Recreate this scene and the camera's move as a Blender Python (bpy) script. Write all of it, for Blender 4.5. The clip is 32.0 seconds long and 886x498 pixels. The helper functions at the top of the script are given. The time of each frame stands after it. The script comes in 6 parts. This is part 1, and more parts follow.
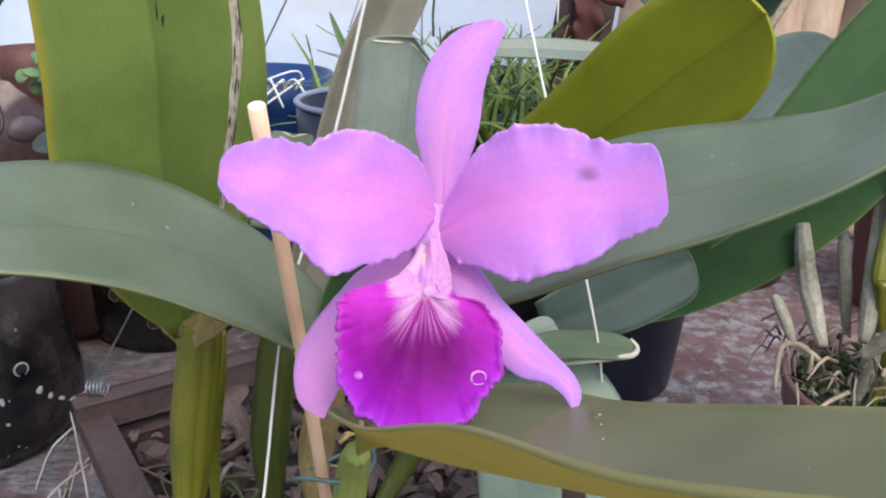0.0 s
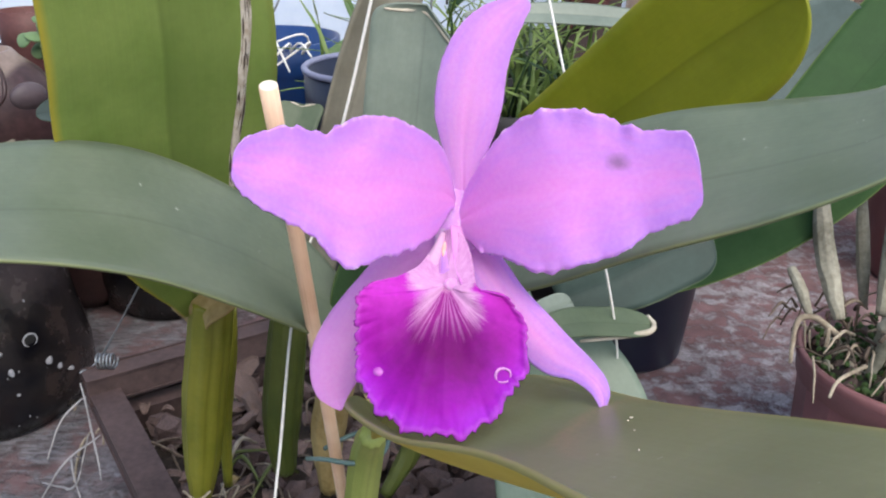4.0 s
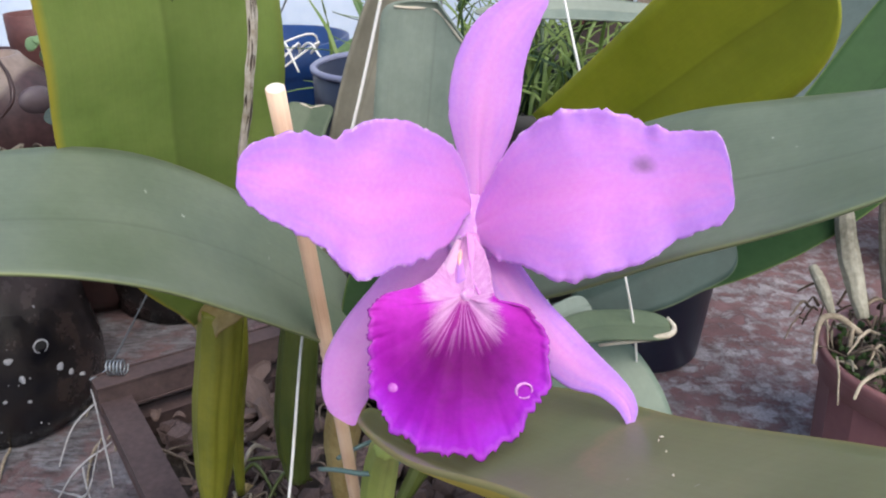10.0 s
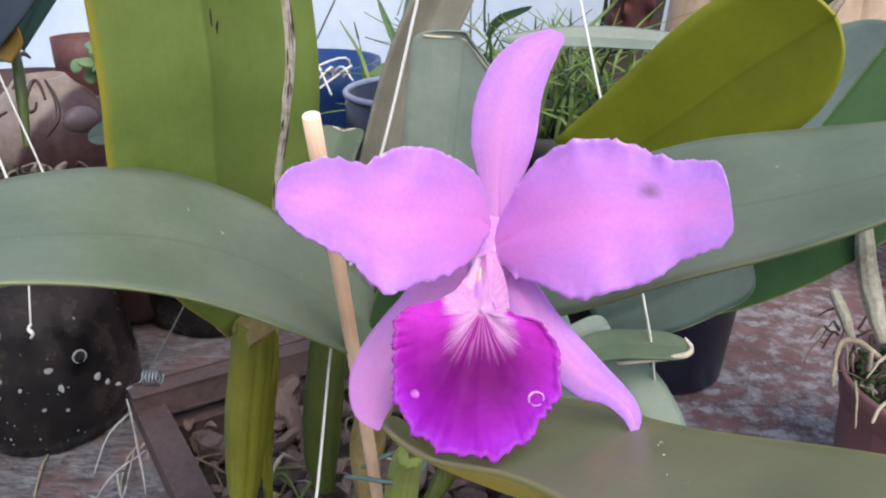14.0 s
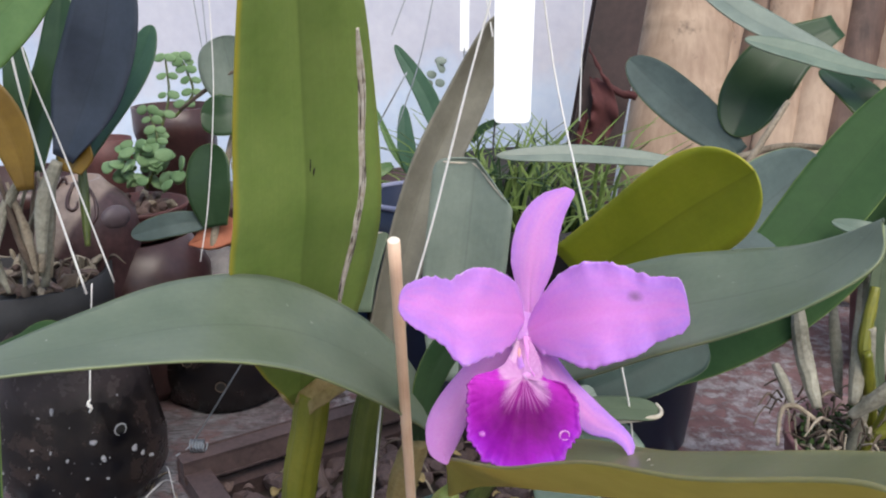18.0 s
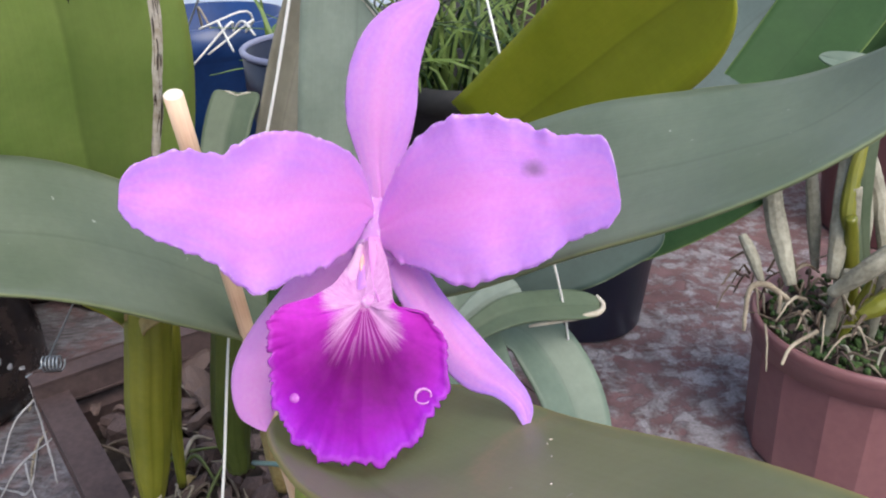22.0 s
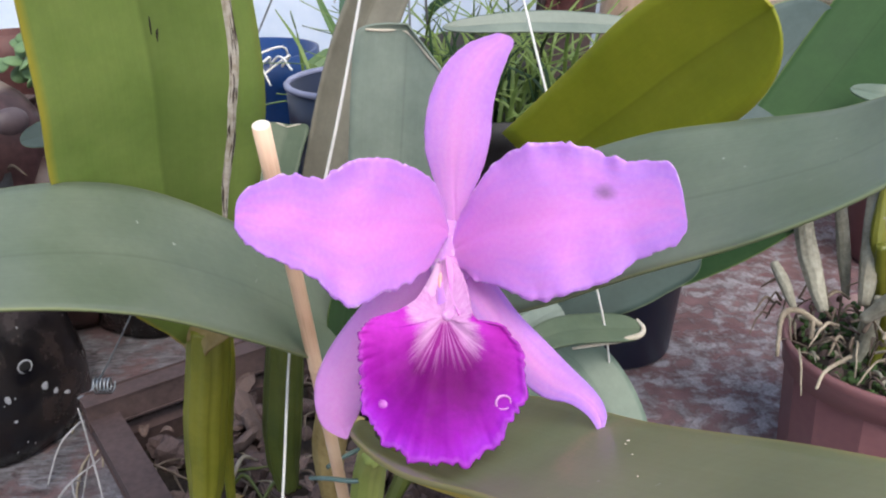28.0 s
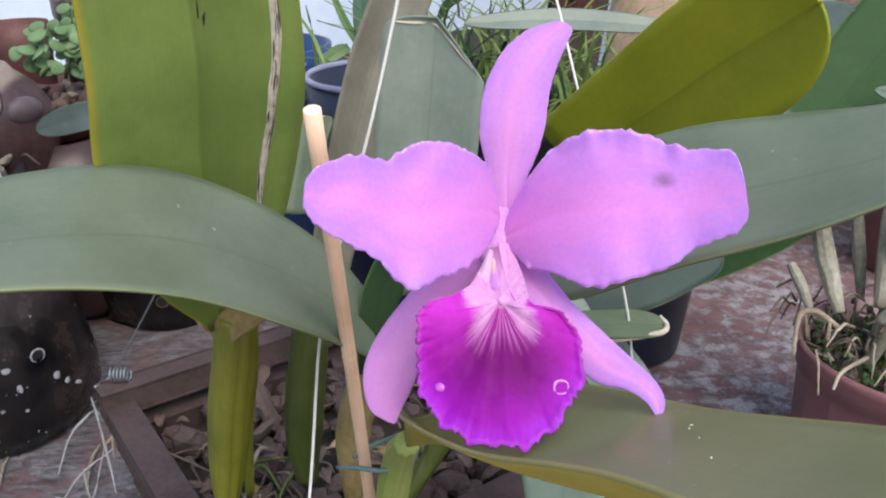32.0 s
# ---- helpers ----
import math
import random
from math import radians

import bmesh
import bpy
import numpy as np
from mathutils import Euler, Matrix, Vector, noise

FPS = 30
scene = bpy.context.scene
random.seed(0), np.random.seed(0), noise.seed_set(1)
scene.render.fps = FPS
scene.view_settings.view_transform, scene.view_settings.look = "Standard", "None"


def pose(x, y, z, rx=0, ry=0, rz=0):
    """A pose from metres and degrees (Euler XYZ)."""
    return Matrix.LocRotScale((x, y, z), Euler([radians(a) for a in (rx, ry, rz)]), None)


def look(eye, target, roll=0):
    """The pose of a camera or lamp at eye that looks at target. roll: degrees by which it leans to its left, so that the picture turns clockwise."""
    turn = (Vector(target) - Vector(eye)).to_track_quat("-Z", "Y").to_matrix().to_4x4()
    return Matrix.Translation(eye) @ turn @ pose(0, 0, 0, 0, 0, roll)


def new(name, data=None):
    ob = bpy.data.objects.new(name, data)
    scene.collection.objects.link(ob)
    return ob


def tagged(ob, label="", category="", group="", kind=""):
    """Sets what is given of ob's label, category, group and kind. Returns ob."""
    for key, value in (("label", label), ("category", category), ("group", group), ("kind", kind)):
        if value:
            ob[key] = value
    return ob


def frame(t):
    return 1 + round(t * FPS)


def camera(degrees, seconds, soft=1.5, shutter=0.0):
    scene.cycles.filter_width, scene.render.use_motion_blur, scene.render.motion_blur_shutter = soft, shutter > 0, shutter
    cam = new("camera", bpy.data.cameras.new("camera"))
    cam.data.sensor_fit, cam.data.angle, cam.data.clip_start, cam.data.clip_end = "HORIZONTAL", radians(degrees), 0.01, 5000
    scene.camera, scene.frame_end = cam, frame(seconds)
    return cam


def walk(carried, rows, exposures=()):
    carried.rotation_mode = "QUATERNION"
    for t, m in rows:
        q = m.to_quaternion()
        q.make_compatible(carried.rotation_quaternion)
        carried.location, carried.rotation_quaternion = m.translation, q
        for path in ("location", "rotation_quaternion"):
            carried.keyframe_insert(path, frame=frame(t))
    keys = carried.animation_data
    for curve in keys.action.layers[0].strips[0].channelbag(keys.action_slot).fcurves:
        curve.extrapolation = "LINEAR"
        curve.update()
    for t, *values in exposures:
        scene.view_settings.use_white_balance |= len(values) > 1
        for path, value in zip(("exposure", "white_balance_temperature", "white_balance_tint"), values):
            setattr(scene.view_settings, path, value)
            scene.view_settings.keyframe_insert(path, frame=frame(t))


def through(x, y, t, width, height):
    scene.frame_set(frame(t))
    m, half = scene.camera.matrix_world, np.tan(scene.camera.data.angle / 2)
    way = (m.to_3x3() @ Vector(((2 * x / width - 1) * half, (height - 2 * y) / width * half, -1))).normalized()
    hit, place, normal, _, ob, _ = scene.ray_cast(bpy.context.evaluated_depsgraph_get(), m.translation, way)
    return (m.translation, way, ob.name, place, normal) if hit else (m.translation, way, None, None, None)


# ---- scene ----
cam = camera(55.9, 32.0, soft=2.1)
PATH = [
    (0, 0.0019, 0.0012, 0.5211, 69.46, -0.04, 0.17),
    (0.5, -0.0063, -0.0044, 0.5224, 69.70, -0.14, 1.08),
    (1, -0.0052, -0.0099, 0.5228, 70.09, 0.19, 1.76),
    (1.5, -0.0082, -0.0131, 0.5248, 70.21, 0.35, 1.96),
    (2, -0.0088, -0.0065, 0.5260, 69.50, 0.29, 0.67),
    (2.5, -0.0108, 0.0027, 0.5280, 68.35, -0.39, 0.60),
    (3, -0.0068, 0.0095, 0.5302, 67.77, -0.42, 0.70),
    (3.5, -0.0022, 0.0148, 0.5257, 66.61, -0.08, 0.47),
    (5.5, -0.0114, 0.0161, 0.5304, 67.21, 0.51, 0.61),
    (6, -0.0068, 0.0185, 0.5295, 67.01, 0.77, 0.37),
    (6.5, 0.0001, 0.0177, 0.5275, 66.96, 1.00, 0.43),
    (7, -0.0002, 0.0208, 0.5249, 66.67, 0.99, 0.83),
    (7.5, -0.0002, 0.0213, 0.5220, 66.58, 0.88, 1.24),
    (8, -0.0021, 0.0228, 0.5214, 66.11, 1.18, 1.84),
    (8.5, -0.0019, 0.0248, 0.5251, 65.89, 0.80, 1.56),
    (9, -0.0018, 0.0301, 0.5263, 66.00, 1.01, 1.17),
    (9.5, -0.0048, 0.0308, 0.5227, 66.08, 0.91, 0.98),
    (10, -0.0052, 0.0283, 0.5247, 66.54, 0.99, 0.97),
    (10.5, -0.0073, 0.0288, 0.5267, 66.71, 0.97, 0.86),
    (11, -0.0040, 0.0271, 0.5251, 66.53, 1.20, 0.35),
    (11.5, -0.0113, 0.0182, 0.5231, 68.01, 0.74, 1.27),
    (12, -0.0128, 0.0163, 0.5205, 68.18, 0.16, 1.41),
    (12.5, -0.0062, 0.0108, 0.5242, 68.25, 0.84, 3.10),
    (13, -0.0056, 0.0096, 0.5333, 68.08, 0.67, 3.98),
    (13.5, -0.0017, 0.0116, 0.5322, 67.80, 0.98, 3.75),
    (14, -0.0021, 0.0086, 0.5321, 67.98, 0.97, 3.08),
    (14.5, -0.0069, 0.0047, 0.5267, 68.00, 1.28, 2.03),
    (16.5, -0.0262, -0.1286, 0.5369, 72.76, 0.75, 0.98),
    (17, -0.0394, -0.1313, 0.5479, 73.30, 0.44, 0.96),
    (17.5, -0.0446, -0.1298, 0.5672, 74.56, 0.43, 1.35),
    (18, -0.0399, -0.1175, 0.5873, 73.33, 0.36, 0.59),
    (18.5, -0.0341, -0.0726, 0.5969, 71.88, 0.31, 0.34),
    (19, -0.0316, -0.0345, 0.5711, 68.69, 0.92, 0.79),
    (19.5, -0.0247, -0.0014, 0.5368, 65.01, 1.06, 0.39),
    (20, -0.0101, 0.0205, 0.5394, 63.68, 0.09, -1.63),
    (20.5, 0.0062, 0.0288, 0.5447, 63.28, 0.28, -2.43),
    (21, 0.0155, 0.0261, 0.5442, 63.56, 1.11, -2.50),
    (21.5, 0.0143, 0.0342, 0.5373, 63.96, 1.29, -2.39),
    (22, 0.0141, 0.0316, 0.5361, 64.20, 1.70, -2.44),
    (22.5, 0.0116, 0.0304, 0.5408, 65.02, 1.79, -2.23),
    (23, 0.0061, 0.0269, 0.5403, 65.20, 1.98, -2.31),
    (23.5, 0.0006, 0.0276, 0.5396, 65.16, 1.73, -2.45),
    (24, 0.0022, 0.0272, 0.5387, 65.21, 1.87, -2.66),
    (24.5, 0.0034, 0.0229, 0.5391, 65.49, 2.08, -2.63),
    (26.5, 0.0014, 0.0148, 0.5395, 65.81, 2.01, -2.33),
    (27, -0.0008, 0.0105, 0.5400, 66.15, 1.83, -1.79),
    (27.5, -0.0032, 0.0091, 0.5417, 66.53, 1.90, -1.67),
    (28, -0.0069, 0.0112, 0.5416, 66.42, 2.06, -1.45),
    (28.5, -0.0089, 0.0135, 0.5393, 66.10, 2.10, -1.62),
    (29, -0.0105, 0.0123, 0.5393, 65.72, 1.81, -1.96),
    (29.5, -0.0059, 0.0108, 0.5390, 66.00, 1.81, -1.87),
    (30, -0.0096, 0.0137, 0.5360, 65.83, 1.33, -1.30),
    (30.5, -0.0115, 0.0142, 0.5393, 66.11, 1.28, -1.21),
    (31, -0.0177, 0.0095, 0.5375, 66.26, 1.06, -1.19),
    (31.5, -0.0252, 0.0081, 0.5360, 66.22, 1.16, -1.02),
    (32, -0.0282, 0.0086, 0.5374, 66.51, 0.99, -1.39),
]
walk(cam, [(t, pose(x, y, z, rx, ry, rz)) for t, x, y, z, rx, ry, rz in PATH],
     exposures=[(0.0, 0.70), (14.5, 0.70), (16.6, 0.86), (17.1, 0.86), (17.6, 0.60), (18.6, 0.46), (19.4, 0.60), (20.2, 0.68), (32.0, 0.70)])

# ---- world and light: a bright, hazy day in open shade ----
world = bpy.data.worlds.new("sky")
scene.world = world
world.use_nodes = True
wn = world.node_tree.nodes
sky = wn.new("ShaderNodeTexSky")
sky.sky_type = "NISHITA"
sky.sun_disc = False
sky.sun_elevation, sky.sun_rotation = radians(57), radians(156)
sky.air_density, sky.dust_density = 1.2, 2.5
wn["Background"].inputs["Strength"].default_value = 0.15
world.node_tree.links.new(sky.outputs["Color"], wn["Background"].inputs["Color"])
sun = new("sun", bpy.data.lights.new("sun", "SUN"))
sun.data.energy, sun.data.angle, sun.data.color = 1.5, radians(40), (1.0, 0.96, 0.9)
sun.matrix_world = look((0.9, -1.7, 3.2), (0, 0.3, 0.4))


# ---- materials ----
class Nodes:
    """A small helper that strings shader nodes together."""

    def __init__(self, name):
        self.mat = bpy.data.materials.new(name)
        self.mat.use_nodes = True
        self.tree = self.mat.node_tree
        self.bsdf = self.tree.nodes["Principled BSDF"]
        self.out = self.tree.nodes["Material Output"]

    def add(self, kind):
        return self.tree.nodes.new("ShaderNode" + kind)

    def link(self, a, b):
        self.tree.links.new(a, b)

    def set(self, **kw):
        for k, v in kw.items():
            self.bsdf.inputs[k.replace("_", " ").title().replace("Ior", "IOR")].default_value = v

    def coords(self, what="Object", scale=(1, 1, 1)):
        m = self.add("Mapping")
        m.inputs["Scale"].default_value = scale
        self.link(self.add("TexCoord").outputs[what], m.inputs["Vector"])
        return m.outputs["Vector"]

    def noise(self, vec, scale, detail=4, rough=0.6, distort=0.0):
        n = self.add("TexNoise")
        n.inputs["Scale"].default_value, n.inputs["Detail"].default_value = scale, detail
        n.inputs["Roughness"].default_value, n.inputs["Distortion"].default_value = rough, distort
        self.link(vec, n.inputs["Vector"])
        return n.outputs["Fac"]

    def ramp(self, fac, stops):
        r = self.add("ValToRGB")
        e = r.color_ramp.elements
        while len(e) < len(stops):
            e.new(0.5)
        for el, (p, c) in zip(e, stops):
            el.position = p
            el.color = (*c, 1) if isinstance(c, tuple) else (c, c, c, 1)
        self.link(fac, r.inputs["Fac"])
        return r.outputs["Color"]

    def mix(self, fac, a, b, blend="MIX"):
        m = self.add("MixRGB")
        m.blend_type = blend
        for sock, v in zip(m.inputs, (fac, a, b)):
            if isinstance(v, (int, float)):
                sock.default_value = v if sock.name == "Fac" else (v, v, v, 1)
            elif isinstance(v, tuple):
                sock.default_value = (*v, 1)
            else:
                self.link(v, sock)
        return m.outputs["Color"]

    def math(self, op, a, b=0.0, clamp=False):
        m = self.add("Math")
        m.operation, m.use_clamp = op, clamp
        for sock, v in zip(m.inputs, (a, b)):
            if isinstance(v, (int, float)):
                sock.default_value = v
            else:
                self.link(v, sock)
        return m.outputs["Value"]

    def sep(self, vec):
        s = self.add("SeparateXYZ")
        self.link(vec, s.inputs["Vector"])
        return s.outputs

    def bump(self, height, strength=0.3, distance=0.001):
        b = self.add("Bump")
        b.inputs["Strength"].default_value, b.inputs["Distance"].default_value = strength, distance
        self.link(height, b.inputs["Height"])
        self.link(b.outputs["Normal"], self.bsdf.inputs["Normal"])
        return b.outputs["Normal"]

    def color(self, c):
        self.link(c, self.bsdf.inputs["Base Color"])

    def thin(self, c, amount):
        """Lets light through a thin blade: a translucent share beside the surface."""
        t = self.add("BsdfTranslucent")
        self.link(c, t.inputs["Color"])
        m = self.add("MixShader")
        m.inputs["Fac"].default_value = amount
        self.link(self.bsdf.outputs["BSDF"], m.inputs[1])
        self.link(t.outputs["BSDF"], m.inputs[2])
        self.link(m.outputs["Shader"], self.out.inputs["Surface"])


def plain(name, c1, c2, rough=0.6, scale=60.0, bump=0.3, metal=0.0, depth=0.0006):
    """A surface of two tones, mottled at two scales, with fine relief."""
    n = Nodes(name)
    v = n.coords()
    big, fine = n.noise(v, scale * 0.2, 3), n.noise(v, scale * 2.2, 5)
    both = n.mix(0.4, big, fine)
    n.color(n.ramp(both, [(0.35, c1), (0.65, c2)]))
    n.set(roughness=rough, metallic=metal)
    n.bump(both, bump, depth)
    return n.mat


def leaf_mat(name, dark, light, through=(0.3, 0.35, 0.03), amount=0.3, rough=0.32, rim=None, specks=0.0, half=0.0, rimwide=0.0, spec=0.5, scuff_sheen=None):
    """A leathery blade: fine lengthwise veins, a groove along the middle, faint dusty blotches."""
    n = Nodes(name)
    uv = n.coords("UV")
    u, v, _ = n.sep(uv)
    veins = n.noise(n.coords("UV", (1.2, 34, 1)), 2.0, 4, 0.6)
    blot = n.noise(n.coords("Object"), 22.0, 4, 0.65)
    fine = n.noise(n.coords("Object"), 260.0, 3, 0.7)
    c = n.ramp(blot, [(0.3, dark), (0.7, light)])
    c = n.mix(0.05, c, n.ramp(veins, [(0.3, 0.0), (0.7, 1.0)]), "OVERLAY")
    c = n.mix(0.06, c, n.ramp(fine, [(0.35, 0.1), (0.7, 0.9)]), "OVERLAY")
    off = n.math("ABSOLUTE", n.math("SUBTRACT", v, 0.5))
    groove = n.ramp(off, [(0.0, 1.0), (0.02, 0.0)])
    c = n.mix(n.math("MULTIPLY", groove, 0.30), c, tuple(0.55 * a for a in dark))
    # half: shade of the folded blade, painted as a darker tone past the crease
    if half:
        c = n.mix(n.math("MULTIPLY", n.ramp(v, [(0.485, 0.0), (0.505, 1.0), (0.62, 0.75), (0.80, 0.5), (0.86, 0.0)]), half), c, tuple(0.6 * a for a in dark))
    if rim:
        edge = n.ramp(n.math("ADD", off, n.math("MULTIPLY", blot, 0.02)), [(0.494 - 2.2 * rimwide, 0.0), (0.512 - rimwide * 0.5, 1.0)])
        if half:
            edge = n.math("MULTIPLY", edge, n.ramp(v, [(0.5, 1.0), (0.52, 0.15)]))
        c = n.mix(n.math("MULTIPLY", edge, 0.8), c, rim)
    if specks:
        s = n.ramp(n.noise(n.coords("Object"), 330.0, 1), [(0.81 - specks, 0.0), (0.83 - specks, 1.0)])
        c = n.mix(n.math("MULTIPLY", s, 0.6), c, (0.5, 0.52, 0.45))
    if scuff_sheen:
        x, y, z = n.sep(n.coords("Object"))
        d = 0.0
        for axis, mid in zip((x, y, z), scuff_sheen[:3]):
            q = n.math("SUBTRACT", axis, mid)
            d = n.math("ADD", n.math("MULTIPLY", q, q), d)
        d = n.math("ADD", n.math("SQRT", d), n.math("MULTIPLY", n.math("SUBTRACT", n.noise(n.coords("Object"), 90.0, 4, 0.7), 0.5), 0.010))
        r = scuff_sheen[3]
        # tan scuffed arc; the weaker tone inside it is a painted dull sheen
        ring = n.ramp(n.math("DIVIDE", d, 2 * r), [(0.26, 0.18), (0.42, 0.45), (0.49, 1.0), (0.56, 0.0)])
        ring = n.math("MULTIPLY", ring, n.ramp(n.math("MULTIPLY", y, 2.0), [(0.35, 0.0), (0.40, 1.0)]))
        streak = n.ramp(n.noise(n.coords("Object", (1, 1, 1)), 700.0, 3, 0.8), [(0.35, 0.25), (0.65, 1.0)])
        c = n.mix(n.math("MULTIPLY", n.math("MULTIPLY", ring, streak), 0.75), c, (0.36, 0.27, 0.19))
    n.color(c)
    n.set(specular_ior_level=spec)
    n.link(n.ramp(blot, [(0.3, rough * 0.85), (0.75, min(1.0, rough * 1.35))]), n.bsdf.inputs["Roughness"])
    n.bump(n.mix(0.2, n.mix(0.5, veins, groove, "SUBTRACT"), fine), 0.10, 0.0005)
    n.thin(n.mix(0.5, c, through, "MIX"), amount)
    return n.mat


def petal_mat(name, mid, edge, deep, amount=0.35, bruise=None):
    """Thin crystalline tissue: paler along the middle, mauve to the margin, with fine branching veins."""
    n = Nodes(name)
    u, v, _ = n.sep(n.coords("UV"))
    off = n.math("MULTIPLY", n.math("ABSOLUTE", n.math("SUBTRACT", v, 0.5)), 2.0)
    wob = n.noise(n.coords("UV", (2.5, 3, 1)), 2.2, 4, 0.6)
    t = n.math("ADD", n.math("MULTIPLY", off, 0.45), n.math("MULTIPLY", u, 0.42))
    t = n.math("ADD", t, n.math("MULTIPLY", n.math("SUBTRACT", wob, 0.5), 0.7))
    c = n.ramp(t, [(0.10, mid), (0.34, tuple(0.75 * p + 0.25 * q for p, q in zip(mid, edge))), (0.72, edge)])
    veins = n.noise(n.coords("UV", (1.6, 42, 1)), 2.6, 5, 0.65, 0.4)
    c = n.mix(n.ramp(veins, [(0.45, 0.0), (0.72, 0.2)]), c, deep)
    # small white highlights painted along the margin, broken up by noise
    margin_noise = n.ramp(n.noise(n.coords("Object"), 420.0, 2), [(0.52, 0.0), (0.62, 0.7)])
    c = n.mix(n.math("MULTIPLY", n.ramp(off, [(0.955, 0.0), (0.995, 1.0)]), margin_noise), c, (0.93, 0.72, 0.93))
    grain = n.noise(n.coords("Object"), 700.0, 2)
    if bruise:
        du = n.math("MULTIPLY", n.math("SUBTRACT", u, bruise[0]), 2.0)
        dv = n.math("SUBTRACT", v, bruise[1])
        d = n.math("SQRT", n.math("ADD", n.math("MULTIPLY", du, du), n.math("MULTIPLY", dv, dv)))
        d = n.math("ADD", d, n.math("MULTIPLY", n.math("SUBTRACT", n.noise(n.coords("Object"), 260.0, 3), 0.5), 0.06))
        c = n.mix(n.ramp(d, [(0.015, 0.75), (0.085, 0.0)]), c, (0.30, 0.16, 0.34))
    c = n.mix(0.10, c, n.ramp(grain, [(0.3, 0.2), (0.7, 0.9)]), "OVERLAY")
    n.color(c)
    n.set(roughness=0.5, specular_ior_level=0.3, sheen_weight=0.15)
    n.bump(n.mix(0.35, veins, grain), 0.3, 0.0005)
    n.thin(c, amount)
    return n.mat


MID, MAUVE, ROSE = (0.88, 0.35, 0.84), (0.64, 0.315, 0.88), (0.76, 0.26, 0.79)
m_petal = petal_mat("petal", MID, MAUVE, ROSE)
m_petal_bruised = petal_mat("petal_bruised", MID, MAUVE, ROSE, bruise=(0.629, 0.677))
m_sepal_rosy = petal_mat("sepal_rosy", (0.90, 0.42, 0.85), (0.82, 0.38, 0.84), ROSE)
m_sepal_violet = petal_mat("sepal_violet", (0.90, 0.42, 0.86), (0.60, 0.32, 0.91), ROSE)
m_sepal = petal_mat("sepal", (0.90, 0.42, 0.85), (0.70, 0.35, 0.90), ROSE)


def cane_mat():
    """A smooth split cane: warm tan, with fine lengthwise fibres and a few darker ones."""
    n = Nodes("bamboo")
    fibre = n.noise(n.coords("UV", (3, 26, 1)), 1.0, 4, 0.7)
    big = n.noise(n.coords(), 30.0, 3)
    c = n.ramp(n.mix(0.5, fibre, big), [(0.32, (0.62, 0.37, 0.22)), (0.48, (0.80, 0.54, 0.36)), (0.68, (0.88, 0.67, 0.48))])
    n.color(c)
    n.set(roughness=0.5)
    n.bump(fibre, 0.25, 0.0004)
    return n.mat


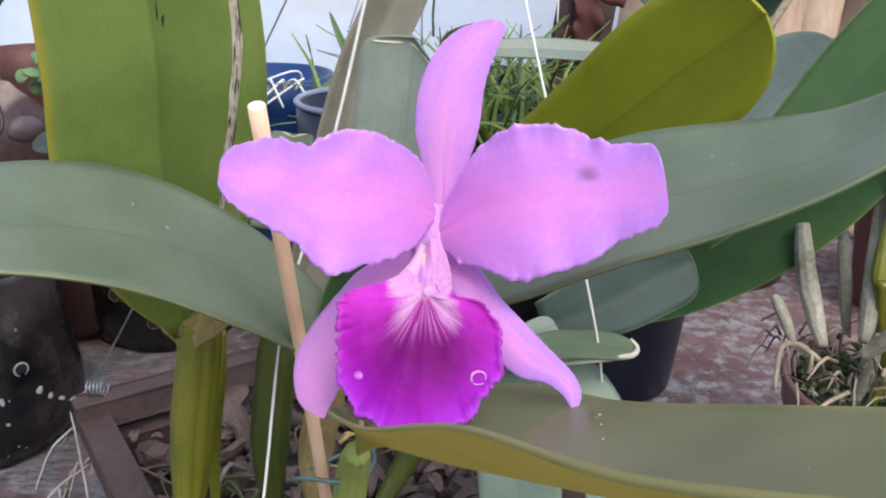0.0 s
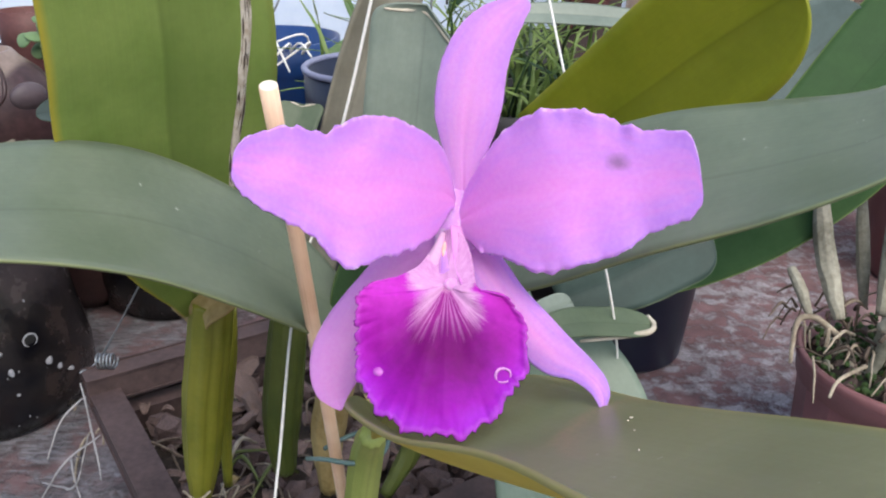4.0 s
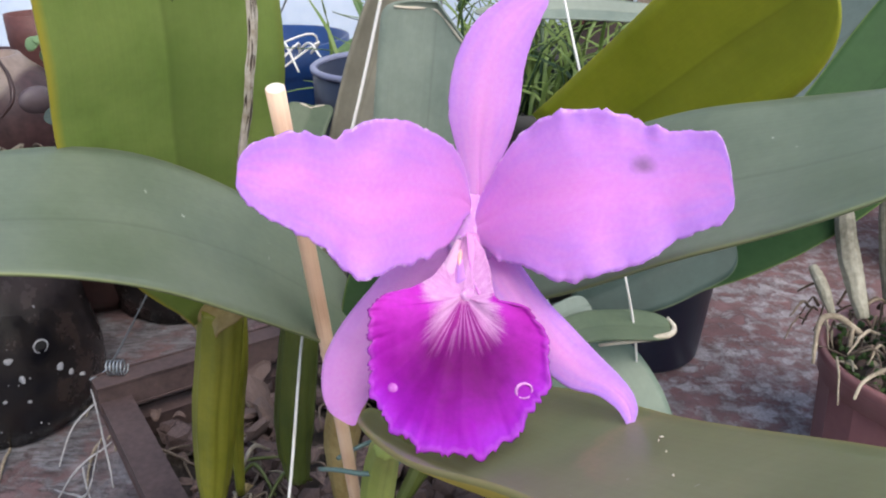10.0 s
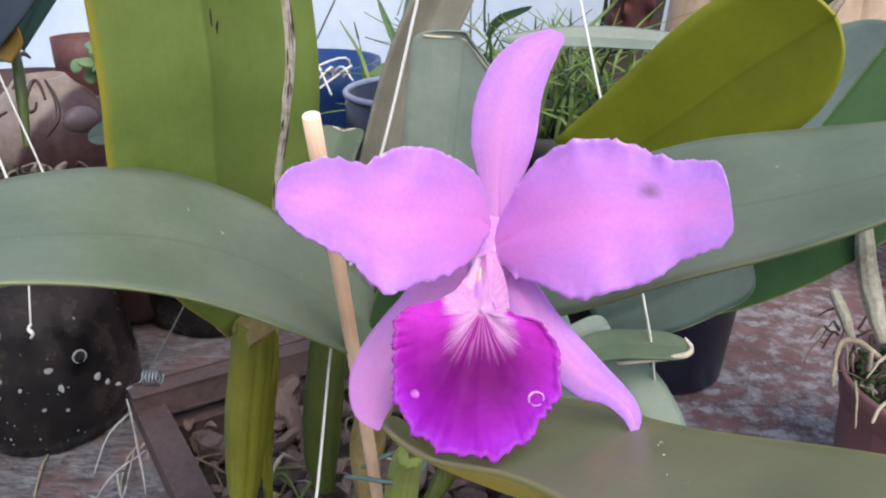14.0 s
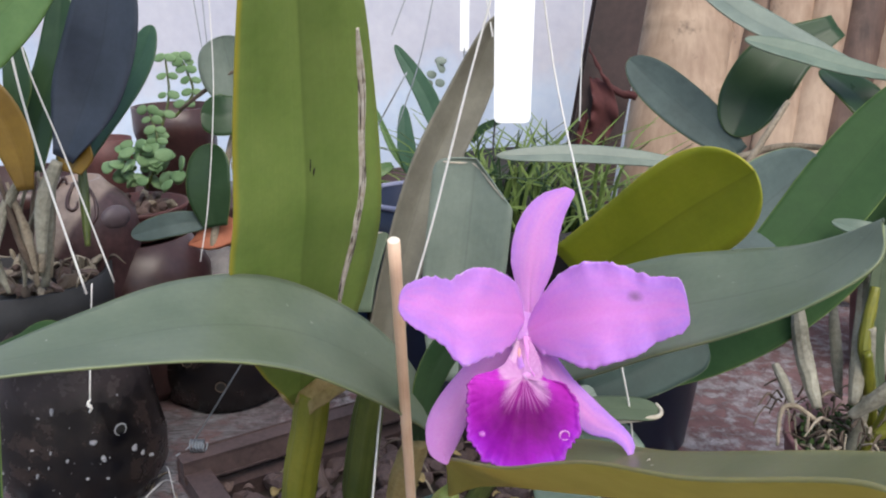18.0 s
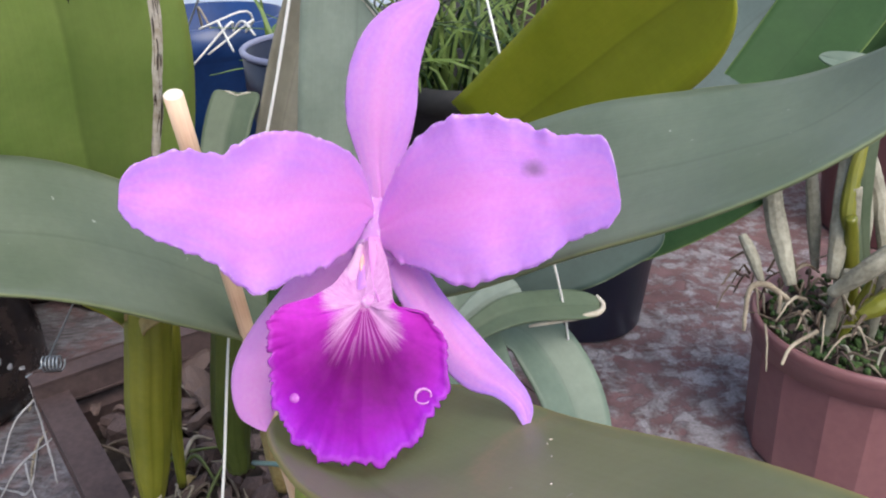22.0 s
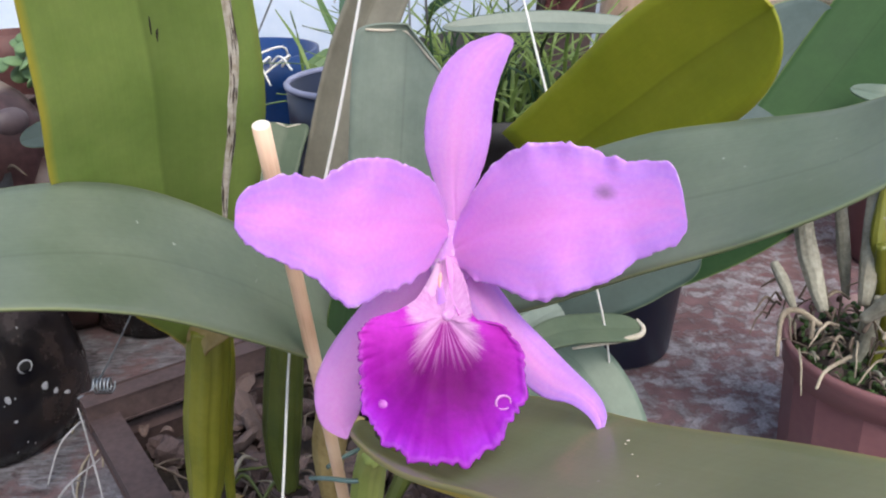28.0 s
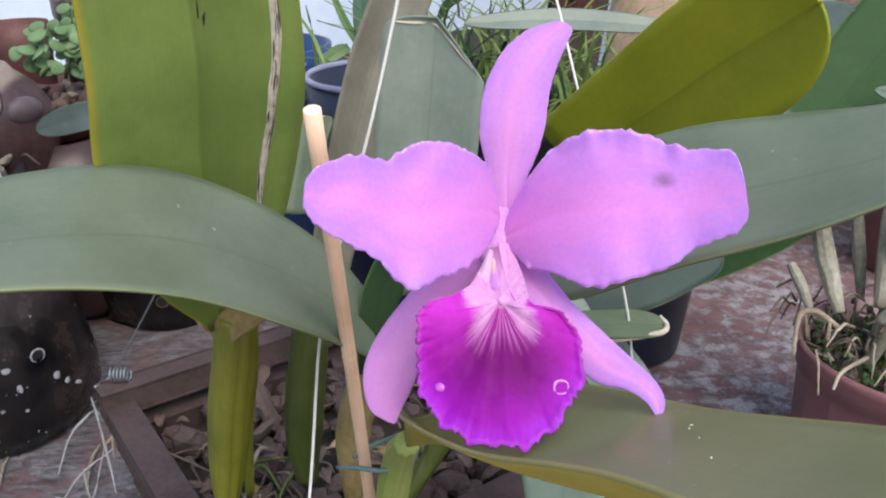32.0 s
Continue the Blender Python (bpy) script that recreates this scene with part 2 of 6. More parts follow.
def lip_mat():
    """The lip: whitish throat with fine rays, wine-dark centre, bright magenta frill. u: along from the throat, v: round."""
    n = Nodes("lip")
    u, v, _ = n.sep(n.coords("UV"))
    v = n.math("FRACT", n.math("ADD", v, 0.75))
    wob = n.noise(n.coords("Object"), 120.0, 4)
    cloud = n.noise(n.coords("Object"), 45.0, 3)
    fuzz = n.noise(n.coords("UV", (1.2, 70, 1)), 3.0, 4, 0.7)
    side = n.math("MULTIPLY", n.math("PINGPONG", n.math("SUBTRACT", v, 0.25), 0.5), 4.0)
    body = n.ramp(n.math("ADD", u, n.math("MULTIPLY", n.math("SUBTRACT", cloud, 0.5), 0.45)),
                  [(0.40, (0.15, 0.001, 0.13)), (0.62, (0.21, 0.002, 0.22)), (0.84, (0.31, 0.006, 0.40)), (1.0, (0.36, 0.025, 0.56))])
    body = n.mix(n.ramp(side, [(0.40, 0.0), (0.95, 1.0)]), body, n.ramp(cloud, [(0.35, (0.39, 0.009, 0.35)), (0.65, (0.52, 0.03, 0.50))]))
    edge = n.ramp(n.math("ADD", u, n.math("MULTIPLY", wob, 0.06)), [(0.985, 0.0), (1.03, 1.0)])
    body = n.mix(n.math("MULTIPLY", edge, 0.10), body, (0.72, 0.30, 0.80))
    stripe = n.math("SINE", n.math("ADD", n.math("MULTIPLY", v, 38 * math.tau), n.math("MULTIPLY", n.noise(n.coords("UV", (0.4, 9, 1)), 2.0, 3), 16.0)))
    middle = n.mix(n.ramp(stripe, [(0.0, 0.0), (0.55, 1.0)]), (0.28, 0.018, 0.22), (0.46, 0.15, 0.41))
    flank = n.mix(n.ramp(fuzz, [(0.35, 0.0), (0.65, 0.6)]), (0.72, 0.42, 0.66), (0.46, 0.10, 0.41))
    flank = n.mix(n.ramp(side, [(1.05, 0.0), (1.35, 1.0)]), flank, n.ramp(cloud, [(0.35, (0.88, 0.37, 0.80)), (0.65, (0.90, 0.51, 0.80))]))
    throat = n.mix(n.ramp(u, [(0.01, 1.0), (0.06, 0.0)]), n.mix(n.ramp(side, [(0.38, 0.0), (0.60, 1.0)]), middle, flank), (0.60, 0.30, 0.50))
    reach = n.math("MULTIPLY", n.ramp(v, [(0.0, 0.24), (0.09, 0.28), (0.17, 0.29), (0.25, 0.20), (0.32, 0.29), (0.40, 0.33), (0.48, 0.36), (0.54, 0.58), (0.60, 1.0), (0.88, 1.0), (0.955, 0.46), (1.0, 0.24)]), 1.5)
    r = n.math("ADD", u, n.math("MULTIPLY", n.math("SUBTRACT", fuzz, 0.5), 0.34))
    fac = n.math("MULTIPLY", n.math("SUBTRACT", reach, r), 5.0, clamp=True)
    c = n.mix(fac, body, throat)
    c = n.mix(0.10, c, n.ramp(n.noise(n.coords("Object"), 600.0, 2), [(0.3, 0.2), (0.7, 0.9)]), "OVERLAY")
    n.color(c)
    n.set(roughness=0.6, specular_ior_level=0.15, sheen_weight=0.05)
    n.bump(n.mix(0.7, fuzz, wob), 0.3, 0.0007)
    n.thin(c, 0.16)
    return n.mat


m_lip = lip_mat()
m_tube = petal_mat("tube", (0.84, 0.56, 0.76), (0.80, 0.42, 0.76), (0.80, 0.42, 0.74))
m_tube_rosy = petal_mat("tube_rosy", (0.88, 0.44, 0.80), (0.84, 0.36, 0.80), ROSE)
m_mark = plain("blister", (0.42, 0.07, 0.44), (0.60, 0.24, 0.58), 0.4, 300)
m_torn = plain("torn_edge", (0.52, 0.12, 0.50), (0.70, 0.34, 0.68), 0.45, 400)
m_nectar = plain("nectar", (0.82, 0.40, 0.30), (0.86, 0.52, 0.46), 0.6, 200)

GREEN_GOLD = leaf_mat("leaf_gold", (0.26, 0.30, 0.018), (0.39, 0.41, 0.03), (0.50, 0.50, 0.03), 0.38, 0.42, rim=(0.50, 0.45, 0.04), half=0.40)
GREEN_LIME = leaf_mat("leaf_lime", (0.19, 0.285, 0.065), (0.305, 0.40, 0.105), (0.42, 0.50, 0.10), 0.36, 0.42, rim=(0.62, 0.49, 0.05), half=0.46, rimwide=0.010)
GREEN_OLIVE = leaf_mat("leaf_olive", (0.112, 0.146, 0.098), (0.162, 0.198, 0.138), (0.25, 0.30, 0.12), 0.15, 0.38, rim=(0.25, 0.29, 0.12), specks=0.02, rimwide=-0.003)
GREEN_FOLD = leaf_mat("leaf_fold", (0.165, 0.215, 0.135), (0.24, 0.28, 0.18), (0.80, 0.70, 0.20), 0.40, 0.36, rim=(0.38, 0.34, 0.15), specks=0.03, scuff_sheen=(0.056, 0.200, 0.397, 0.031))
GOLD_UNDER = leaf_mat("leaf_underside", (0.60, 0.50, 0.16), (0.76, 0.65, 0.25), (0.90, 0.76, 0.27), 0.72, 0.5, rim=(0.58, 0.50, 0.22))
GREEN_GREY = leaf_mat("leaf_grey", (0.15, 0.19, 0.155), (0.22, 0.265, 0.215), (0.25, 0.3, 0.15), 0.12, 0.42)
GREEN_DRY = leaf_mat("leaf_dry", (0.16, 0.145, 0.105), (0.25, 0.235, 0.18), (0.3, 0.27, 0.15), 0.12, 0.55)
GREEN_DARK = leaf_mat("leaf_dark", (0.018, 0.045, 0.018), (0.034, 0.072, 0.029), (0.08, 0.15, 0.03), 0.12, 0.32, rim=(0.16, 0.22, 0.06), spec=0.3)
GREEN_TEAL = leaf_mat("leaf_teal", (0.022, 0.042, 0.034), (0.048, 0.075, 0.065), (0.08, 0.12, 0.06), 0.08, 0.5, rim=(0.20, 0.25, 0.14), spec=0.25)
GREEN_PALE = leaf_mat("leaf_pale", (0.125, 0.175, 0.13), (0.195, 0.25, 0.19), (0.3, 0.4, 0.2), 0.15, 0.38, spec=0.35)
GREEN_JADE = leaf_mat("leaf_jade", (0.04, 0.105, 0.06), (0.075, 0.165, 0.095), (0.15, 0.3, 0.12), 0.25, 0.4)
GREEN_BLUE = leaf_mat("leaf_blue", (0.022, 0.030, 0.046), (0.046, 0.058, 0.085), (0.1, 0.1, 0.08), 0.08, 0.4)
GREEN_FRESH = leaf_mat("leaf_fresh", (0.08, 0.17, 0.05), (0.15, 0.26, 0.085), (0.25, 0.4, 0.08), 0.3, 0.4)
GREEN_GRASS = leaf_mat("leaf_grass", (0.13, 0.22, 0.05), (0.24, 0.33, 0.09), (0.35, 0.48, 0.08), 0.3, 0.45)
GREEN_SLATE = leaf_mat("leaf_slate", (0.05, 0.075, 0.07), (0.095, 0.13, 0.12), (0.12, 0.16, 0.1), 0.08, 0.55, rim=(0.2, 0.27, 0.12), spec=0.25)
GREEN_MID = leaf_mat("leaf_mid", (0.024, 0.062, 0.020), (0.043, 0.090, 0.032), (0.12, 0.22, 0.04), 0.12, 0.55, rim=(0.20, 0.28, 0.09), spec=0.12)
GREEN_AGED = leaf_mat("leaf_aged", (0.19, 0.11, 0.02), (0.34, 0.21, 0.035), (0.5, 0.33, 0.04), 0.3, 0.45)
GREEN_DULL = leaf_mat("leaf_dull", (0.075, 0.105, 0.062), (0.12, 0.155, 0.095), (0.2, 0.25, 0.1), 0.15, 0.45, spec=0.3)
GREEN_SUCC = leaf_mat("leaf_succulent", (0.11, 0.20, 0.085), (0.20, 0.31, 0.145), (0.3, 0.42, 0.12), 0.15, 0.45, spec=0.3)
m_bulb = leaf_mat("bulb", (0.14, 0.15, 0.015), (0.25, 0.24, 0.03), (0.3, 0.3, 0.03), 0.05, 0.33)
m_bulb_green = leaf_mat("bulb_green", (0.06, 0.085, 0.02), (0.11, 0.13, 0.03), (0.2, 0.22, 0.03), 0.05, 0.33)
m_stem = leaf_mat("fresh_stem", (0.26, 0.32, 0.07), (0.38, 0.43, 0.12), (0.4, 0.5, 0.1), 0.1, 0.35)
m_oldbulb = plain("old_bulb", (0.13, 0.12, 0.085), (0.40, 0.38, 0.30), 0.7, 90, 0.5)
m_sheath = plain("sheath", (0.22, 0.15, 0.05), (0.42, 0.32, 0.14), 0.6, 120, 0.5)
m_bamboo = cane_mat()
m_pith = plain("pith", (0.80, 0.70, 0.56), (0.88, 0.80, 0.68), 0.7, 300, 0.3)
m_wood = plain("basket_wood", (0.042, 0.025, 0.024), (0.100, 0.063, 0.058), 0.75, 90, 0.6)
m_wire = plain("wire", (0.20, 0.22, 0.23), (0.36, 0.38, 0.40), 0.45, 300, 0.1, 0.8)
m_string = plain("string", (0.66, 0.64, 0.6), (0.8, 0.78, 0.74), 0.6, 300, 0.2)
m_dry = plain("dry_edge", (0.40, 0.35, 0.26), (0.62, 0.56, 0.46), 0.7, 200, 0.5)
m_tie = plain("tie", (0.07, 0.13, 0.12), (0.13, 0.20, 0.19), 0.4, 200, 0.1)
m_black = plain("black_plastic", (0.010, 0.010, 0.011), (0.026, 0.024, 0.024), 0.6, 60, 0.25)
m_navy = plain("navy_plastic", (0.008, 0.012, 0.03), (0.014, 0.02, 0.045), 0.35, 60, 0.15)
m_blue = plain("blue_plastic", (0.006, 0.03, 0.12), (0.012, 0.05, 0.18), 0.35, 60, 0.15)
m_brownpot = plain("brown_plastic", (0.185, 0.078, 0.085), (0.24, 0.110, 0.112), 0.40, 50, 0.2)
m_clay = plain("clay", (0.030, 0.013, 0.012), (0.062, 0.027, 0.024), 0.34, 60, 0.4)
m_redclay = plain("red_clay", (0.055, 0.017, 0.016), (0.12, 0.042, 0.036), 0.6, 60, 0.4)
m_speck = plain("lime_speck", (0.13, 0.13, 0.14), (0.36, 0.36, 0.38), 0.8, 200)
m_lilac = plain("worn_rim", (0.16, 0.17, 0.26), (0.26, 0.27, 0.38), 0.4, 100)
m_terra = plain("terracotta", (0.26, 0.075, 0.035), (0.38, 0.13, 0.065), 0.75, 60, 0.4)
m_stone = plain("stone", (0.030, 0.020, 0.019), (0.145, 0.095, 0.088), 0.85, 70, 0.6)
m_soil = plain("soil", (0.018, 0.013, 0.010), (0.06, 0.045, 0.035), 0.95, 120, 0.9, 0, 0.003)
m_bark = plain("bark", (0.05, 0.035, 0.025), (0.16, 0.12, 0.09), 0.9, 120, 0.8)
m_root = plain("root", (0.15, 0.115, 0.075), (0.42, 0.36, 0.27), 0.75, 160, 0.5)
m_bleached = plain("bleached_root", (0.22, 0.21, 0.21), (0.46, 0.45, 0.45), 0.8, 160, 0.5)
m_hole_dark = plain("hole_dark", (0.004, 0.004, 0.004), (0.008, 0.007, 0.007), 0.9, 60, 0.1)
m_litter = plain("litter", (0.055, 0.035, 0.030), (0.185, 0.125, 0.105), 0.85, 160, 0.6)
m_mauve = plain("mauve_glaze", (0.085, 0.06, 0.065), (0.13, 0.095, 0.10), 0.45, 60, 0.2)
m_moss = plain("moss", (0.018, 0.042, 0.012), (0.07, 0.125, 0.03), 0.9, 200, 0.8, 0, 0.002)
m_white = plain("white_label", (0.80, 0.80, 0.80), (0.86, 0.86, 0.86), 0.45, 40, 0.05)

m_post = plain("post", (0.022, 0.012, 0.010), (0.052, 0.028, 0.025), 0.75, 40, 0.5)
m_rag = plain("rag", (0.045, 0.010, 0.010), (0.095, 0.024, 0.022), 0.85, 60, 0.6)



def scar_mat():
    """Dead cork along a wound: pale flakes between dark lengthwise splits, tan margins."""
    n = Nodes("scar")
    line = n.noise(n.coords("UV", (9, 5, 1)), 1.0, 4, 0.6, 0.5)
    off = n.math("ABSOLUTE", n.math("SUBTRACT", n.sep(n.coords("UV"))[1], 0.5))
    pale = n.ramp(n.noise(n.coords("Object"), 160.0, 4), [(0.3, (0.34, 0.27, 0.19)), (0.7, (0.66, 0.61, 0.53))])
    c = n.mix(n.ramp(line, [(0.40, 1.0), (0.46, 0.0)]), pale, (0.035, 0.022, 0.015))
    c = n.mix(n.ramp(off, [(0.36, 0.0), (0.46, 0.9)]), c, (0.13, 0.085, 0.04))
    n.color(c)
    n.set(roughness=0.85)
    n.bump(line, 0.8, 0.001)
    return n.mat


def board_mat(name, c1, c2):
    """Weathered split timber: streaks along the length, each board of its own tone."""
    n = Nodes(name)
    streak = n.noise(n.coords("Object", (1, 1, 0.07)), 70.0, 5, 0.65)
    big = n.noise(n.coords(), 9.0, 4, 0.6)
    tone = n.math("MULTIPLY", n.math("SUBTRACT", n.add("ObjectInfo").outputs["Random"], 0.5), 0.25)
    f = n.math("ADD", n.mix(0.45, big, streak), tone)
    c = n.ramp(f, [(0.25, tuple(0.5 * x for x in c1)), (0.42, c1), (0.68, c2)])
    stain = n.ramp(n.noise(n.coords(), 26.0, 4, 0.7), [(0.60, 0.0), (0.72, 0.7)])
    n.color(n.mix(stain, c, (0.12, 0.08, 0.06)))
    n.set(roughness=0.7)
    n.bump(streak, 0.5, 0.002)
    return n.mat


def glaze_mat():
    """Tan glaze, with brown brushed over one side in a slanting edge."""
    n = Nodes("tan_glaze")
    v = n.coords()
    tan = n.ramp(n.noise(v, 60.0, 4), [(0.3, (0.20, 0.145, 0.115)), (0.7, (0.33, 0.25, 0.205))])
    x, y, z = n.sep(v)
    slant = n.math("ADD", n.math("SUBTRACT", x, n.math("MULTIPLY", z, 0.7)), n.math("MULTIPLY", n.noise(v, 30.0, 3), 0.02))
    brown = n.ramp(n.noise(v, 90.0, 4), [(0.3, (0.04, 0.018, 0.019)), (0.7, (0.085, 0.042, 0.042))])
    n.color(n.mix(n.ramp(n.math("ADD", slant, 1.0), [(0.252, 0.0), (0.260, 1.0)]), tan, brown))
    n.set(roughness=0.45)
    n.bump(n.noise(v, 120.0, 3), 0.2, 0.001)
    return n.mat


def grimy_mat():
    """Dirty see-through plastic gone brown: dark blotches, a greyer film near the top, a wet shine."""
    n = Nodes("grimy_plastic")
    v = n.coords()
    blot, fine = n.noise(v, 26.0, 5, 0.65), n.noise(v, 190.0, 4, 0.7)
    c = n.ramp(blot, [(0.34, (0.004, 0.004, 0.006)), (0.52, (0.012, 0.010, 0.010)), (0.70, (0.036, 0.024, 0.021))])
    film = n.ramp(n.math("ADD", n.sep(v)[2], n.math("MULTIPLY", blot, 0.06)), [(0.165, 0.0), (0.215, 0.6)])
    c = n.mix(film, c, (0.085, 0.07, 0.075))
    c = n.mix(n.ramp(fine, [(0.66, 0.0), (0.78, 0.2)]), c, (0.12, 0.10, 0.09))
    n.color(c)
    n.link(n.ramp(blot, [(0.35, 0.10), (0.7, 0.36)]), n.bsdf.inputs["Roughness"])
    n.bump(n.mix(0.4, blot, fine), 0.35, 0.003)
    return n.mat


m_plank = board_mat("plank", (0.27, 0.175, 0.12), (0.46, 0.335, 0.24))
m_plank_dark = board_mat("plank_dark", (0.11, 0.065, 0.05), (0.24, 0.16, 0.115))
m_glaze, m_grimy, m_scar = glaze_mat(), grimy_mat(), scar_mat()


def wall_mat():
    n = Nodes("limewash")
    v = n.coords()
    big, fine = n.noise(v, 2.2, 5, 0.6), n.noise(v, 45.0, 5)
    c = n.ramp(big, [(0.25, (0.46, 0.56, 0.72)), (0.6, (0.66, 0.74, 0.86))])
    z = n.sep(v)[2]
    band = n.ramp(n.math("ADD", z, n.math("MULTIPLY", big, 0.5)), [(0.62, 0.0), (0.70, 1.0), (0.86, 1.0), (0.95, 0.0)])
    c = n.mix(n.math("MULTIPLY", band, 0.30), c, (0.62, 0.40, 0.34))
    n.color(n.mix(0.10, c, n.ramp(fine, [(0.3, 0.2), (0.7, 0.9)]), "OVERLAY"))
    n.set(roughness=0.9)
    n.bump(fine, 0.4, 0.002)
    return n.mat


def floor_mat():
    """Screed with old oxide-red paint that has flaked off in patches, and grey limy film over it."""
    n = Nodes("worn_screed")
    v = n.coords()
    big = n.noise(v, 5.0, 5, 0.62)
    flake = n.noise(v, 40.0, 7, 0.70, 0.2)
    fine = n.noise(v, 320.0, 3)
    stain = n.noise(v, 14.0, 4)
    red = n.ramp(stain, [(0.3, (0.135, 0.068, 0.072)), (0.7, (0.23, 0.135, 0.14))])
    grey = n.ramp(fine, [(0.3, (0.25, 0.235, 0.25)), (0.7, (0.44, 0.42, 0.45))])
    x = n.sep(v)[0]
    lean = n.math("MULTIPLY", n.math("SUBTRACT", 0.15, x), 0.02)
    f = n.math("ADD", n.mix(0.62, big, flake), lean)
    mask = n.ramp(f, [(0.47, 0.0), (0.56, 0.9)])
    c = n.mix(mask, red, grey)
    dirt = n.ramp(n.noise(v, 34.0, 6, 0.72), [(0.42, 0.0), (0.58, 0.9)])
    # dimness painted in: the dirt patches weigh more towards the left
    dim_left = n.ramp(n.math("ADD", x, n.math("MULTIPLY", big, 0.3)), [(0.05, 1.0), (0.45, 0.35)])
    c = n.mix(n.math("MULTIPLY", dirt, dim_left), c, (0.05, 0.038, 0.036))
    streak = n.noise(n.coords("Object", (2.2, 7, 1)), 15.0, 6, 0.75, 1.2)
    bare = n.ramp(streak, [(0.36, (0.035, 0.03, 0.033)), (0.47, (0.115, 0.11, 0.118)), (0.64, (0.24, 0.245, 0.27))])
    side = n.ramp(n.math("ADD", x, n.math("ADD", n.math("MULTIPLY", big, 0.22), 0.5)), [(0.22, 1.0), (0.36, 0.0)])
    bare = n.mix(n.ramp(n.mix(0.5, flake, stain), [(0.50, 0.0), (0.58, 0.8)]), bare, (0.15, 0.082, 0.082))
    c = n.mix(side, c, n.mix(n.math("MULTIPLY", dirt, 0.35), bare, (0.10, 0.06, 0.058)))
    n.color(c)
    n.set(roughness=0.8)
    n.bump(n.mix(0.35, mask, n.mix(0.5, n.mix(0.5, flake, streak), fine)), 1.0, 0.003)
    return n.mat


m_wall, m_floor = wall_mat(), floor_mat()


# ---- building helpers ----
def thing(name, at, label, category, group="", kind=""):
    ob = new(name)
    ob.location = at
    ob.empty_display_size = 0.01
    return tagged(ob, label, category, group, kind)


def finish(name, me, mat, parent=None, label="", smooth=True):
    me.materials.append(mat)
    if smooth:
        me.polygons.foreach_set("use_smooth", [True] * len(me.polygons))
    ob = new(name, me)
    if parent:
        root = parent
        off = Vector(parent.location)
        while root.parent:
            root = root.parent
            off = Vector(root.location)
        ob.parent = parent
        if parent.parent is None:
            ob.matrix_parent_inverse = Matrix.Translation(-off)
    if label:
        ob["label"] = label
    return ob


def part(name, bm, mat, parent=None, label="", smooth=True):
    me = bpy.data.meshes.new(name)
    bm.to_mesh(me)
    bm.free()
    return finish(name, me, mat, parent, label, smooth)


def spline(pts, n):
    """n + 1 points on a smooth curve through pts."""
    p = np.array(pts, float)
    p = np.vstack([2 * p[0] - p[1], p, 2 * p[-1] - p[-2]])
    m = len(pts) - 1
    out = []
    for k in range(n + 1):
        s = k / n * m
        i = min(int(s), m - 1)
        t = s - i
        a, b, c, d = p[i:i + 4]
        out.append(0.5 * (2 * b + (c - a) * t + (2 * a - 5 * b + 4 * c - d) * t * t + (3 * b - a - 3 * c + d) * t ** 3))
    return np.array(out)


def unit(v):
    v = np.asarray(v, float)
    return v / max(1e-9, np.linalg.norm(v))


def sheet(name, grid, thick, mat, parent=None, label="", under=None, along=None):
    """A blade of some thickness from a grid of points; u runs along it and v across."""
    g = np.asarray(grid, float)
    n, m = g.shape[:2]
    du, dv = np.gradient(g, axis=0), np.gradient(g, axis=1)
    nor = np.cross(du, dv)
    nor /= np.maximum(1e-12, np.linalg.norm(nor, axis=2, keepdims=True))
    top, low = g + nor * thick / 2, g - nor * thick / 2
    verts = np.concatenate([top.reshape(-1, 3), low.reshape(-1, 3)])
    ix = np.arange(n * m).reshape(n, m)
    jx = ix + n * m
    faces = []
    for a in range(n - 1):
        for b in range(m - 1):
            faces.append((ix[a, b], ix[a + 1, b], ix[a + 1, b + 1], ix[a, b + 1]))
            faces.append((jx[a, b], jx[a, b + 1], jx[a + 1, b + 1], jx[a + 1, b]))
    for a in range(n - 1):
        for b in (0, m - 1):
            q = (ix[a, b], jx[a, b], jx[a + 1, b], ix[a + 1, b])
            faces.append(q if b == 0 else q[::-1])
    for b in range(m - 1):
        for a in (0, n - 1):
            q = (ix[a, b], ix[a, b + 1], jx[a, b + 1], jx[a, b])
            faces.append(q if a == 0 else q[::-1])
    me = bpy.data.meshes.new(name)
    me.from_pydata(verts.tolist(), [], [tuple(int(i) for i in q) for q in faces])
    uu, vv = np.meshgrid(along or np.linspace(0, 1, n), np.linspace(0, 1, m), indexing="ij")
    uv = np.tile(np.stack([uu, vv], -1).reshape(-1, 2), (2, 1))
    loops = np.zeros(len(me.loops), int)
    me.loops.foreach_get("vertex_index", loops)
    me.uv_layers.new(name="UVMap").data.foreach_set("uv", uv[loops].ravel())
    ob = finish(name, me, mat, parent, label)
    if under:
        me.materials.append(under)
        half = 2 * (n - 1) * (m - 1)
        me.polygons.foreach_set("material_index", [1 if k < half and k % 2 == 0 else 0 for k in range(len(me.polygons))])
    return ob


GRID = []


def blade_width(s, base, fat, tip):
    """How wide a leaf is at s of its length: base share, place of the greatest width, roundness of the tip."""
    grow = base + (1 - base) * math.sin(min(1.0, s / fat) * math.pi / 2) ** 1.2
    if s > fat:
        grow *= max(0.0, 1 - ((s - fat) / (1 - fat)) ** tip) ** 0.5
    return grow


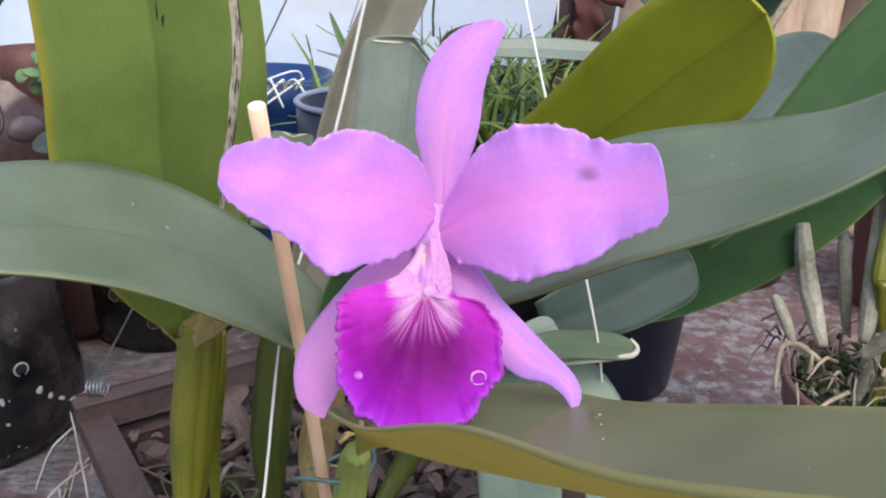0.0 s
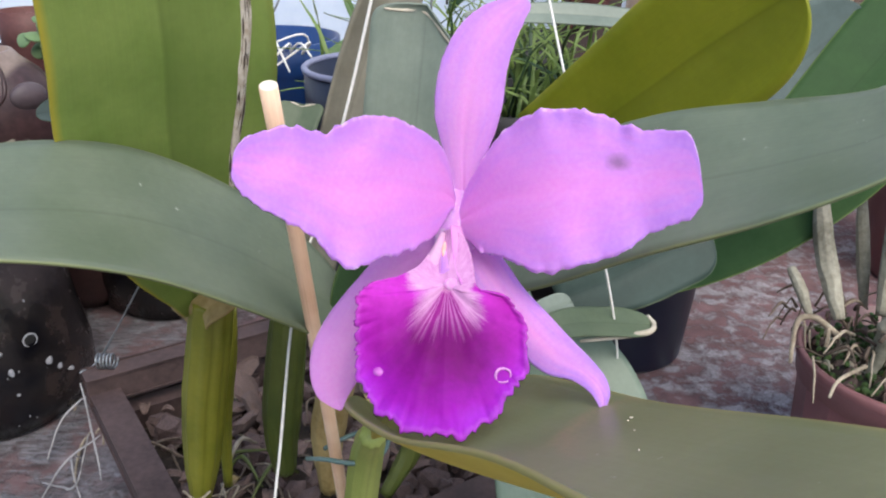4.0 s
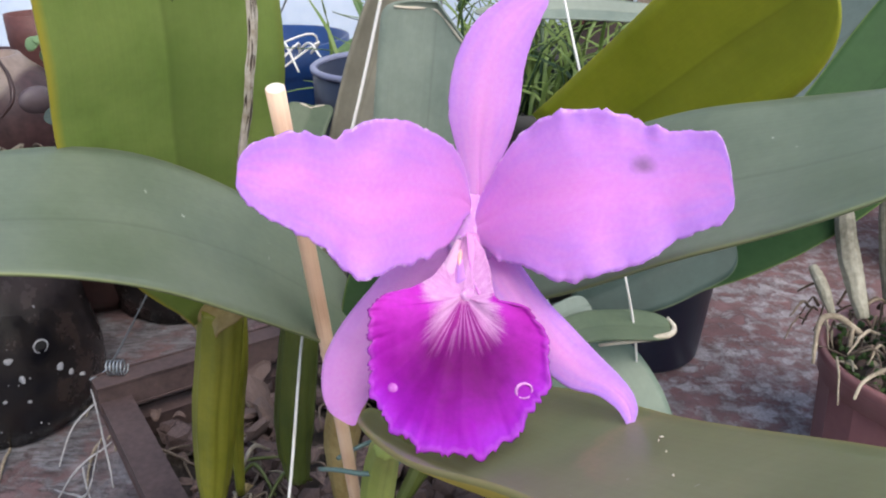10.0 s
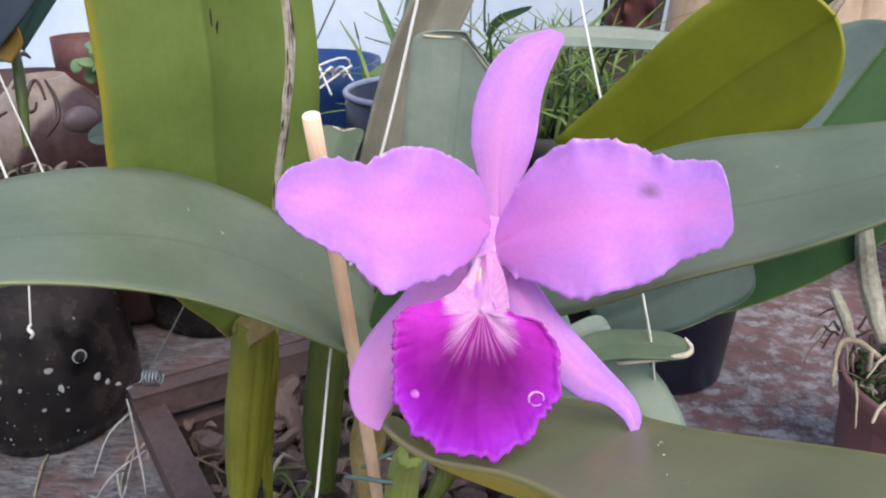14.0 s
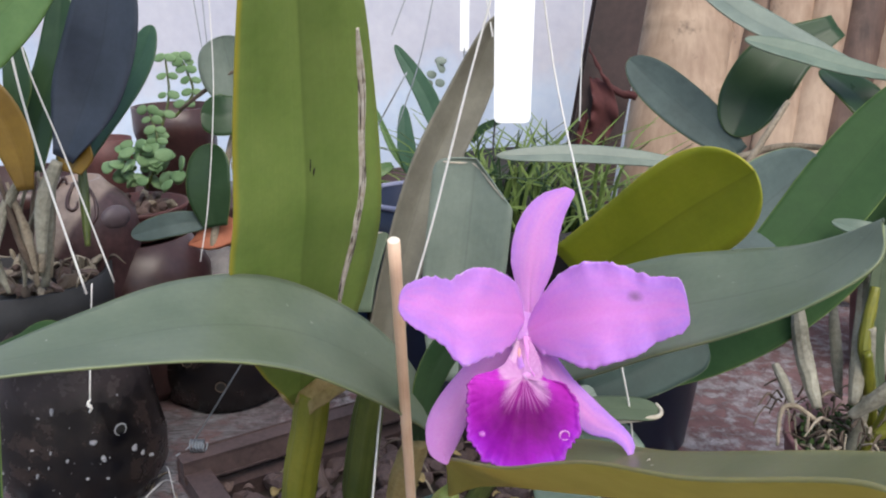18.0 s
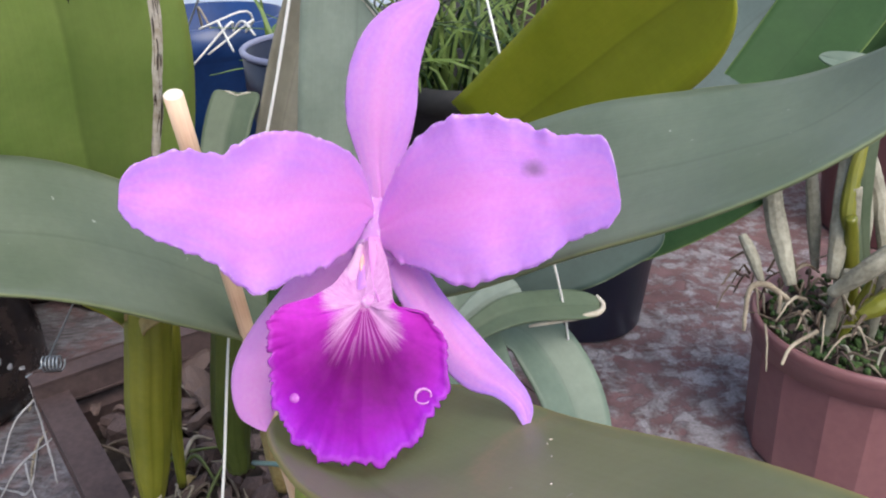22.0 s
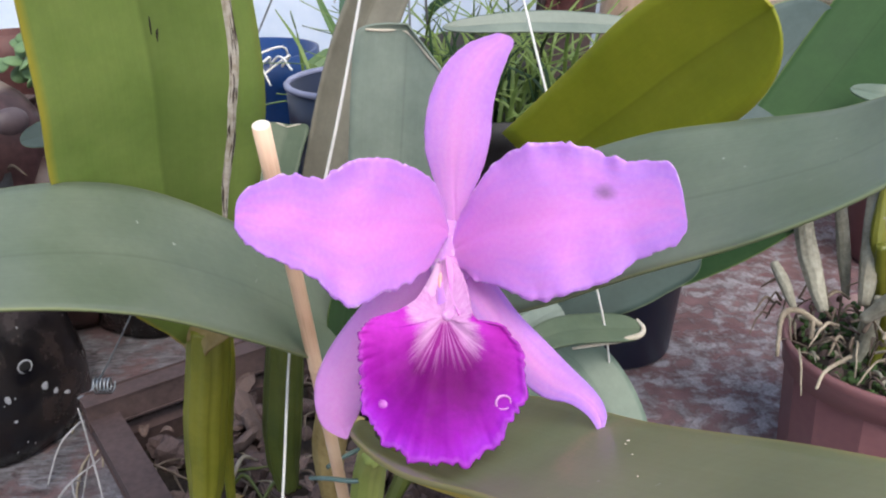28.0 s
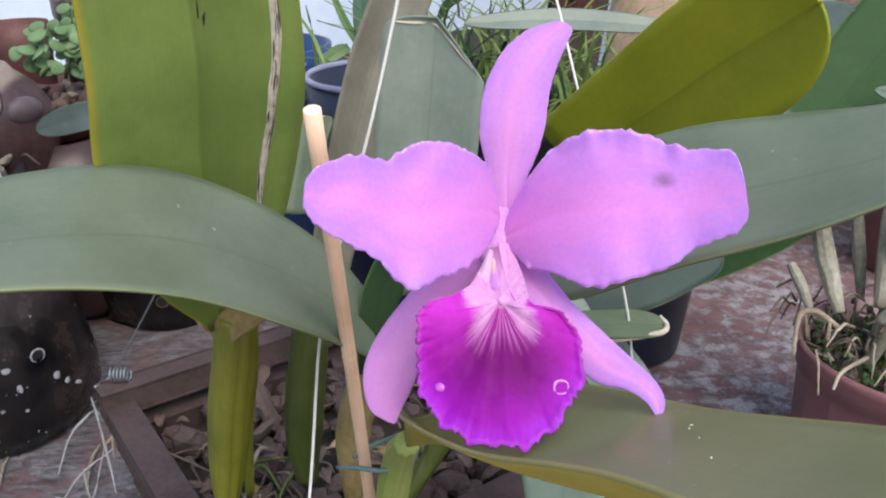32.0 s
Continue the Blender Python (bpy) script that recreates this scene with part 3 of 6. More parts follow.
def leaf(pts, width, n0, n1, mat, parent=None, name="leaf", label="", base=0.35, fat=0.45, tip=2.4, fold=0.12,
         thick=0.0014, n=36, m=13, wave=0.0, nm=None, lean=0.0, under=None, start=0.0, slant=0.0):
    """A strap-shaped blade along pts. n0, nm, n1: which way its upper face looks at base, middle and tip."""
    along = [1 - (1 - i / n) ** 1.7 for i in range(n + 1)]
    raw = spline(pts, 6 * n)
    c = np.stack([np.interp(along, np.linspace(0, 1, 6 * n + 1), raw[:, k]) for k in range(3)], 1)
    tan = np.gradient(c, axis=0)
    rows = []
    for i, p in enumerate(c):
        s = along[i]
        if nm is None:
            nor = unit(n0) * (1 - s) + unit(n1) * s
        elif s < 0.5:
            nor = unit(n0) * (1 - 2 * s) + unit(nm) * 2 * s
        else:
            nor = unit(nm) * (2 - 2 * s) + unit(n1) * (2 * s - 1)
        t = unit(tan[i])
        nor = unit(nor - t * nor.dot(t))
        side = np.cross(t, nor)
        w = max(0.0006, width / 2 * blade_width(s, base, fat, tip) * (min(1.0, s / start) ** 0.5 if start else 1.0))
        row = []
        for j in range(m):
            v = 2 * j / (m - 1) - 1
            up = fold * w * (abs(v) ** 1.4 - 0.4) + wave * math.sin(s * 19 + v * 2) * abs(v) ** 2 - 0.0007 * max(0, 1 - abs(v) * 9)
            row.append(p + side * w * (v + lean * (1 - v * v)) + nor * up - t * slant * max(0.0, v) * w * s ** 5)
        rows.append(row)
    GRID.clear()
    GRID.extend(rows)
    return sheet(name, rows, thick, mat, parent, label, under, along)


def on_leaf(u, v, lift):
    """A place on the blade made last: u along, v across, lift off its face."""
    g = np.array(GRID)
    i, j = (1 - (1 - u) ** (1 / 1.7)) * (len(g) - 1), v * (len(g[0]) - 1)
    i0, j0 = min(int(i), len(g) - 2), min(int(j), len(g[0]) - 2)
    a, c = i - i0, j - j0
    p = (g[i0, j0] * (1 - a) + g[i0 + 1, j0] * a) * (1 - c) + (g[i0, j0 + 1] * (1 - a) + g[i0 + 1, j0 + 1] * a) * c
    nor = unit(np.cross(g[i0 + 1, j0] - g[i0, j0], g[i0, j0 + 1] - g[i0, j0]))
    return p - nor * lift


def blade(name, one, mid, two, mat, parent=None, label="", under=None, n=44, m=17, crease=1.3, thick=0.0014, wave=0.0):
    """A leaf laid between its two margins and its midrib, each a smooth curve; crease: 1 folds it sharply along the middle, 2 rounds it."""
    a, c, b = spline(one, n), spline(mid, n), spline(two, n)
    rows = []
    for i in range(n + 1):
        row = []
        for j in range(m):
            v = 2 * j / (m - 1) - 1
            p = c[i] + v * (b[i] - a[i]) / 2 + abs(v) ** crease * ((a[i] + b[i]) / 2 - c[i])
            row.append(p + np.array((0, 0, wave * math.sin(i * 0.7 + 3 * v) * v * v)))
        rows.append(row)
    return sheet(name, rows, thick, mat, parent, label, under)


def tube_grid(pts, radii, seg=10, n=None):
    c = spline(pts, n or max(8, 6 * (len(pts) - 1)))
    k = len(c)
    rad = np.interp(np.linspace(0, 1, k), np.linspace(0, 1, len(radii)), radii)
    tan = np.gradient(c, axis=0)
    ref = np.array([0.31, 0.17, 0.93]) if abs(unit(tan[0])[2]) < 0.9 else np.array([0.9, 0.3, 0.1])
    verts = []
    for p, t, r in zip(c, tan, rad):
        t = unit(t)
        a = unit(np.cross(t, ref))
        b = np.cross(t, a)
        for q in range(seg):
            w = 2 * math.pi * q / seg
            verts.append(p + r * (math.cos(w) * a + math.sin(w) * b))
    return verts, k


def rod(name, pts, radii, mat, parent=None, label="", seg=10, n=None, bumps=0.0, seed=0):
    """A round rod, stem, wire or root along pts, with closed ends."""
    verts, k = tube_grid(pts, radii, seg, n)
    if bumps:
        verts = [Vector(v) + noise.noise_vector(Vector(v) * 90 + Vector((seed, 0, 0))) * bumps for v in verts]
    faces = []
    for i in range(k - 1):
        for q in range(seg):
            faces.append((i * seg + q, i * seg + (q + 1) % seg, (i + 1) * seg + (q + 1) % seg, (i + 1) * seg + q))
    faces.append(tuple(range(seg))[::-1])
    faces.append(tuple((k - 1) * seg + q for q in range(seg)))
    me = bpy.data.meshes.new(name)
    me.from_pydata([tuple(v) for v in verts], [], faces)
    uv = me.uv_layers.new(name="UVMap").data
    for poly in me.polygons:
        for li, vi in zip(poly.loop_indices, poly.vertices):
            uv[li].uv = (vi // seg / k, (vi % seg) / seg)
    return finish(name, me, mat, parent, label)


def lathe(name, at, prof, mat, parent=None, label="", seg=48, flute=0.0, flutes=0, dent=0.0, squash=1.0, smooth=True):
    """A turned body: prof is (radius, height) from the outside base up and back down inside."""
    bm = bmesh.new()
    rings = []
    for r, z in prof:
        ring = []
        for q in range(seg):
            w = 2 * math.pi * q / seg
            rr = r * (1 + (flute * (0.5 + 0.5 * math.cos(flutes * w)) ** 0.35 if flutes else 0))
            v = Vector((rr * math.cos(w), rr * math.sin(w) * squash, z))
            if dent:
                v += noise.noise_vector(v * 14 + Vector(at)) * dent
            ring.append(bm.verts.new(v + Vector(at)))
        rings.append(ring)
    for a, b in zip(rings, rings[1:]):
        for q in range(seg):
            bm.faces.new((a[q], a[(q + 1) % seg], b[(q + 1) % seg], b[q]))
    bm.faces.new(rings[0][::-1])
    bm.faces.new(rings[-1])
    return part(name, bm, mat, parent, label, smooth)


def bar(name, a, b, w, h, mat, parent=None, label="", up=(0, 0, 1), bevel=0.0015):
    """A squared length of timber from a to b."""
    a, b = Vector(a), Vector(b)
    t = (b - a).normalized()
    s = t.cross(Vector(up)).normalized()
    u = s.cross(t)
    bm = bmesh.new()
    bmesh.ops.create_cube(bm, size=1)
    L = (b - a).length
    for v in bm.verts:
        c = v.co.copy()
        v.co = (a + b) / 2 + t * c.x * L + s * c.y * w + u * c.z * h
    bmesh.ops.bevel(bm, geom=bm.edges[:], offset=bevel, segments=2, affect="EDGES")
    return part(name, bm, mat, parent, label, smooth=False)


def clump(bm, at, r, seed, flat=0.7, sub=2):
    """One rough stone or clod."""
    ret = bmesh.ops.create_icosphere(bm, subdivisions=sub, radius=r)
    turn = Euler((seed * 1.7, seed * 2.3, seed * 0.9)).to_matrix()
    for v in ret["verts"]:
        d = v.co.normalized()
        k = 1 + 0.34 * noise.noise(d * 1.7 + Vector((seed * 3.1, 0, 0))) + 0.10 * noise.noise(d * 5 + Vector((0, seed, 0)))
        v.co = turn @ Vector((v.co.x * k * 1.15, v.co.y * k * 0.9, v.co.z * k * flat)) + Vector(at)


# ---- setting ----
def grain(name, count, seed, mat, flat):
    """A few rough pebble meshes of unit size to share."""
    out = []
    for k in range(count):
        bm = bmesh.new()
        clump(bm, (0, 0, 0), 1.0, k + seed, flat)
        me = bpy.data.meshes.new(name)
        bm.to_mesh(me)
        bm.free()
        me.materials.append(mat)
        out.append(me)
    return out


def slab(name, x0, x1, y0, y1, z0, z1, mat, label, category):
    bm = bmesh.new()
    bmesh.ops.create_cube(bm, size=1)
    for v in bm.verts:
        v.co = Vector(((x0 + x1) / 2 + v.co.x * (x1 - x0), (y0 + y1) / 2 + v.co.y * (y1 - y0), (z0 + z1) / 2 + v.co.z * (z1 - z0)))
    return tagged(part(name, bm, mat, smooth=False), label, category, kind="structure")


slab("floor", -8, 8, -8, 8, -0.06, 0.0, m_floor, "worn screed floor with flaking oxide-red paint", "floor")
slab("wall_north", -8, 8, 1.95, 2.10, 0.0, 2.4, m_wall, "whitewashed garden wall with a faint rusty stain", "wall")

# ---- the orchid in flower ----
orchid = thing("orchid_plant", (-0.07, 0.47, 0.13), "flowering orchid with strap leaves rooted in a wooden basket", "plant", "orchids")

FLOWER = pose(-0.006, 0.298, 0.42, 66.04, 1.06, 1.0)
UP, TOWARD = (0, 0, 1), (0, -0.93, 0.36)


def in_flower(grid):
    m = np.array(FLOWER)
    g = np.asarray(grid, float)
    return g @ m[:3, :3].T + m[:3, 3]


def petal(name, parent, base, angle, length, upper, lower, rise, cup, frill, mat, label, seed, droop=0.0, n=96, m=35, thick=0.0007):
    """A petal in the flower's plane (x right, y up, z to the front, millimetres): half widths above and below its axis,
    closer set towards both ends; rise: how far forward it comes along its length; cup, frill: its hollow and its wavy margin."""
    st = [(1 - math.cos(math.pi * k / (len(upper) - 1))) / 2 for k in range(len(upper))]
    ca, sa = math.cos(radians(angle)), math.sin(radians(angle))
    fine = spline([(a, b, 0) for a, b in zip(upper, lower)], n * 3)
    k0 = np.linspace(0, 1, n * 3 + 1)
    lift, k1 = spline([(h, 0, 0) for h in rise], 120)[:, 0], np.linspace(0, 1, 121)
    rows = []
    for i in range(n + 1):
        q = i / n
        s = (1 - math.cos(math.pi * q)) / 2
        up, dn = np.interp(q, k0, fine[:, 0]), np.interp(q, k0, fine[:, 1])
        row = []
        for j in range(m):
            v = 2 * j / (m - 1) - 1
            y = (up + dn) / 2 + v * (up - dn) / 2
            x = s * length
            z = np.interp(s, k1, lift)
            z += cup * v * v * math.sin(math.pi * min(1, s * 1.1)) + droop * v
            w = abs(v) ** 4
            ease = 1 - s ** 5
            z += ease * frill * w * math.sin(s * 31 + seed + 2 * v) * (0.4 + 0.6 * s) + frill * 0.6 * noise.noise(Vector((x * 0.09, y * 0.09, seed)))
            y += 0.45 * frill * w * noise.noise(Vector((s * 16, seed, v))) * np.sign(v)
            margin_noise = noise.noise(Vector((s * 27, seed + 3, v))) + 0.6 * noise.noise(Vector((s * 70, seed + 6, v)))
            y += 1.0 * min(1.0, frill) * abs(v) ** 14 * margin_noise * np.sign(v)
            z += ease * 1.3 * min(1.0, frill) * abs(v) ** 12 * margin_noise
            z += ease * 1.1 * frill * abs(v) ** 6 * noise.noise(Vector((s * 22, seed + 9, v)))
            z += -0.5 * math.exp(-(v * 9) ** 2) * (1 - s)
            row.append((base[0] + x * ca - y * sa, base[1] + x * sa + y * ca, z))
        rows.append(row)
    return sheet(name, in_flower(np.array(rows) * 0.001), thick, mat, parent, label)


ovary = rod("flower", [(-0.0062, 0.3079, 0.4128), (-0.0135, 0.3287, 0.3862), (-0.0313, 0.3370, 0.3502), (-0.0416, 0.3837, 0.2989)], [0.004, 0.0035, 0.0032, 0.0032],
            m_bulb_green, orchid, "large mauve orchid flower with a magenta frilled lip")
petal("petal", ovary, (5.2, -3.3), 4.6, 71.2, [-2.6, 6.2, 15.8, 25.7, 31.2, 31.1, 27.4, 21.8, 20.4, 17.0, 0],
      [-4.0, -6.3, -12.3, -15.4, -20.8, -18.9, -16.6, -10.8, -8.0, -5.3, 0], (1, 20, 33, 39, 45, 55), 2.0, 1.15, m_petal_bruised, "broad mauve petal with a small grey bruise", 1)
petal("petal", ovary, (4.0, 0.1), 174.9, 64.4, [0, 0.4, 9.3, 15.8, 19.7, 23.9, 15.6, 11.3, 7.8, 3.9, 0.6],
      [0, -7.9, -19.0, -23.0, -24.5, -22.9, -16.0, -15.9, -12.7, -8.8, -4.4], (1, 24, 40, 49, 59, 69), 2.0, 1.6, m_petal, "broad mauve petal with a wavy margin", 5)
petal("sepal", ovary, (7.2, 5.0), 72.5, 67.7, [5.0, 5.6, 7.6, 12.6, 18.6, 21.5, 21.9, 19.4, 14.3, 7.6, 4.1],
      [-4.0, -3.6, -2.8, -2.4, -3.3, -2.6, -0.4, 0.0, -0.7, -1.1, 1.8], (0, 5, 11, 16, 20, 23), -2.0, 0.3, m_sepal, "upright rosy sepal", 8)


def bract(name, one, two, cup, mat, label, n=72, m=19, thick=0.0007, seed=0, curl=0.0):
    """A sepal or lobe between two margins in the flower's own millimetres, hollowed by cup; curl lifts the second margin."""
    a, b = spline(one, n), spline(two, n)
    rows = []
    for i in range(n + 1):
        row = []
        for j in range(m):
            v = j / (m - 1)
            p = a[i] * (1 - v) + b[i] * v
            p[2] += cup * 4 * v * (1 - v) * math.sin(math.pi * min(1, 0.15 + i / n)) + curl * v * v + 0.5 * noise.noise(Vector((p[0] * 0.12, p[1] * 0.12, seed)))
            p[2] -= 0.2 * math.exp(-((v - 0.5) * 12) ** 2)
            row.append(p)
        rows.append(row)
    return sheet(name, in_flower(np.array(rows) * 0.001), thick, mat, ovary, label)


bract("sepal", [(12.3, -9.3, -4), (20.1, -15.9, 4), (27.8, -27.5, 13), (35.6, -36.6, 24), (41.7, -43.8, 35), (46.7, -49.6, 44), (49.1, -53.6, 49), (49.6, -57.4, 52), (48.5, -61.2, 53)],
      [(7.5, -13.7, -4), (9.6, -23.2, 4), (15.7, -34.0, 13), (23.1, -45.6, 24), (31.5, -53.2, 35), (39.3, -54.5, 44), (43.7, -57.2, 49), (45.5, -59.8, 52), (46.6, -62.2, 53)], 1.5, m_sepal_violet, "narrow rosy sepal with a hooked violet tip", seed=11)
bract("sepal", [(-3.9, -9.7, -5), (-21.7, -16.1, -4), (-31.5, -26.0, -3), (-40.9, -37.8, -3), (-46.8, -49.2, -3), (-47.8, -59.1, -3), (-45.6, -67.4, -3), (-40.8, -71.3, -3), (-36.9, -73.1, -3)],
      [(0.0, -15.7, -5), (-10.8, -25.6, -4), (-16.7, -35.4, -3), (-21.6, -43.3, -3), (-25.9, -51.2, -3), (-29.4, -59.0, -3), (-31.8, -64.0, -3), (-34.3, -68.5, -3), (-35.9, -72.7, -3)], 3.0, m_sepal_rosy, "broad rosy sepal hanging down", seed=14)
bract("side_lobe", [(6.0, -6.4, 9), (7.8, -14.5, 15), (9.3, -23.3, 23), (10.6, -28.0, 30)], [(2.2, -6.0, 9), (2.6, -13.5, 15), (3.7, -21.0, 23), (5.3, -25.6, 30)], 1.5, m_tube_rosy, "rosy side lobe rolled round the column", 28, 11, seed=3, curl=2.0)
bract("side_lobe", [(-0.8, -8.3, 9), (-5.3, -16.5, 15), (-10.0, -22.4, 23), (-13.8, -24.6, 30)], [(0.3, -8.7, 9), (-0.7, -16.9, 15), (-2.3, -23.9, 23), (-4.6, -30.0, 30)], 1.5, m_tube, "whitish side lobe spreading into the lip", 28, 11, seed=6)


LIP = []


def lip_lobe(parent):
    """The open front of the lip: a shallow funnel with a frilled rim. Reach and height of the rim every 10 and 15 degrees round the throat."""
    rim = [27.3, 27.7, 29.0, 32.4, 35.7, 37.6, 41.1, 39.0, 40.5, 39.6, 40.3, 38.3, 35.5, 33.8, 32.6, 29.9, 26.6, 22.9, 19.6, 11.4, 10.2, 10.6, 11.9, 13.7, 16.6, 20.0, 22.8, 21.1, 16.3, 14.5, 13.1, 12.5, 12.8, 14.0, 16.4, 23.2]
    high = [40, 39, 38, 39, 46, 52.5, 55.5, 53.1, 50, 46, 42, 40, 38, 34, 32, 28, 21, 12, 6, 12, 19, 25.5, 30.5, 36]
    rows = []
    n, m = 36, 301
    for i in range(n):
        q = i / (n - 1)
        row = []
        for j in range(m):
            w = 2 * math.pi * j / (m - 1)
            w = (w + 1.5 * math.pi) % (2 * math.pi)
            k = math.degrees(w) / 15
            r = np.interp(k * 1.5, range(37), rim + rim[:1])
            top = np.interp(k, range(25), high + high[:1])
            fr = q ** 9 * (1 if k < 12.6 or k > 23.2 else 0.15)
            ca, sa = math.cos(w), math.sin(w)
            crimp = 0.5 * noise.noise(Vector((ca * 60, sa * 60, 2))) + noise.noise(Vector((ca * 5, sa * 5, 1))) + 0.8 * noise.noise(Vector((ca * 13, sa * 13, 4))) + 0.5 * noise.noise(Vector((ca * 30, sa * 30, 7)))
            rr = r * q * (1 + 0.06 * fr * crimp) + 0.4
            open_share = 0.5 + 0.5 * math.cos(min(math.pi, max(0.0, abs(w - math.pi / 2) - 1.2) * 4))
            z = 28 + (top - 28) * (open_share * (0.55 * q + 0.45 * q ** 2.2) + (1 - open_share) * q) + (4.0 * open_share + 1.0) * math.sin(math.pi * min(1, q * 1.1))
            z += fr * 1.9 * noise.noise(Vector((ca * 9, sa * 9, 11))) + fr * 0.9 * noise.noise(Vector((ca * 22, sa * 22, 15))) + 0.5 * q * math.sin(6 * w) + 0.4 * noise.noise(Vector((rr * math.cos(w), rr * math.sin(w), 3)) * 0.25)
            a = w - math.pi
            row.append((0.1 + 0.8 * (1 - q) ** 3 + rr * math.cos(a), -29.5 + 3.4 * (1 - q) ** 3 + rr * math.sin(a), z))
        rows.append(row)
    LIP.extend(in_flower(np.array(rows) * 0.001))
    return sheet("lip", in_flower(np.array(rows) * 0.001), 0.0008, m_lip, parent, "magenta lip with a pale veined throat and frilled rim")


lip = lip_lobe(ovary)
rod("column", [(-0.0036, 0.2998, 0.4139), (-0.0041, 0.2871, 0.4120), (-0.0045, 0.2752, 0.4092), (-0.0046, 0.2679, 0.4076)], [0.0018, 0.0026, 0.0032, 0.0030], m_sepal, ovary, "pale waxy column", 12, 16)
rod("nectar_line", [(-0.0051, 0.2866, 0.4139), (-0.0056, 0.2808, 0.4128), (-0.0059, 0.2752, 0.4117)], [0.0004, 0.0011, 0.0004], m_nectar, ovary, "orange streak on the column", 8, 12, 0.0004)
bm = bmesh.new()
bmesh.ops.create_uvsphere(bm, u_segments=16, v_segments=10, radius=1)
for v in bm.verts:
    v.co = Vector((-0.0048, 0.2649, 0.4071)) + FLOWER.to_3x3() @ (Vector((1.4 + 2.6 * v.co.x, -0.8 + 2.2 * v.co.y, 3.4 + 2.2 * v.co.z)) * 0.001)
part("column_tip", bm, m_tube_rosy, ovary, "pale rosy rounded anther cap")
bm = bmesh.new()
bmesh.ops.create_uvsphere(bm, u_segments=24, v_segments=14, radius=1)
for v in bm.verts:
    v.co = FLOWER @ (Vector((4.6 + 9.0 * v.co.x, -4.5 + 14.0 * v.co.y, -0.6 + 3.0 * v.co.z)) * 0.001)
part("heart", bm, m_sepal, ovary, "pale heart where the petals meet")


def on_lip(u, v, lift=0.0):
    """A place on the open lip: u out from the throat, v round it."""
    g = np.array(LIP)
    i, j = int(u * (len(g) - 1)), int((v + 0.25) * (len(g[0]) - 1))
    nor = unit(np.cross(g[i + 1, j] - g[i, j], g[i, j + 1] - g[i, j]))
    return Vector(g[i, j]) + Vector(nor) * lift, Vector(nor)


for u, v, r in ((0.84, 0.138, 0.0020), (0.85, 0.20, 0.0006), (0.90, 0.265, 0.0008), (0.82, 0.285, 0.0007)):
    at, nor = on_lip(u, v)
    turn = nor.to_track_quat("Z", "Y")
    bm = bmesh.new()
    bmesh.ops.create_uvsphere(bm, u_segments=14, v_segments=8, radius=r)
    for w in bm.verts:
        w.co = at + turn @ Vector((w.co.x, w.co.y * 0.85, w.co.z * 0.42))
    part("blister", bm, m_mark, ovary, "small pale blister on the lip")
at, nor = on_lip(0.86, 0.355, 0.0006)
ring_turn = nor.to_track_quat("Z", "Y")
rod("torn_edge", [at + ring_turn @ Vector((0.0024 * math.cos(w), 0.0021 * math.sin(w), 0.0004 * math.sin(3 * w))) for w in [0.45 * k for k in range(15)]], [0.0002, 0.0005, 0.00025, 0.0003], m_torn, ovary, "pale edge of a torn hole", 6, 40, 0.0004)

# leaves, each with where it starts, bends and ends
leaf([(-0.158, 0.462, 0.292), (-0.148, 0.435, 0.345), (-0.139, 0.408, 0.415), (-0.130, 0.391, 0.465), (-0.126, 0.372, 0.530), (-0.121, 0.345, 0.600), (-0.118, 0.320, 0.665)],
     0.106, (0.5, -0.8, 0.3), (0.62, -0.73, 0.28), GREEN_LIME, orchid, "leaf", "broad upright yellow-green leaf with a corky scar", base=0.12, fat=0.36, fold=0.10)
SCAR = [0.21 + 0.54 * k / 14 for k in range(15)]
SCAR_WIDE = [0.002, 0.014, 0.022, 0.024, 0.026, 0.022, 0.026, 0.024, 0.028, 0.024, 0.026, 0.030, 0.032, 0.026, 0.004]


def scar_line(off, lift):
    return [on_leaf(u, 0.81 + 0.26 * max(0, u - 0.3) + 0.006 * math.sin(40 * u) + off * w, lift) for u, w in zip(SCAR, SCAR_WIDE)]


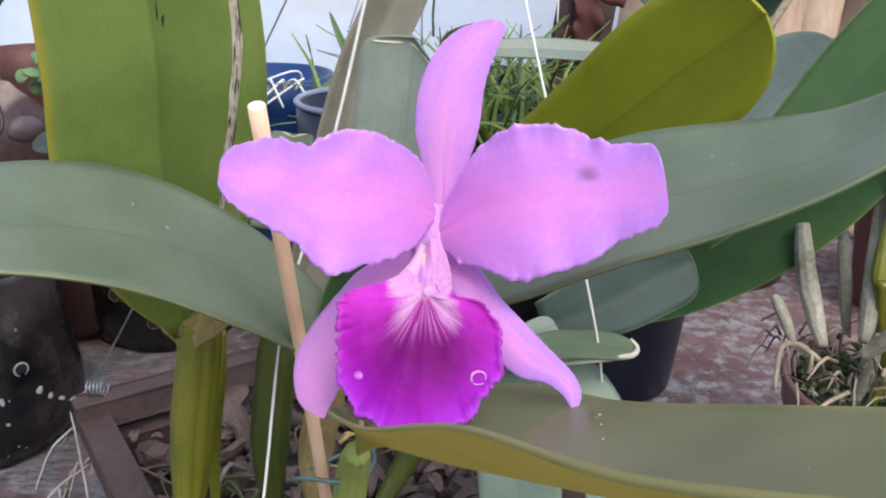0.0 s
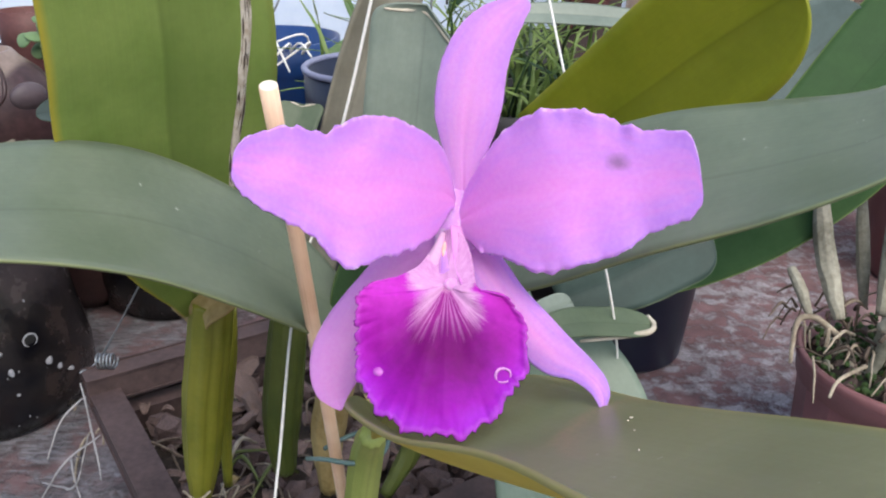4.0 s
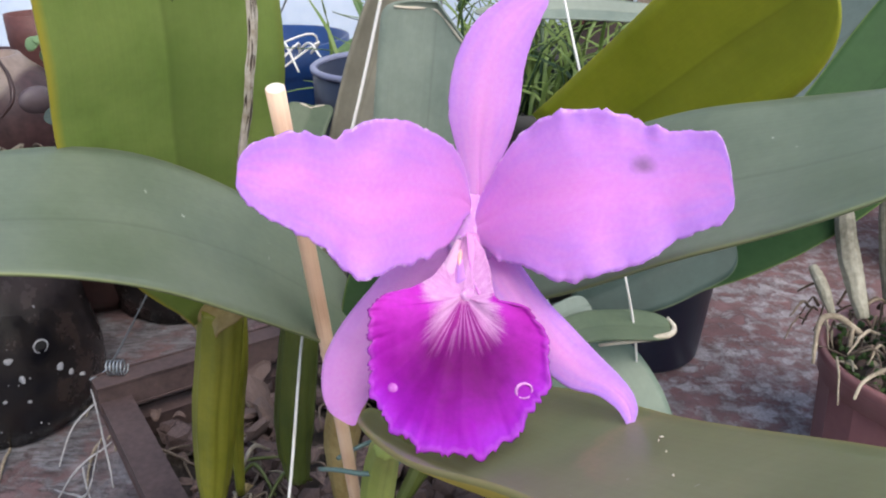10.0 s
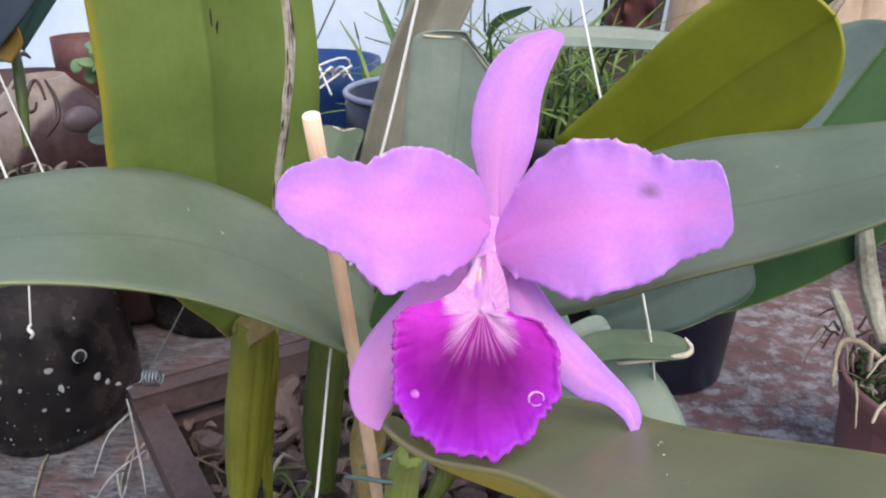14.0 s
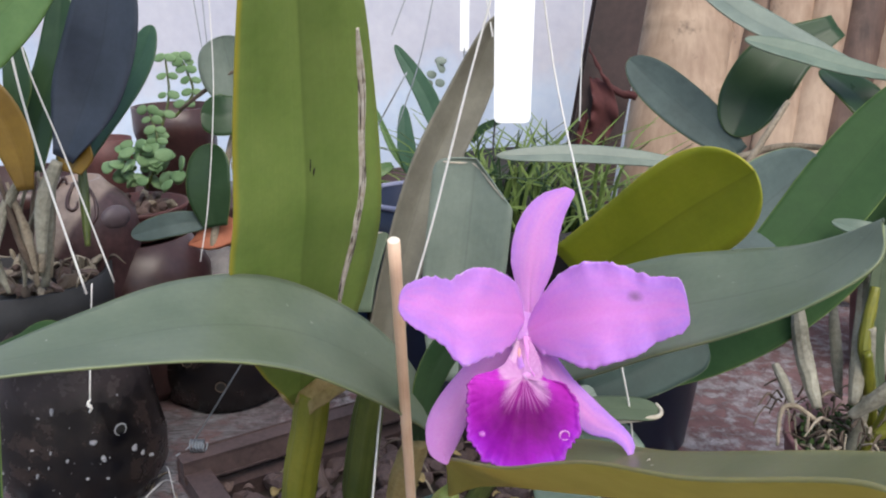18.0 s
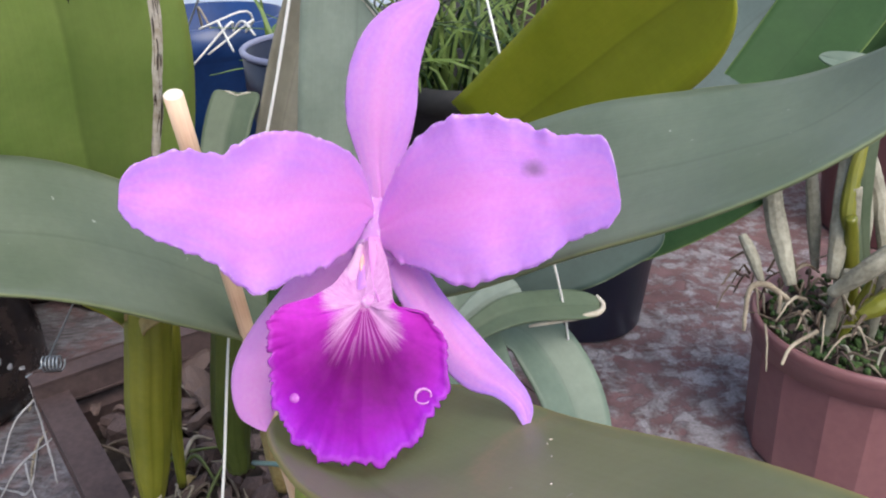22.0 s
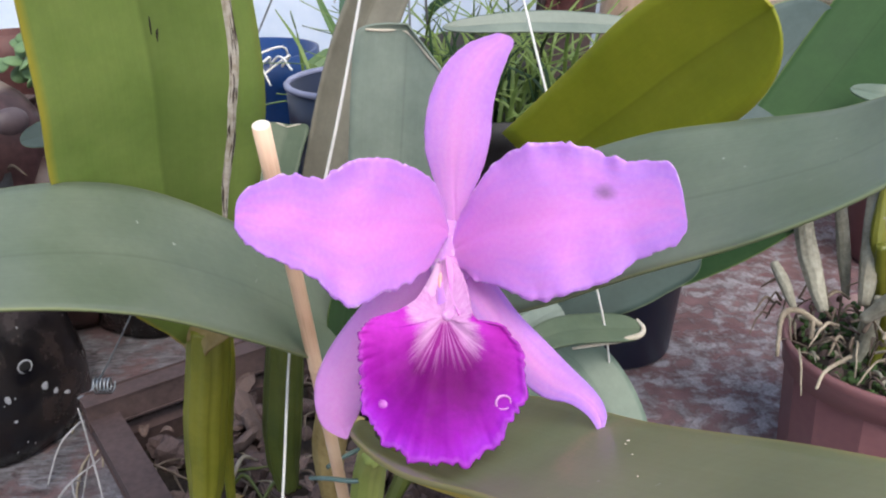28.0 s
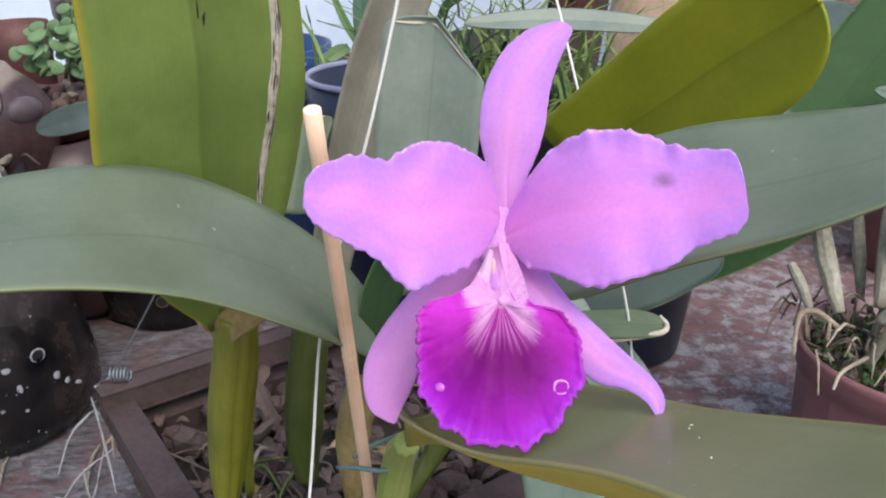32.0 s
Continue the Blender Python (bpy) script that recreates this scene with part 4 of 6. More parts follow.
blade("scar", scar_line(-1, -0.0008), scar_line(0, 0.0008), scar_line(1, -0.0008), m_scar, orchid, "long pale corky scar", n=120, m=11, thick=0.0018, crease=2.0)
rod("blemish", [on_leaf(u, v, 0.0006) for u, v in ((0.545, 0.545), (0.555, 0.55), (0.56, 0.558))], [0.0002, 0.0007, 0.0002], m_soil, orchid, "dark scratch", 6, 8, 0.0005)
rod("blemish", [on_leaf(u, v, 0.0006) for u, v in ((0.555, 0.525), (0.575, 0.53))], [0.0003, 0.0005, 0.0003], m_soil, orchid, "dark scratch", 6, 8, 0.0004)
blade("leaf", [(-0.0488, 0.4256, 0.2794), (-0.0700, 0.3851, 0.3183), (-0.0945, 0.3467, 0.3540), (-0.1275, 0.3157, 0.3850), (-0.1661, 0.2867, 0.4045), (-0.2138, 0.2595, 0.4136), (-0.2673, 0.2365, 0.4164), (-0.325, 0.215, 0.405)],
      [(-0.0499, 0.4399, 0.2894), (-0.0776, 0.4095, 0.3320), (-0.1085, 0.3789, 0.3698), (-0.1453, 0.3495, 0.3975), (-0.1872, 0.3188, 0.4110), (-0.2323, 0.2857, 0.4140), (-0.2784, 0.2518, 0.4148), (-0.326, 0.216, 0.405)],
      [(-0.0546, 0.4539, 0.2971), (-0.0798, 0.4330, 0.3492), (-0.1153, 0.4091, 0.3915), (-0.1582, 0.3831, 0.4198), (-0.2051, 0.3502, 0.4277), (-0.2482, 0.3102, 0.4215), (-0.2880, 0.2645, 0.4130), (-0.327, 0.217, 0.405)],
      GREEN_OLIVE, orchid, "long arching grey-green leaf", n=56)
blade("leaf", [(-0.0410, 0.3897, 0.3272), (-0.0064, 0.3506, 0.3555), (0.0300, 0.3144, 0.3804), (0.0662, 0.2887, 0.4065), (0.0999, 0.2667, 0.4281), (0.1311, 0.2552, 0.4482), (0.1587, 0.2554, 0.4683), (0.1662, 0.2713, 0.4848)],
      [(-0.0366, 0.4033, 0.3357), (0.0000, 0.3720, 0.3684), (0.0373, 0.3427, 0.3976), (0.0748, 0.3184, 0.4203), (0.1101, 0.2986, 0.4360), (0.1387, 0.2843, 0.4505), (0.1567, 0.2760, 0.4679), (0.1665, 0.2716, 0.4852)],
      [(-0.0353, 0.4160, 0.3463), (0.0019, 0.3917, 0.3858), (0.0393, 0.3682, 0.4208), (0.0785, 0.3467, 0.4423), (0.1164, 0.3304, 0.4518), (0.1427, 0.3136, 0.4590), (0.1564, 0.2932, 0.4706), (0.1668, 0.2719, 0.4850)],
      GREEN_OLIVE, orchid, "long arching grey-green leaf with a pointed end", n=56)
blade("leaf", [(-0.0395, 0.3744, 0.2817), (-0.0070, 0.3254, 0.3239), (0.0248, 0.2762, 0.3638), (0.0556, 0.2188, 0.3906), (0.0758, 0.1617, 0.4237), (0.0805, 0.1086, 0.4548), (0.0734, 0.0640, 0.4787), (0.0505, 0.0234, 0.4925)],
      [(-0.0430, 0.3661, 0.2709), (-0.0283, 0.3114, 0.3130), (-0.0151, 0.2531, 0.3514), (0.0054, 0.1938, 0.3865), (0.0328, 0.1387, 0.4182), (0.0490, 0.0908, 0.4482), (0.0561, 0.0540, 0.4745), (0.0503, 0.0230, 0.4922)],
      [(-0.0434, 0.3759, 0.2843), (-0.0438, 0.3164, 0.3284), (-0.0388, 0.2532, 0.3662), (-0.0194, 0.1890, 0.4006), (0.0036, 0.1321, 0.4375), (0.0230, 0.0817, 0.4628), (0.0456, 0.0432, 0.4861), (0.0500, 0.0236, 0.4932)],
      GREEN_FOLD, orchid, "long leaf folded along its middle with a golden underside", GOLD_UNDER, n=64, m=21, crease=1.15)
for p, size in (((0.0461, 0.2081, 0.3932), (0.00061, 0.00016, 0.00016)), ((0.0448, 0.2060, 0.3936), (0.00022, 0.00022, 0.00016)), ((0.0443, 0.1965, 0.3973), (0.00028, 0.00016, 0.00016)), ((0.0411, 0.1785, 0.4045), (0.00022, 0.00028, 0.00016))):
    bm = bmesh.new()
    bmesh.ops.create_uvsphere(bm, u_segments=8, v_segments=5, radius=1)
    for v in bm.verts:
        v.co = Vector(p) + Vector(a * b for a, b in zip(v.co, size))
    part("fleck", bm, m_pith, orchid, "tiny whitish fleck")
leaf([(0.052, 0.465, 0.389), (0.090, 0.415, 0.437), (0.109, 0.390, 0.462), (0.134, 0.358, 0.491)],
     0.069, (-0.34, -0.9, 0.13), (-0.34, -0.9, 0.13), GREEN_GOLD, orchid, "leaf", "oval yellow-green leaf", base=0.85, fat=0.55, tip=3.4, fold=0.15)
leaf([(-0.0387, 0.5604, 0.2606), (-0.0332, 0.5750, 0.3241), (-0.0267, 0.5815, 0.3885), (-0.0194, 0.5921, 0.4558)], 0.072, TOWARD, TOWARD, GREEN_GREY, orchid, "leaf",
     "upright grey-green leaf with its end cut off", base=0.6, fat=0.5, tip=30, fold=0.26, slant=1.1)
rod("dry_edge", [on_leaf(0.975, v, 0.0006) for v in (0.06, 0.25, 0.5, 0.75, 0.94)], [0.0008, 0.0012, 0.0010, 0.0012, 0.0006], m_dry, orchid, "cream dried edge of the cut", 6, 24, 0.0004)
leaf([(-0.1155, 0.6149, 0.2392), (-0.0883, 0.6588, 0.3450), (-0.0603, 0.6853, 0.4284), (-0.0241, 0.7087, 0.5013), (0.0051, 0.7031, 0.5724)], 0.046, (0.3, -0.9, 0.2), (0.3, -0.9, 0.2), GREEN_DRY, orchid, "leaf",
     "narrow folded leaf turning dry and brown", base=0.7, fat=0.5, tip=2.5, fold=0.5)
leaf([(0.0313, 0.5057, 0.2821), (0.0383, 0.4766, 0.2553), (0.0446, 0.4276, 0.2322), (0.0442, 0.3669, 0.2051), (0.0407, 0.3172, 0.1804)], 0.050, (0, -0.5, 0.8), (0.1, -0.9, 0.3), GREEN_PALE, orchid, "leaf",
     "drooping pale leaf with a glossy surface", base=0.7, fat=0.4, fold=0.18)
leaf([(0.0600, 0.5086, 0.2557), (0.0879, 0.5035, 0.2375), (0.1078, 0.4735, 0.2069), (0.1071, 0.4212, 0.1735), (0.0962, 0.3709, 0.1471)], 0.046, (0.2, -0.5, 0.8), (0.3, -0.85, 0.3), GREEN_PALE, orchid, "leaf",
     "drooping pale leaf with a glossy surface", base=0.7, fat=0.4, fold=0.18)
leaf([(0.0383, 0.4587, 0.2719), (0.0671, 0.4740, 0.2778), (0.0990, 0.4943, 0.2687), (0.1319, 0.5090, 0.2589)], 0.024, (0, -0.4, 0.9), (0, -0.5, 0.85), GREEN_DULL, orchid, "leaf",
     "short leaf with a dried whitish cut end", base=0.6, fat=0.5, tip=5, fold=0.1)
rod("dry_edge", [(0.0800, 0.4834, 0.2611), (0.1046, 0.4912, 0.2598), (0.1258, 0.4980, 0.2594), (0.1323, 0.5064, 0.2604), (0.1288, 0.5140, 0.2638)], [0.0010, 0.0019, 0.0021, 0.0018, 0.0009], m_dry, orchid, "dry whitish leaf edge", 6, 18, 0.0005)
leaf([(0.0356, 0.4699, 0.2733), (0.0541, 0.4840, 0.2781), (0.0751, 0.4977, 0.2815)], 0.020, (0.2, -0.7, 0.6), (0.2, -0.7, 0.6), GREEN_GREY, orchid, "leaf", "short cut leaf", base=0.6, fat=0.5, tip=6)
leaf([(0.1133, 0.7061, 0.1977), (0.1864, 0.7111, 0.2089), (0.2621, 0.7132, 0.2472), (0.3302, 0.7181, 0.2961), (0.3907, 0.7257, 0.3555), (0.4439, 0.7327, 0.4136)], 0.075, (-0.2, -0.7, 0.6), (-0.3, -0.75, 0.5), GREEN_MID, orchid, "leaf",
     "broad dark green leaf with a light edge", base=0.4, fat=0.5, fold=0.12)
leaf([(0.0712, 0.5367, 0.2626), (0.1129, 0.5475, 0.2755), (0.1469, 0.5582, 0.2888), (0.1823, 0.5685, 0.3007)], 0.057, (-0.1, -0.9, 0.3), (-0.2, -0.9, 0.3), GREEN_TEAL, orchid, "leaf",
     "blue-green leaf with a rounded end", base=0.6, fat=0.6, tip=6, fold=0.1)
leaf([(-0.0650, 0.4199, 0.2822), (-0.0581, 0.4227, 0.3245), (-0.0437, 0.4265, 0.3526), (-0.0278, 0.4244, 0.3615)], 0.022, (0.3, -0.8, 0.3), (0.2, -0.5, 0.7), GREEN_DARK, orchid, "leaf", "small curled leaf", base=0.6, fat=0.5)
leaf([(-0.1292, 0.5912, 0.316), (-0.1265, 0.6153, 0.3416), (-0.1216, 0.6311, 0.3622), (-0.1164, 0.6432, 0.3757)], 0.034, TOWARD, TOWARD, GREEN_DULL, orchid, "leaf", "grey leaf with a cut end", base=0.9, fat=0.6, tip=12, fold=0.16, slant=-0.5)
rod("dry_edge", [on_leaf(0.985, v, 0.0006) for v in (0.06, 0.25, 0.5, 0.75, 0.94)], [0.0005, 0.0008, 0.0007, 0.0008, 0.0004], m_dry, orchid, "cream dried edge of the cut", 6, 18, 0.0003)


def pseudobulb(pts, r, parent, mat, name="pseudobulb", label="", ribs=9, seg=28, form=(0.55, 0.8, 1.0, 1.0, 0.92, 0.7)):
    """A swollen, furrowed stem: club-shaped along pts."""
    verts, k = tube_grid(pts, [f * r for f in form], seg, 28)
    c = spline(pts, k - 1)
    out = []
    for i in range(k):
        for q in range(seg):
            w = 2 * math.pi * q / seg
            d = Vector(verts[i * seg + q]) - Vector(c[i])
            out.append(Vector(c[i]) + d * (1 + 0.085 * math.sin(ribs * w + 0.05 * i + 3 * noise.noise(Vector((i * 0.2, 0, r * 900)))) + 0.05 * noise.noise(Vector((w, i * 0.15, r * 700)))))
    faces = [(i * seg + q, i * seg + (q + 1) % seg, (i + 1) * seg + (q + 1) % seg, (i + 1) * seg + q) for i in range(k - 1) for q in range(seg)]
    faces += [tuple(range(seg))[::-1], tuple((k - 1) * seg + q for q in range(seg))]
    me = bpy.data.meshes.new(name)
    me.from_pydata([tuple(v) for v in out], [], faces)
    uv = me.uv_layers.new(name="UVMap").data
    for poly in me.polygons:
        for li, vi in zip(poly.loop_indices, poly.vertices):
            uv[li].uv = (vi // seg / k, (vi % seg) / seg)
    return finish(name, me, mat, parent, label)


pseudobulb([(-0.1728, 0.4699, 0.1473), (-0.1690, 0.4721, 0.1777), (-0.1610, 0.4697, 0.2301), (-0.1509, 0.4635, 0.2767), (-0.1470, 0.4626, 0.3005)], 0.0134, orchid, m_bulb, label="furrowed yellow-green pseudobulb", form=(0.5, 0.8, 0.98, 1.0, 0.97, 0.92))
rod("node_ring", [(-0.1802, 0.4584, 0.1611), (-0.1704, 0.4541, 0.1566), (-0.1619, 0.4587, 0.1608)], [0.0008, 0.0012, 0.0008], m_root, orchid)
pseudobulb([(-0.1777, 0.4716, 0.0684), (-0.1763, 0.4731, 0.1069), (-0.1743, 0.4717, 0.1461)], 0.009, orchid, m_bulb_green, label="thin green lower stem")
pseudobulb([(-0.1216, 0.5013, 0.1435), (-0.1214, 0.5025, 0.1811), (-0.1135, 0.5000, 0.2402), (-0.1031, 0.4920, 0.2981)], 0.0130, orchid, m_bulb_green, label="green pseudobulb")
pseudobulb([(-0.1672, 0.5111, 0.1231), (-0.1640, 0.5139, 0.1857), (-0.1545, 0.5089, 0.2361), (-0.1490, 0.5067, 0.2726)], 0.0055, orchid, m_bulb, label="thin jointed stem")
pseudobulb([(-0.0856, 0.4729, 0.1506), (-0.0835, 0.4675, 0.2007), (-0.0750, 0.4590, 0.2401), (-0.0642, 0.4382, 0.2737)], 0.011, orchid, m_sheath, label="stem wrapped in a brown papery sheath")
pseudobulb([(-0.0623, 0.4103, 0.1162), (-0.0587, 0.4060, 0.1694), (-0.0544, 0.4028, 0.2096), (-0.0480, 0.3880, 0.2480), (-0.0425, 0.3655, 0.2735)], 0.0090, orchid, m_stem, label="smooth light green stem")
pseudobulb([(-0.0486, 0.4808, 0.1399), (-0.0294, 0.4910, 0.1713), (-0.0104, 0.4921, 0.2075), (0.0033, 0.4888, 0.2297)], 0.008, orchid, m_bulb_green, label="slanting green stem")
leaf([(-0.1606, 0.4600, 0.2830), (-0.1467, 0.4502, 0.3009), (-0.1289, 0.4489, 0.3126), (-0.1128, 0.4560, 0.3175)], 0.020, (0, -0.8, 0.5), (0, -0.6, 0.7), m_sheath, orchid, "sheath", "dry papery sheath", base=0.8, fat=0.4, wave=0.0015)
leaf([(-0.1570, 0.4746, 0.2791), (-0.1648, 0.4644, 0.2975), (-0.1755, 0.4675, 0.3080)], 0.014, (0, -0.8, 0.5), (0, -0.6, 0.7), m_sheath, orchid, "sheath", "dry papery sheath", base=0.8, fat=0.4, wave=0.0015)

stick = thing("bamboo_stick", (-0.07, 0.45, 0.1), "straight pale bamboo stick supporting the flower stem", "stick")
STICK = [Vector((-0.073, 0.331, 0.458)), Vector((-0.0715, 0.385, 0.315)), Vector((-0.069, 0.45, 0.115))]
rod("shaft", STICK, [0.0037, 0.0037, 0.0036], m_bamboo, stick, seg=20)
along = (STICK[0] - STICK[1]).normalized()
rod("cut_end", [STICK[0] - along * 0.0004, STICK[0] + along * 0.0002, STICK[0] + along * 0.0005], [0.0036, 0.0035, 0.0031], m_pith, stick, "pale sawn end", 20, 6)
rod("node", [STICK[1] - along * 0.0012, STICK[1], STICK[1] + along * 0.0012], [0.0037, 0.0040, 0.0037], m_bamboo, stick, "faint joint of the cane", 20, 8)
tie = thing("twist_tie", (-0.0719, 0.3861, 0.2413), "green twist tie binding stem to stick", "plant tie")
rod("tie", [(-0.0849, 0.4032, 0.2297), (-0.0723, 0.3906, 0.2388), (-0.0563, 0.3860, 0.2400), (-0.0426, 0.3915, 0.2399), (-0.0385, 0.4077, 0.2411), (-0.0455, 0.4222, 0.2378), (-0.0627, 0.4290, 0.2271), (-0.0764, 0.4136, 0.2288)],
    [0.0014] * 4, m_tie, tie, seg=6, n=40)

# ---- the wooden basket ----
basket = thing("wooden_basket", (-0.094, 0.579, 0.0), "square slatted wooden basket filled with stones", "plant basket")
CORN = [Vector((-0.301, 0.623, 0)), Vector((-0.1345, 0.3734, 0)), Vector((0.1155, 0.540, 0)), Vector((-0.051, 0.7895, 0))]
HEART = Vector((-0.0928, 0.5815, 0))
for lev in range(4):
    for i in range(4):
        a, b = (HEART.lerp(CORN[k % 4], 1 - 0.045 * (3 - lev)) for k in (i, i + 1))
        t = (b - a).normalized() * (0.012 if i % 2 else 0.018)
        z = 0.018 + lev * 0.036 + (0.013 if i % 2 else 0.0)
        bar("slat", a - t + Vector((0, 0, z)), b + t + Vector((0, 0, z)), 0.022, 0.022, m_wood, basket)
for k in range(5):
    f = (k + 0.5) / 5
    bar("slat", HEART.lerp(CORN[0].lerp(CORN[3], f), 0.85) + Vector((0, 0, 0.006)), HEART.lerp(CORN[1].lerp(CORN[2], f), 0.85) + Vector((0, 0, 0.006)), 0.022, 0.012, m_wood, basket)


def coil(at, r, turns, parent):
    pts = []
    for k in range(turns * 10 + 1):
        w = 2 * math.pi * k / 10
        pts.append((at[0] + 0.0011 * k * 0.28, at[1] + r * math.cos(w), at[2] + r * math.sin(w)))
    return rod("wire_coil", pts, [0.0009, 0.0009], m_wire, parent, "coiled galvanised wire end", 6, turns * 20)


def hanger(name, pts, r, mat, label):
    ob = thing(name, pts[0], label, "wire")
    rod("strand", pts, [r, r], mat, ob, seg=6, n=24)
    return ob


coil((-0.306, 0.632, 0.156), 0.0062, 5, basket)
rod("wire", [(-0.318, 0.622, 0.150), (-0.3027, 0.6370, 0.1600), (-0.2344, 0.6209, 0.2666), (-0.1771, 0.6086, 0.3581), (-0.0772, 0.5802, 0.5297)], [0.0009, 0.0007], m_wire, basket, "thin galvanised hanger wire", 6, 30)
rod("wire", [(-0.1345, 0.3734, 0.15), (-0.1043, 0.3771, 0.1976), (-0.0912, 0.4279, 0.3097), (-0.0757, 0.4450, 0.3638), (-0.0550, 0.4512, 0.4329), (-0.0296, 0.4610, 0.5304), (-0.0029, 0.4687, 0.6263)], [0.0009, 0.0009], m_string, basket, "white plastic-covered hanger wire", 6, 40)
rod("wire", [(0.1155, 0.540, 0.15), (0.1093, 0.5057, 0.2363), (0.0919, 0.4993, 0.3180), (0.0629, 0.5333, 0.4363), (0.0468, 0.6032, 0.5278), (0.0288, 0.6188, 0.6409)], [0.0008, 0.0008], m_string, basket, "white plastic-covered hanger wire", 6, 30)

bed = thing("potting_bed", (-0.094, 0.579, 0.05), "bed of rough pinkish stones and bark in the basket", "gravel", kind="stuff")
bm = bmesh.new()
q = [bm.verts.new(HEART.lerp(c, 0.93) + Vector((0, 0, 0.095))) for c in CORN]
f = bm.faces.new(q)
bmesh.ops.subdivide_edges(bm, edges=bm.edges[:], cuts=24, use_grid_fill=True)
for v in bm.verts:
    v.co.z += 0.006 * noise.noise(v.co * 60)
g = bmesh.ops.extrude_face_region(bm, geom=bm.faces[:])
for v in g["geom"]:
    if isinstance(v, bmesh.types.BMVert):
        v.co = HEART.lerp(Vector((v.co.x, v.co.y, 0)), 0.86) + Vector((0, 0, 0.02))
part("soil", bm, m_soil, bed)
rng = random.Random(4)
meshes = grain("stone", 8, 1, m_stone, 0.72)
bark_pieces = grain("bark_piece", 3, 40, m_litter, 0.35)


def strew(name, mesh, at, r, parent, turn):
    ob = new(name, mesh)
    ob.parent = parent
    ob.location = Vector(at) - Vector(parent.location)
    ob.scale = (r, r, r)
    ob.rotation_euler = turn
    return ob


for k in range(230):
    u, w = rng.random(), rng.random()
    p = CORN[0].lerp(CORN[1], u).lerp(CORN[3].lerp(CORN[2], u), w)
    p = HEART.lerp(p, 0.86)
    strew("stone", meshes[k % 8], (p.x, p.y, 0.098 + rng.random() * 0.016), rng.uniform(0.006, 0.0135), bed, [rng.random() * 6 for _ in range(3)])
for k in range(60):
    u, w, a = rng.random(), rng.random(), rng.random() * 6.28
    p = CORN[0].lerp(CORN[1], u).lerp(CORN[3].lerp(CORN[2], u), w)
    p = Vector((-0.094, 0.579, 0.112)) + (p - Vector((-0.094, 0.579, 0))) * 0.82
    d = Vector((math.cos(a), math.sin(a), rng.uniform(-0.1, 0.3))) * rng.uniform(0.015, 0.06)
    bend = Vector((rng.uniform(-1, 1), rng.uniform(-1, 1), rng.uniform(0, 1.2))) * 0.012
    rod("root", [p, p + d * 0.5 + bend, p + d], [0.0009, 0.0012, 0.0005], m_bark if k % 3 else m_root, bed, seg=6, n=10, bumps=0.0008, seed=k)

for k in range(110):
    u, w, a = rng.random(), rng.random(), rng.random() * 6.28
    p = CORN[0].lerp(CORN[1], u).lerp(CORN[3].lerp(CORN[2], u), w)
    p = Vector((-0.094, 0.579, 0.114)) + (p - Vector((-0.094, 0.579, 0))) * 0.84
    d = Vector((math.cos(a), math.sin(a), rng.uniform(-0.1, 0.2))) * rng.uniform(0.010, 0.030)
    leaf([p, p + d * 0.5 + Vector((0, 0, 0.004)), p + d], rng.uniform(0.004, 0.011), UP, UP, m_sheath if k % 9 == 0 else m_litter, bed, "litter", base=0.4, n=6, m=5, fold=0.5, thick=0.0006)

for k, (x, y, r) in enumerate(((-0.195, 0.674, 0.017), (-0.181, 0.637, 0.020), (-0.170, 0.612, 0.018), (-0.188, 0.612, 0.013), (-0.172, 0.592, 0.014))):
    strew("bark_piece", bark_pieces[k % 3], (x, y, 0.122), r, bed, (0.4 * k, 0.9 + 0.3 * k, 1.1 * k))
for k, pts in enumerate(([(-0.192, 0.505, 0.116), (-0.176, 0.527, 0.136), (-0.145, 0.556, 0.122)], [(-0.176, 0.530, 0.116), (-0.161, 0.533, 0.132), (-0.143, 0.515, 0.118)], [(-0.160, 0.572, 0.116), (-0.165, 0.540, 0.140), (-0.172, 0.500, 0.118)], [(-0.120, 0.535, 0.116), (-0.135, 0.520, 0.135), (-0.150, 0.490, 0.118)])):
    rod("strand", pts, [0.0012, 0.0018, 0.0008], m_bulb_green if k != 2 else m_root, bed, "thin green shoot" if k != 2 else "", 7, 16)

# ---- pots standing round it ----
pale = grain("speck", 3, 20, m_speck, 0.5)
BAG = Vector((-0.500, 0.808, 0.0))
BAG_FORM = [(0.060, 0.0), (0.086, 0.006), (0.095, 0.03), (0.098, 0.07), (0.094, 0.11), (0.086, 0.15), (0.079, 0.195), (0.080, 0.203)]
bag = thing("cut_bottle_pot", BAG, "grimy brown see-through plastic pot with pale blotches", "flowerpot")
lathe("body", BAG, BAG_FORM + [(0.077, 0.204), (0.076, 0.17), (0.072, 0.13), (0.01, 0.125)], m_grimy, bag, dent=0.006, seg=72)


def on_pot(axis, form, p, lift=0.0):
    """The place on a turned pot's side that faces p, at p's height."""
    p = Vector(p)
    out = Vector((p.x - axis.x, p.y - axis.y, 0)).normalized()
    r = float(np.interp(p.z, [z for _, z in form], [q for q, _ in form])) + lift
    return Vector((axis.x, axis.y, p.z)) + out * r, out


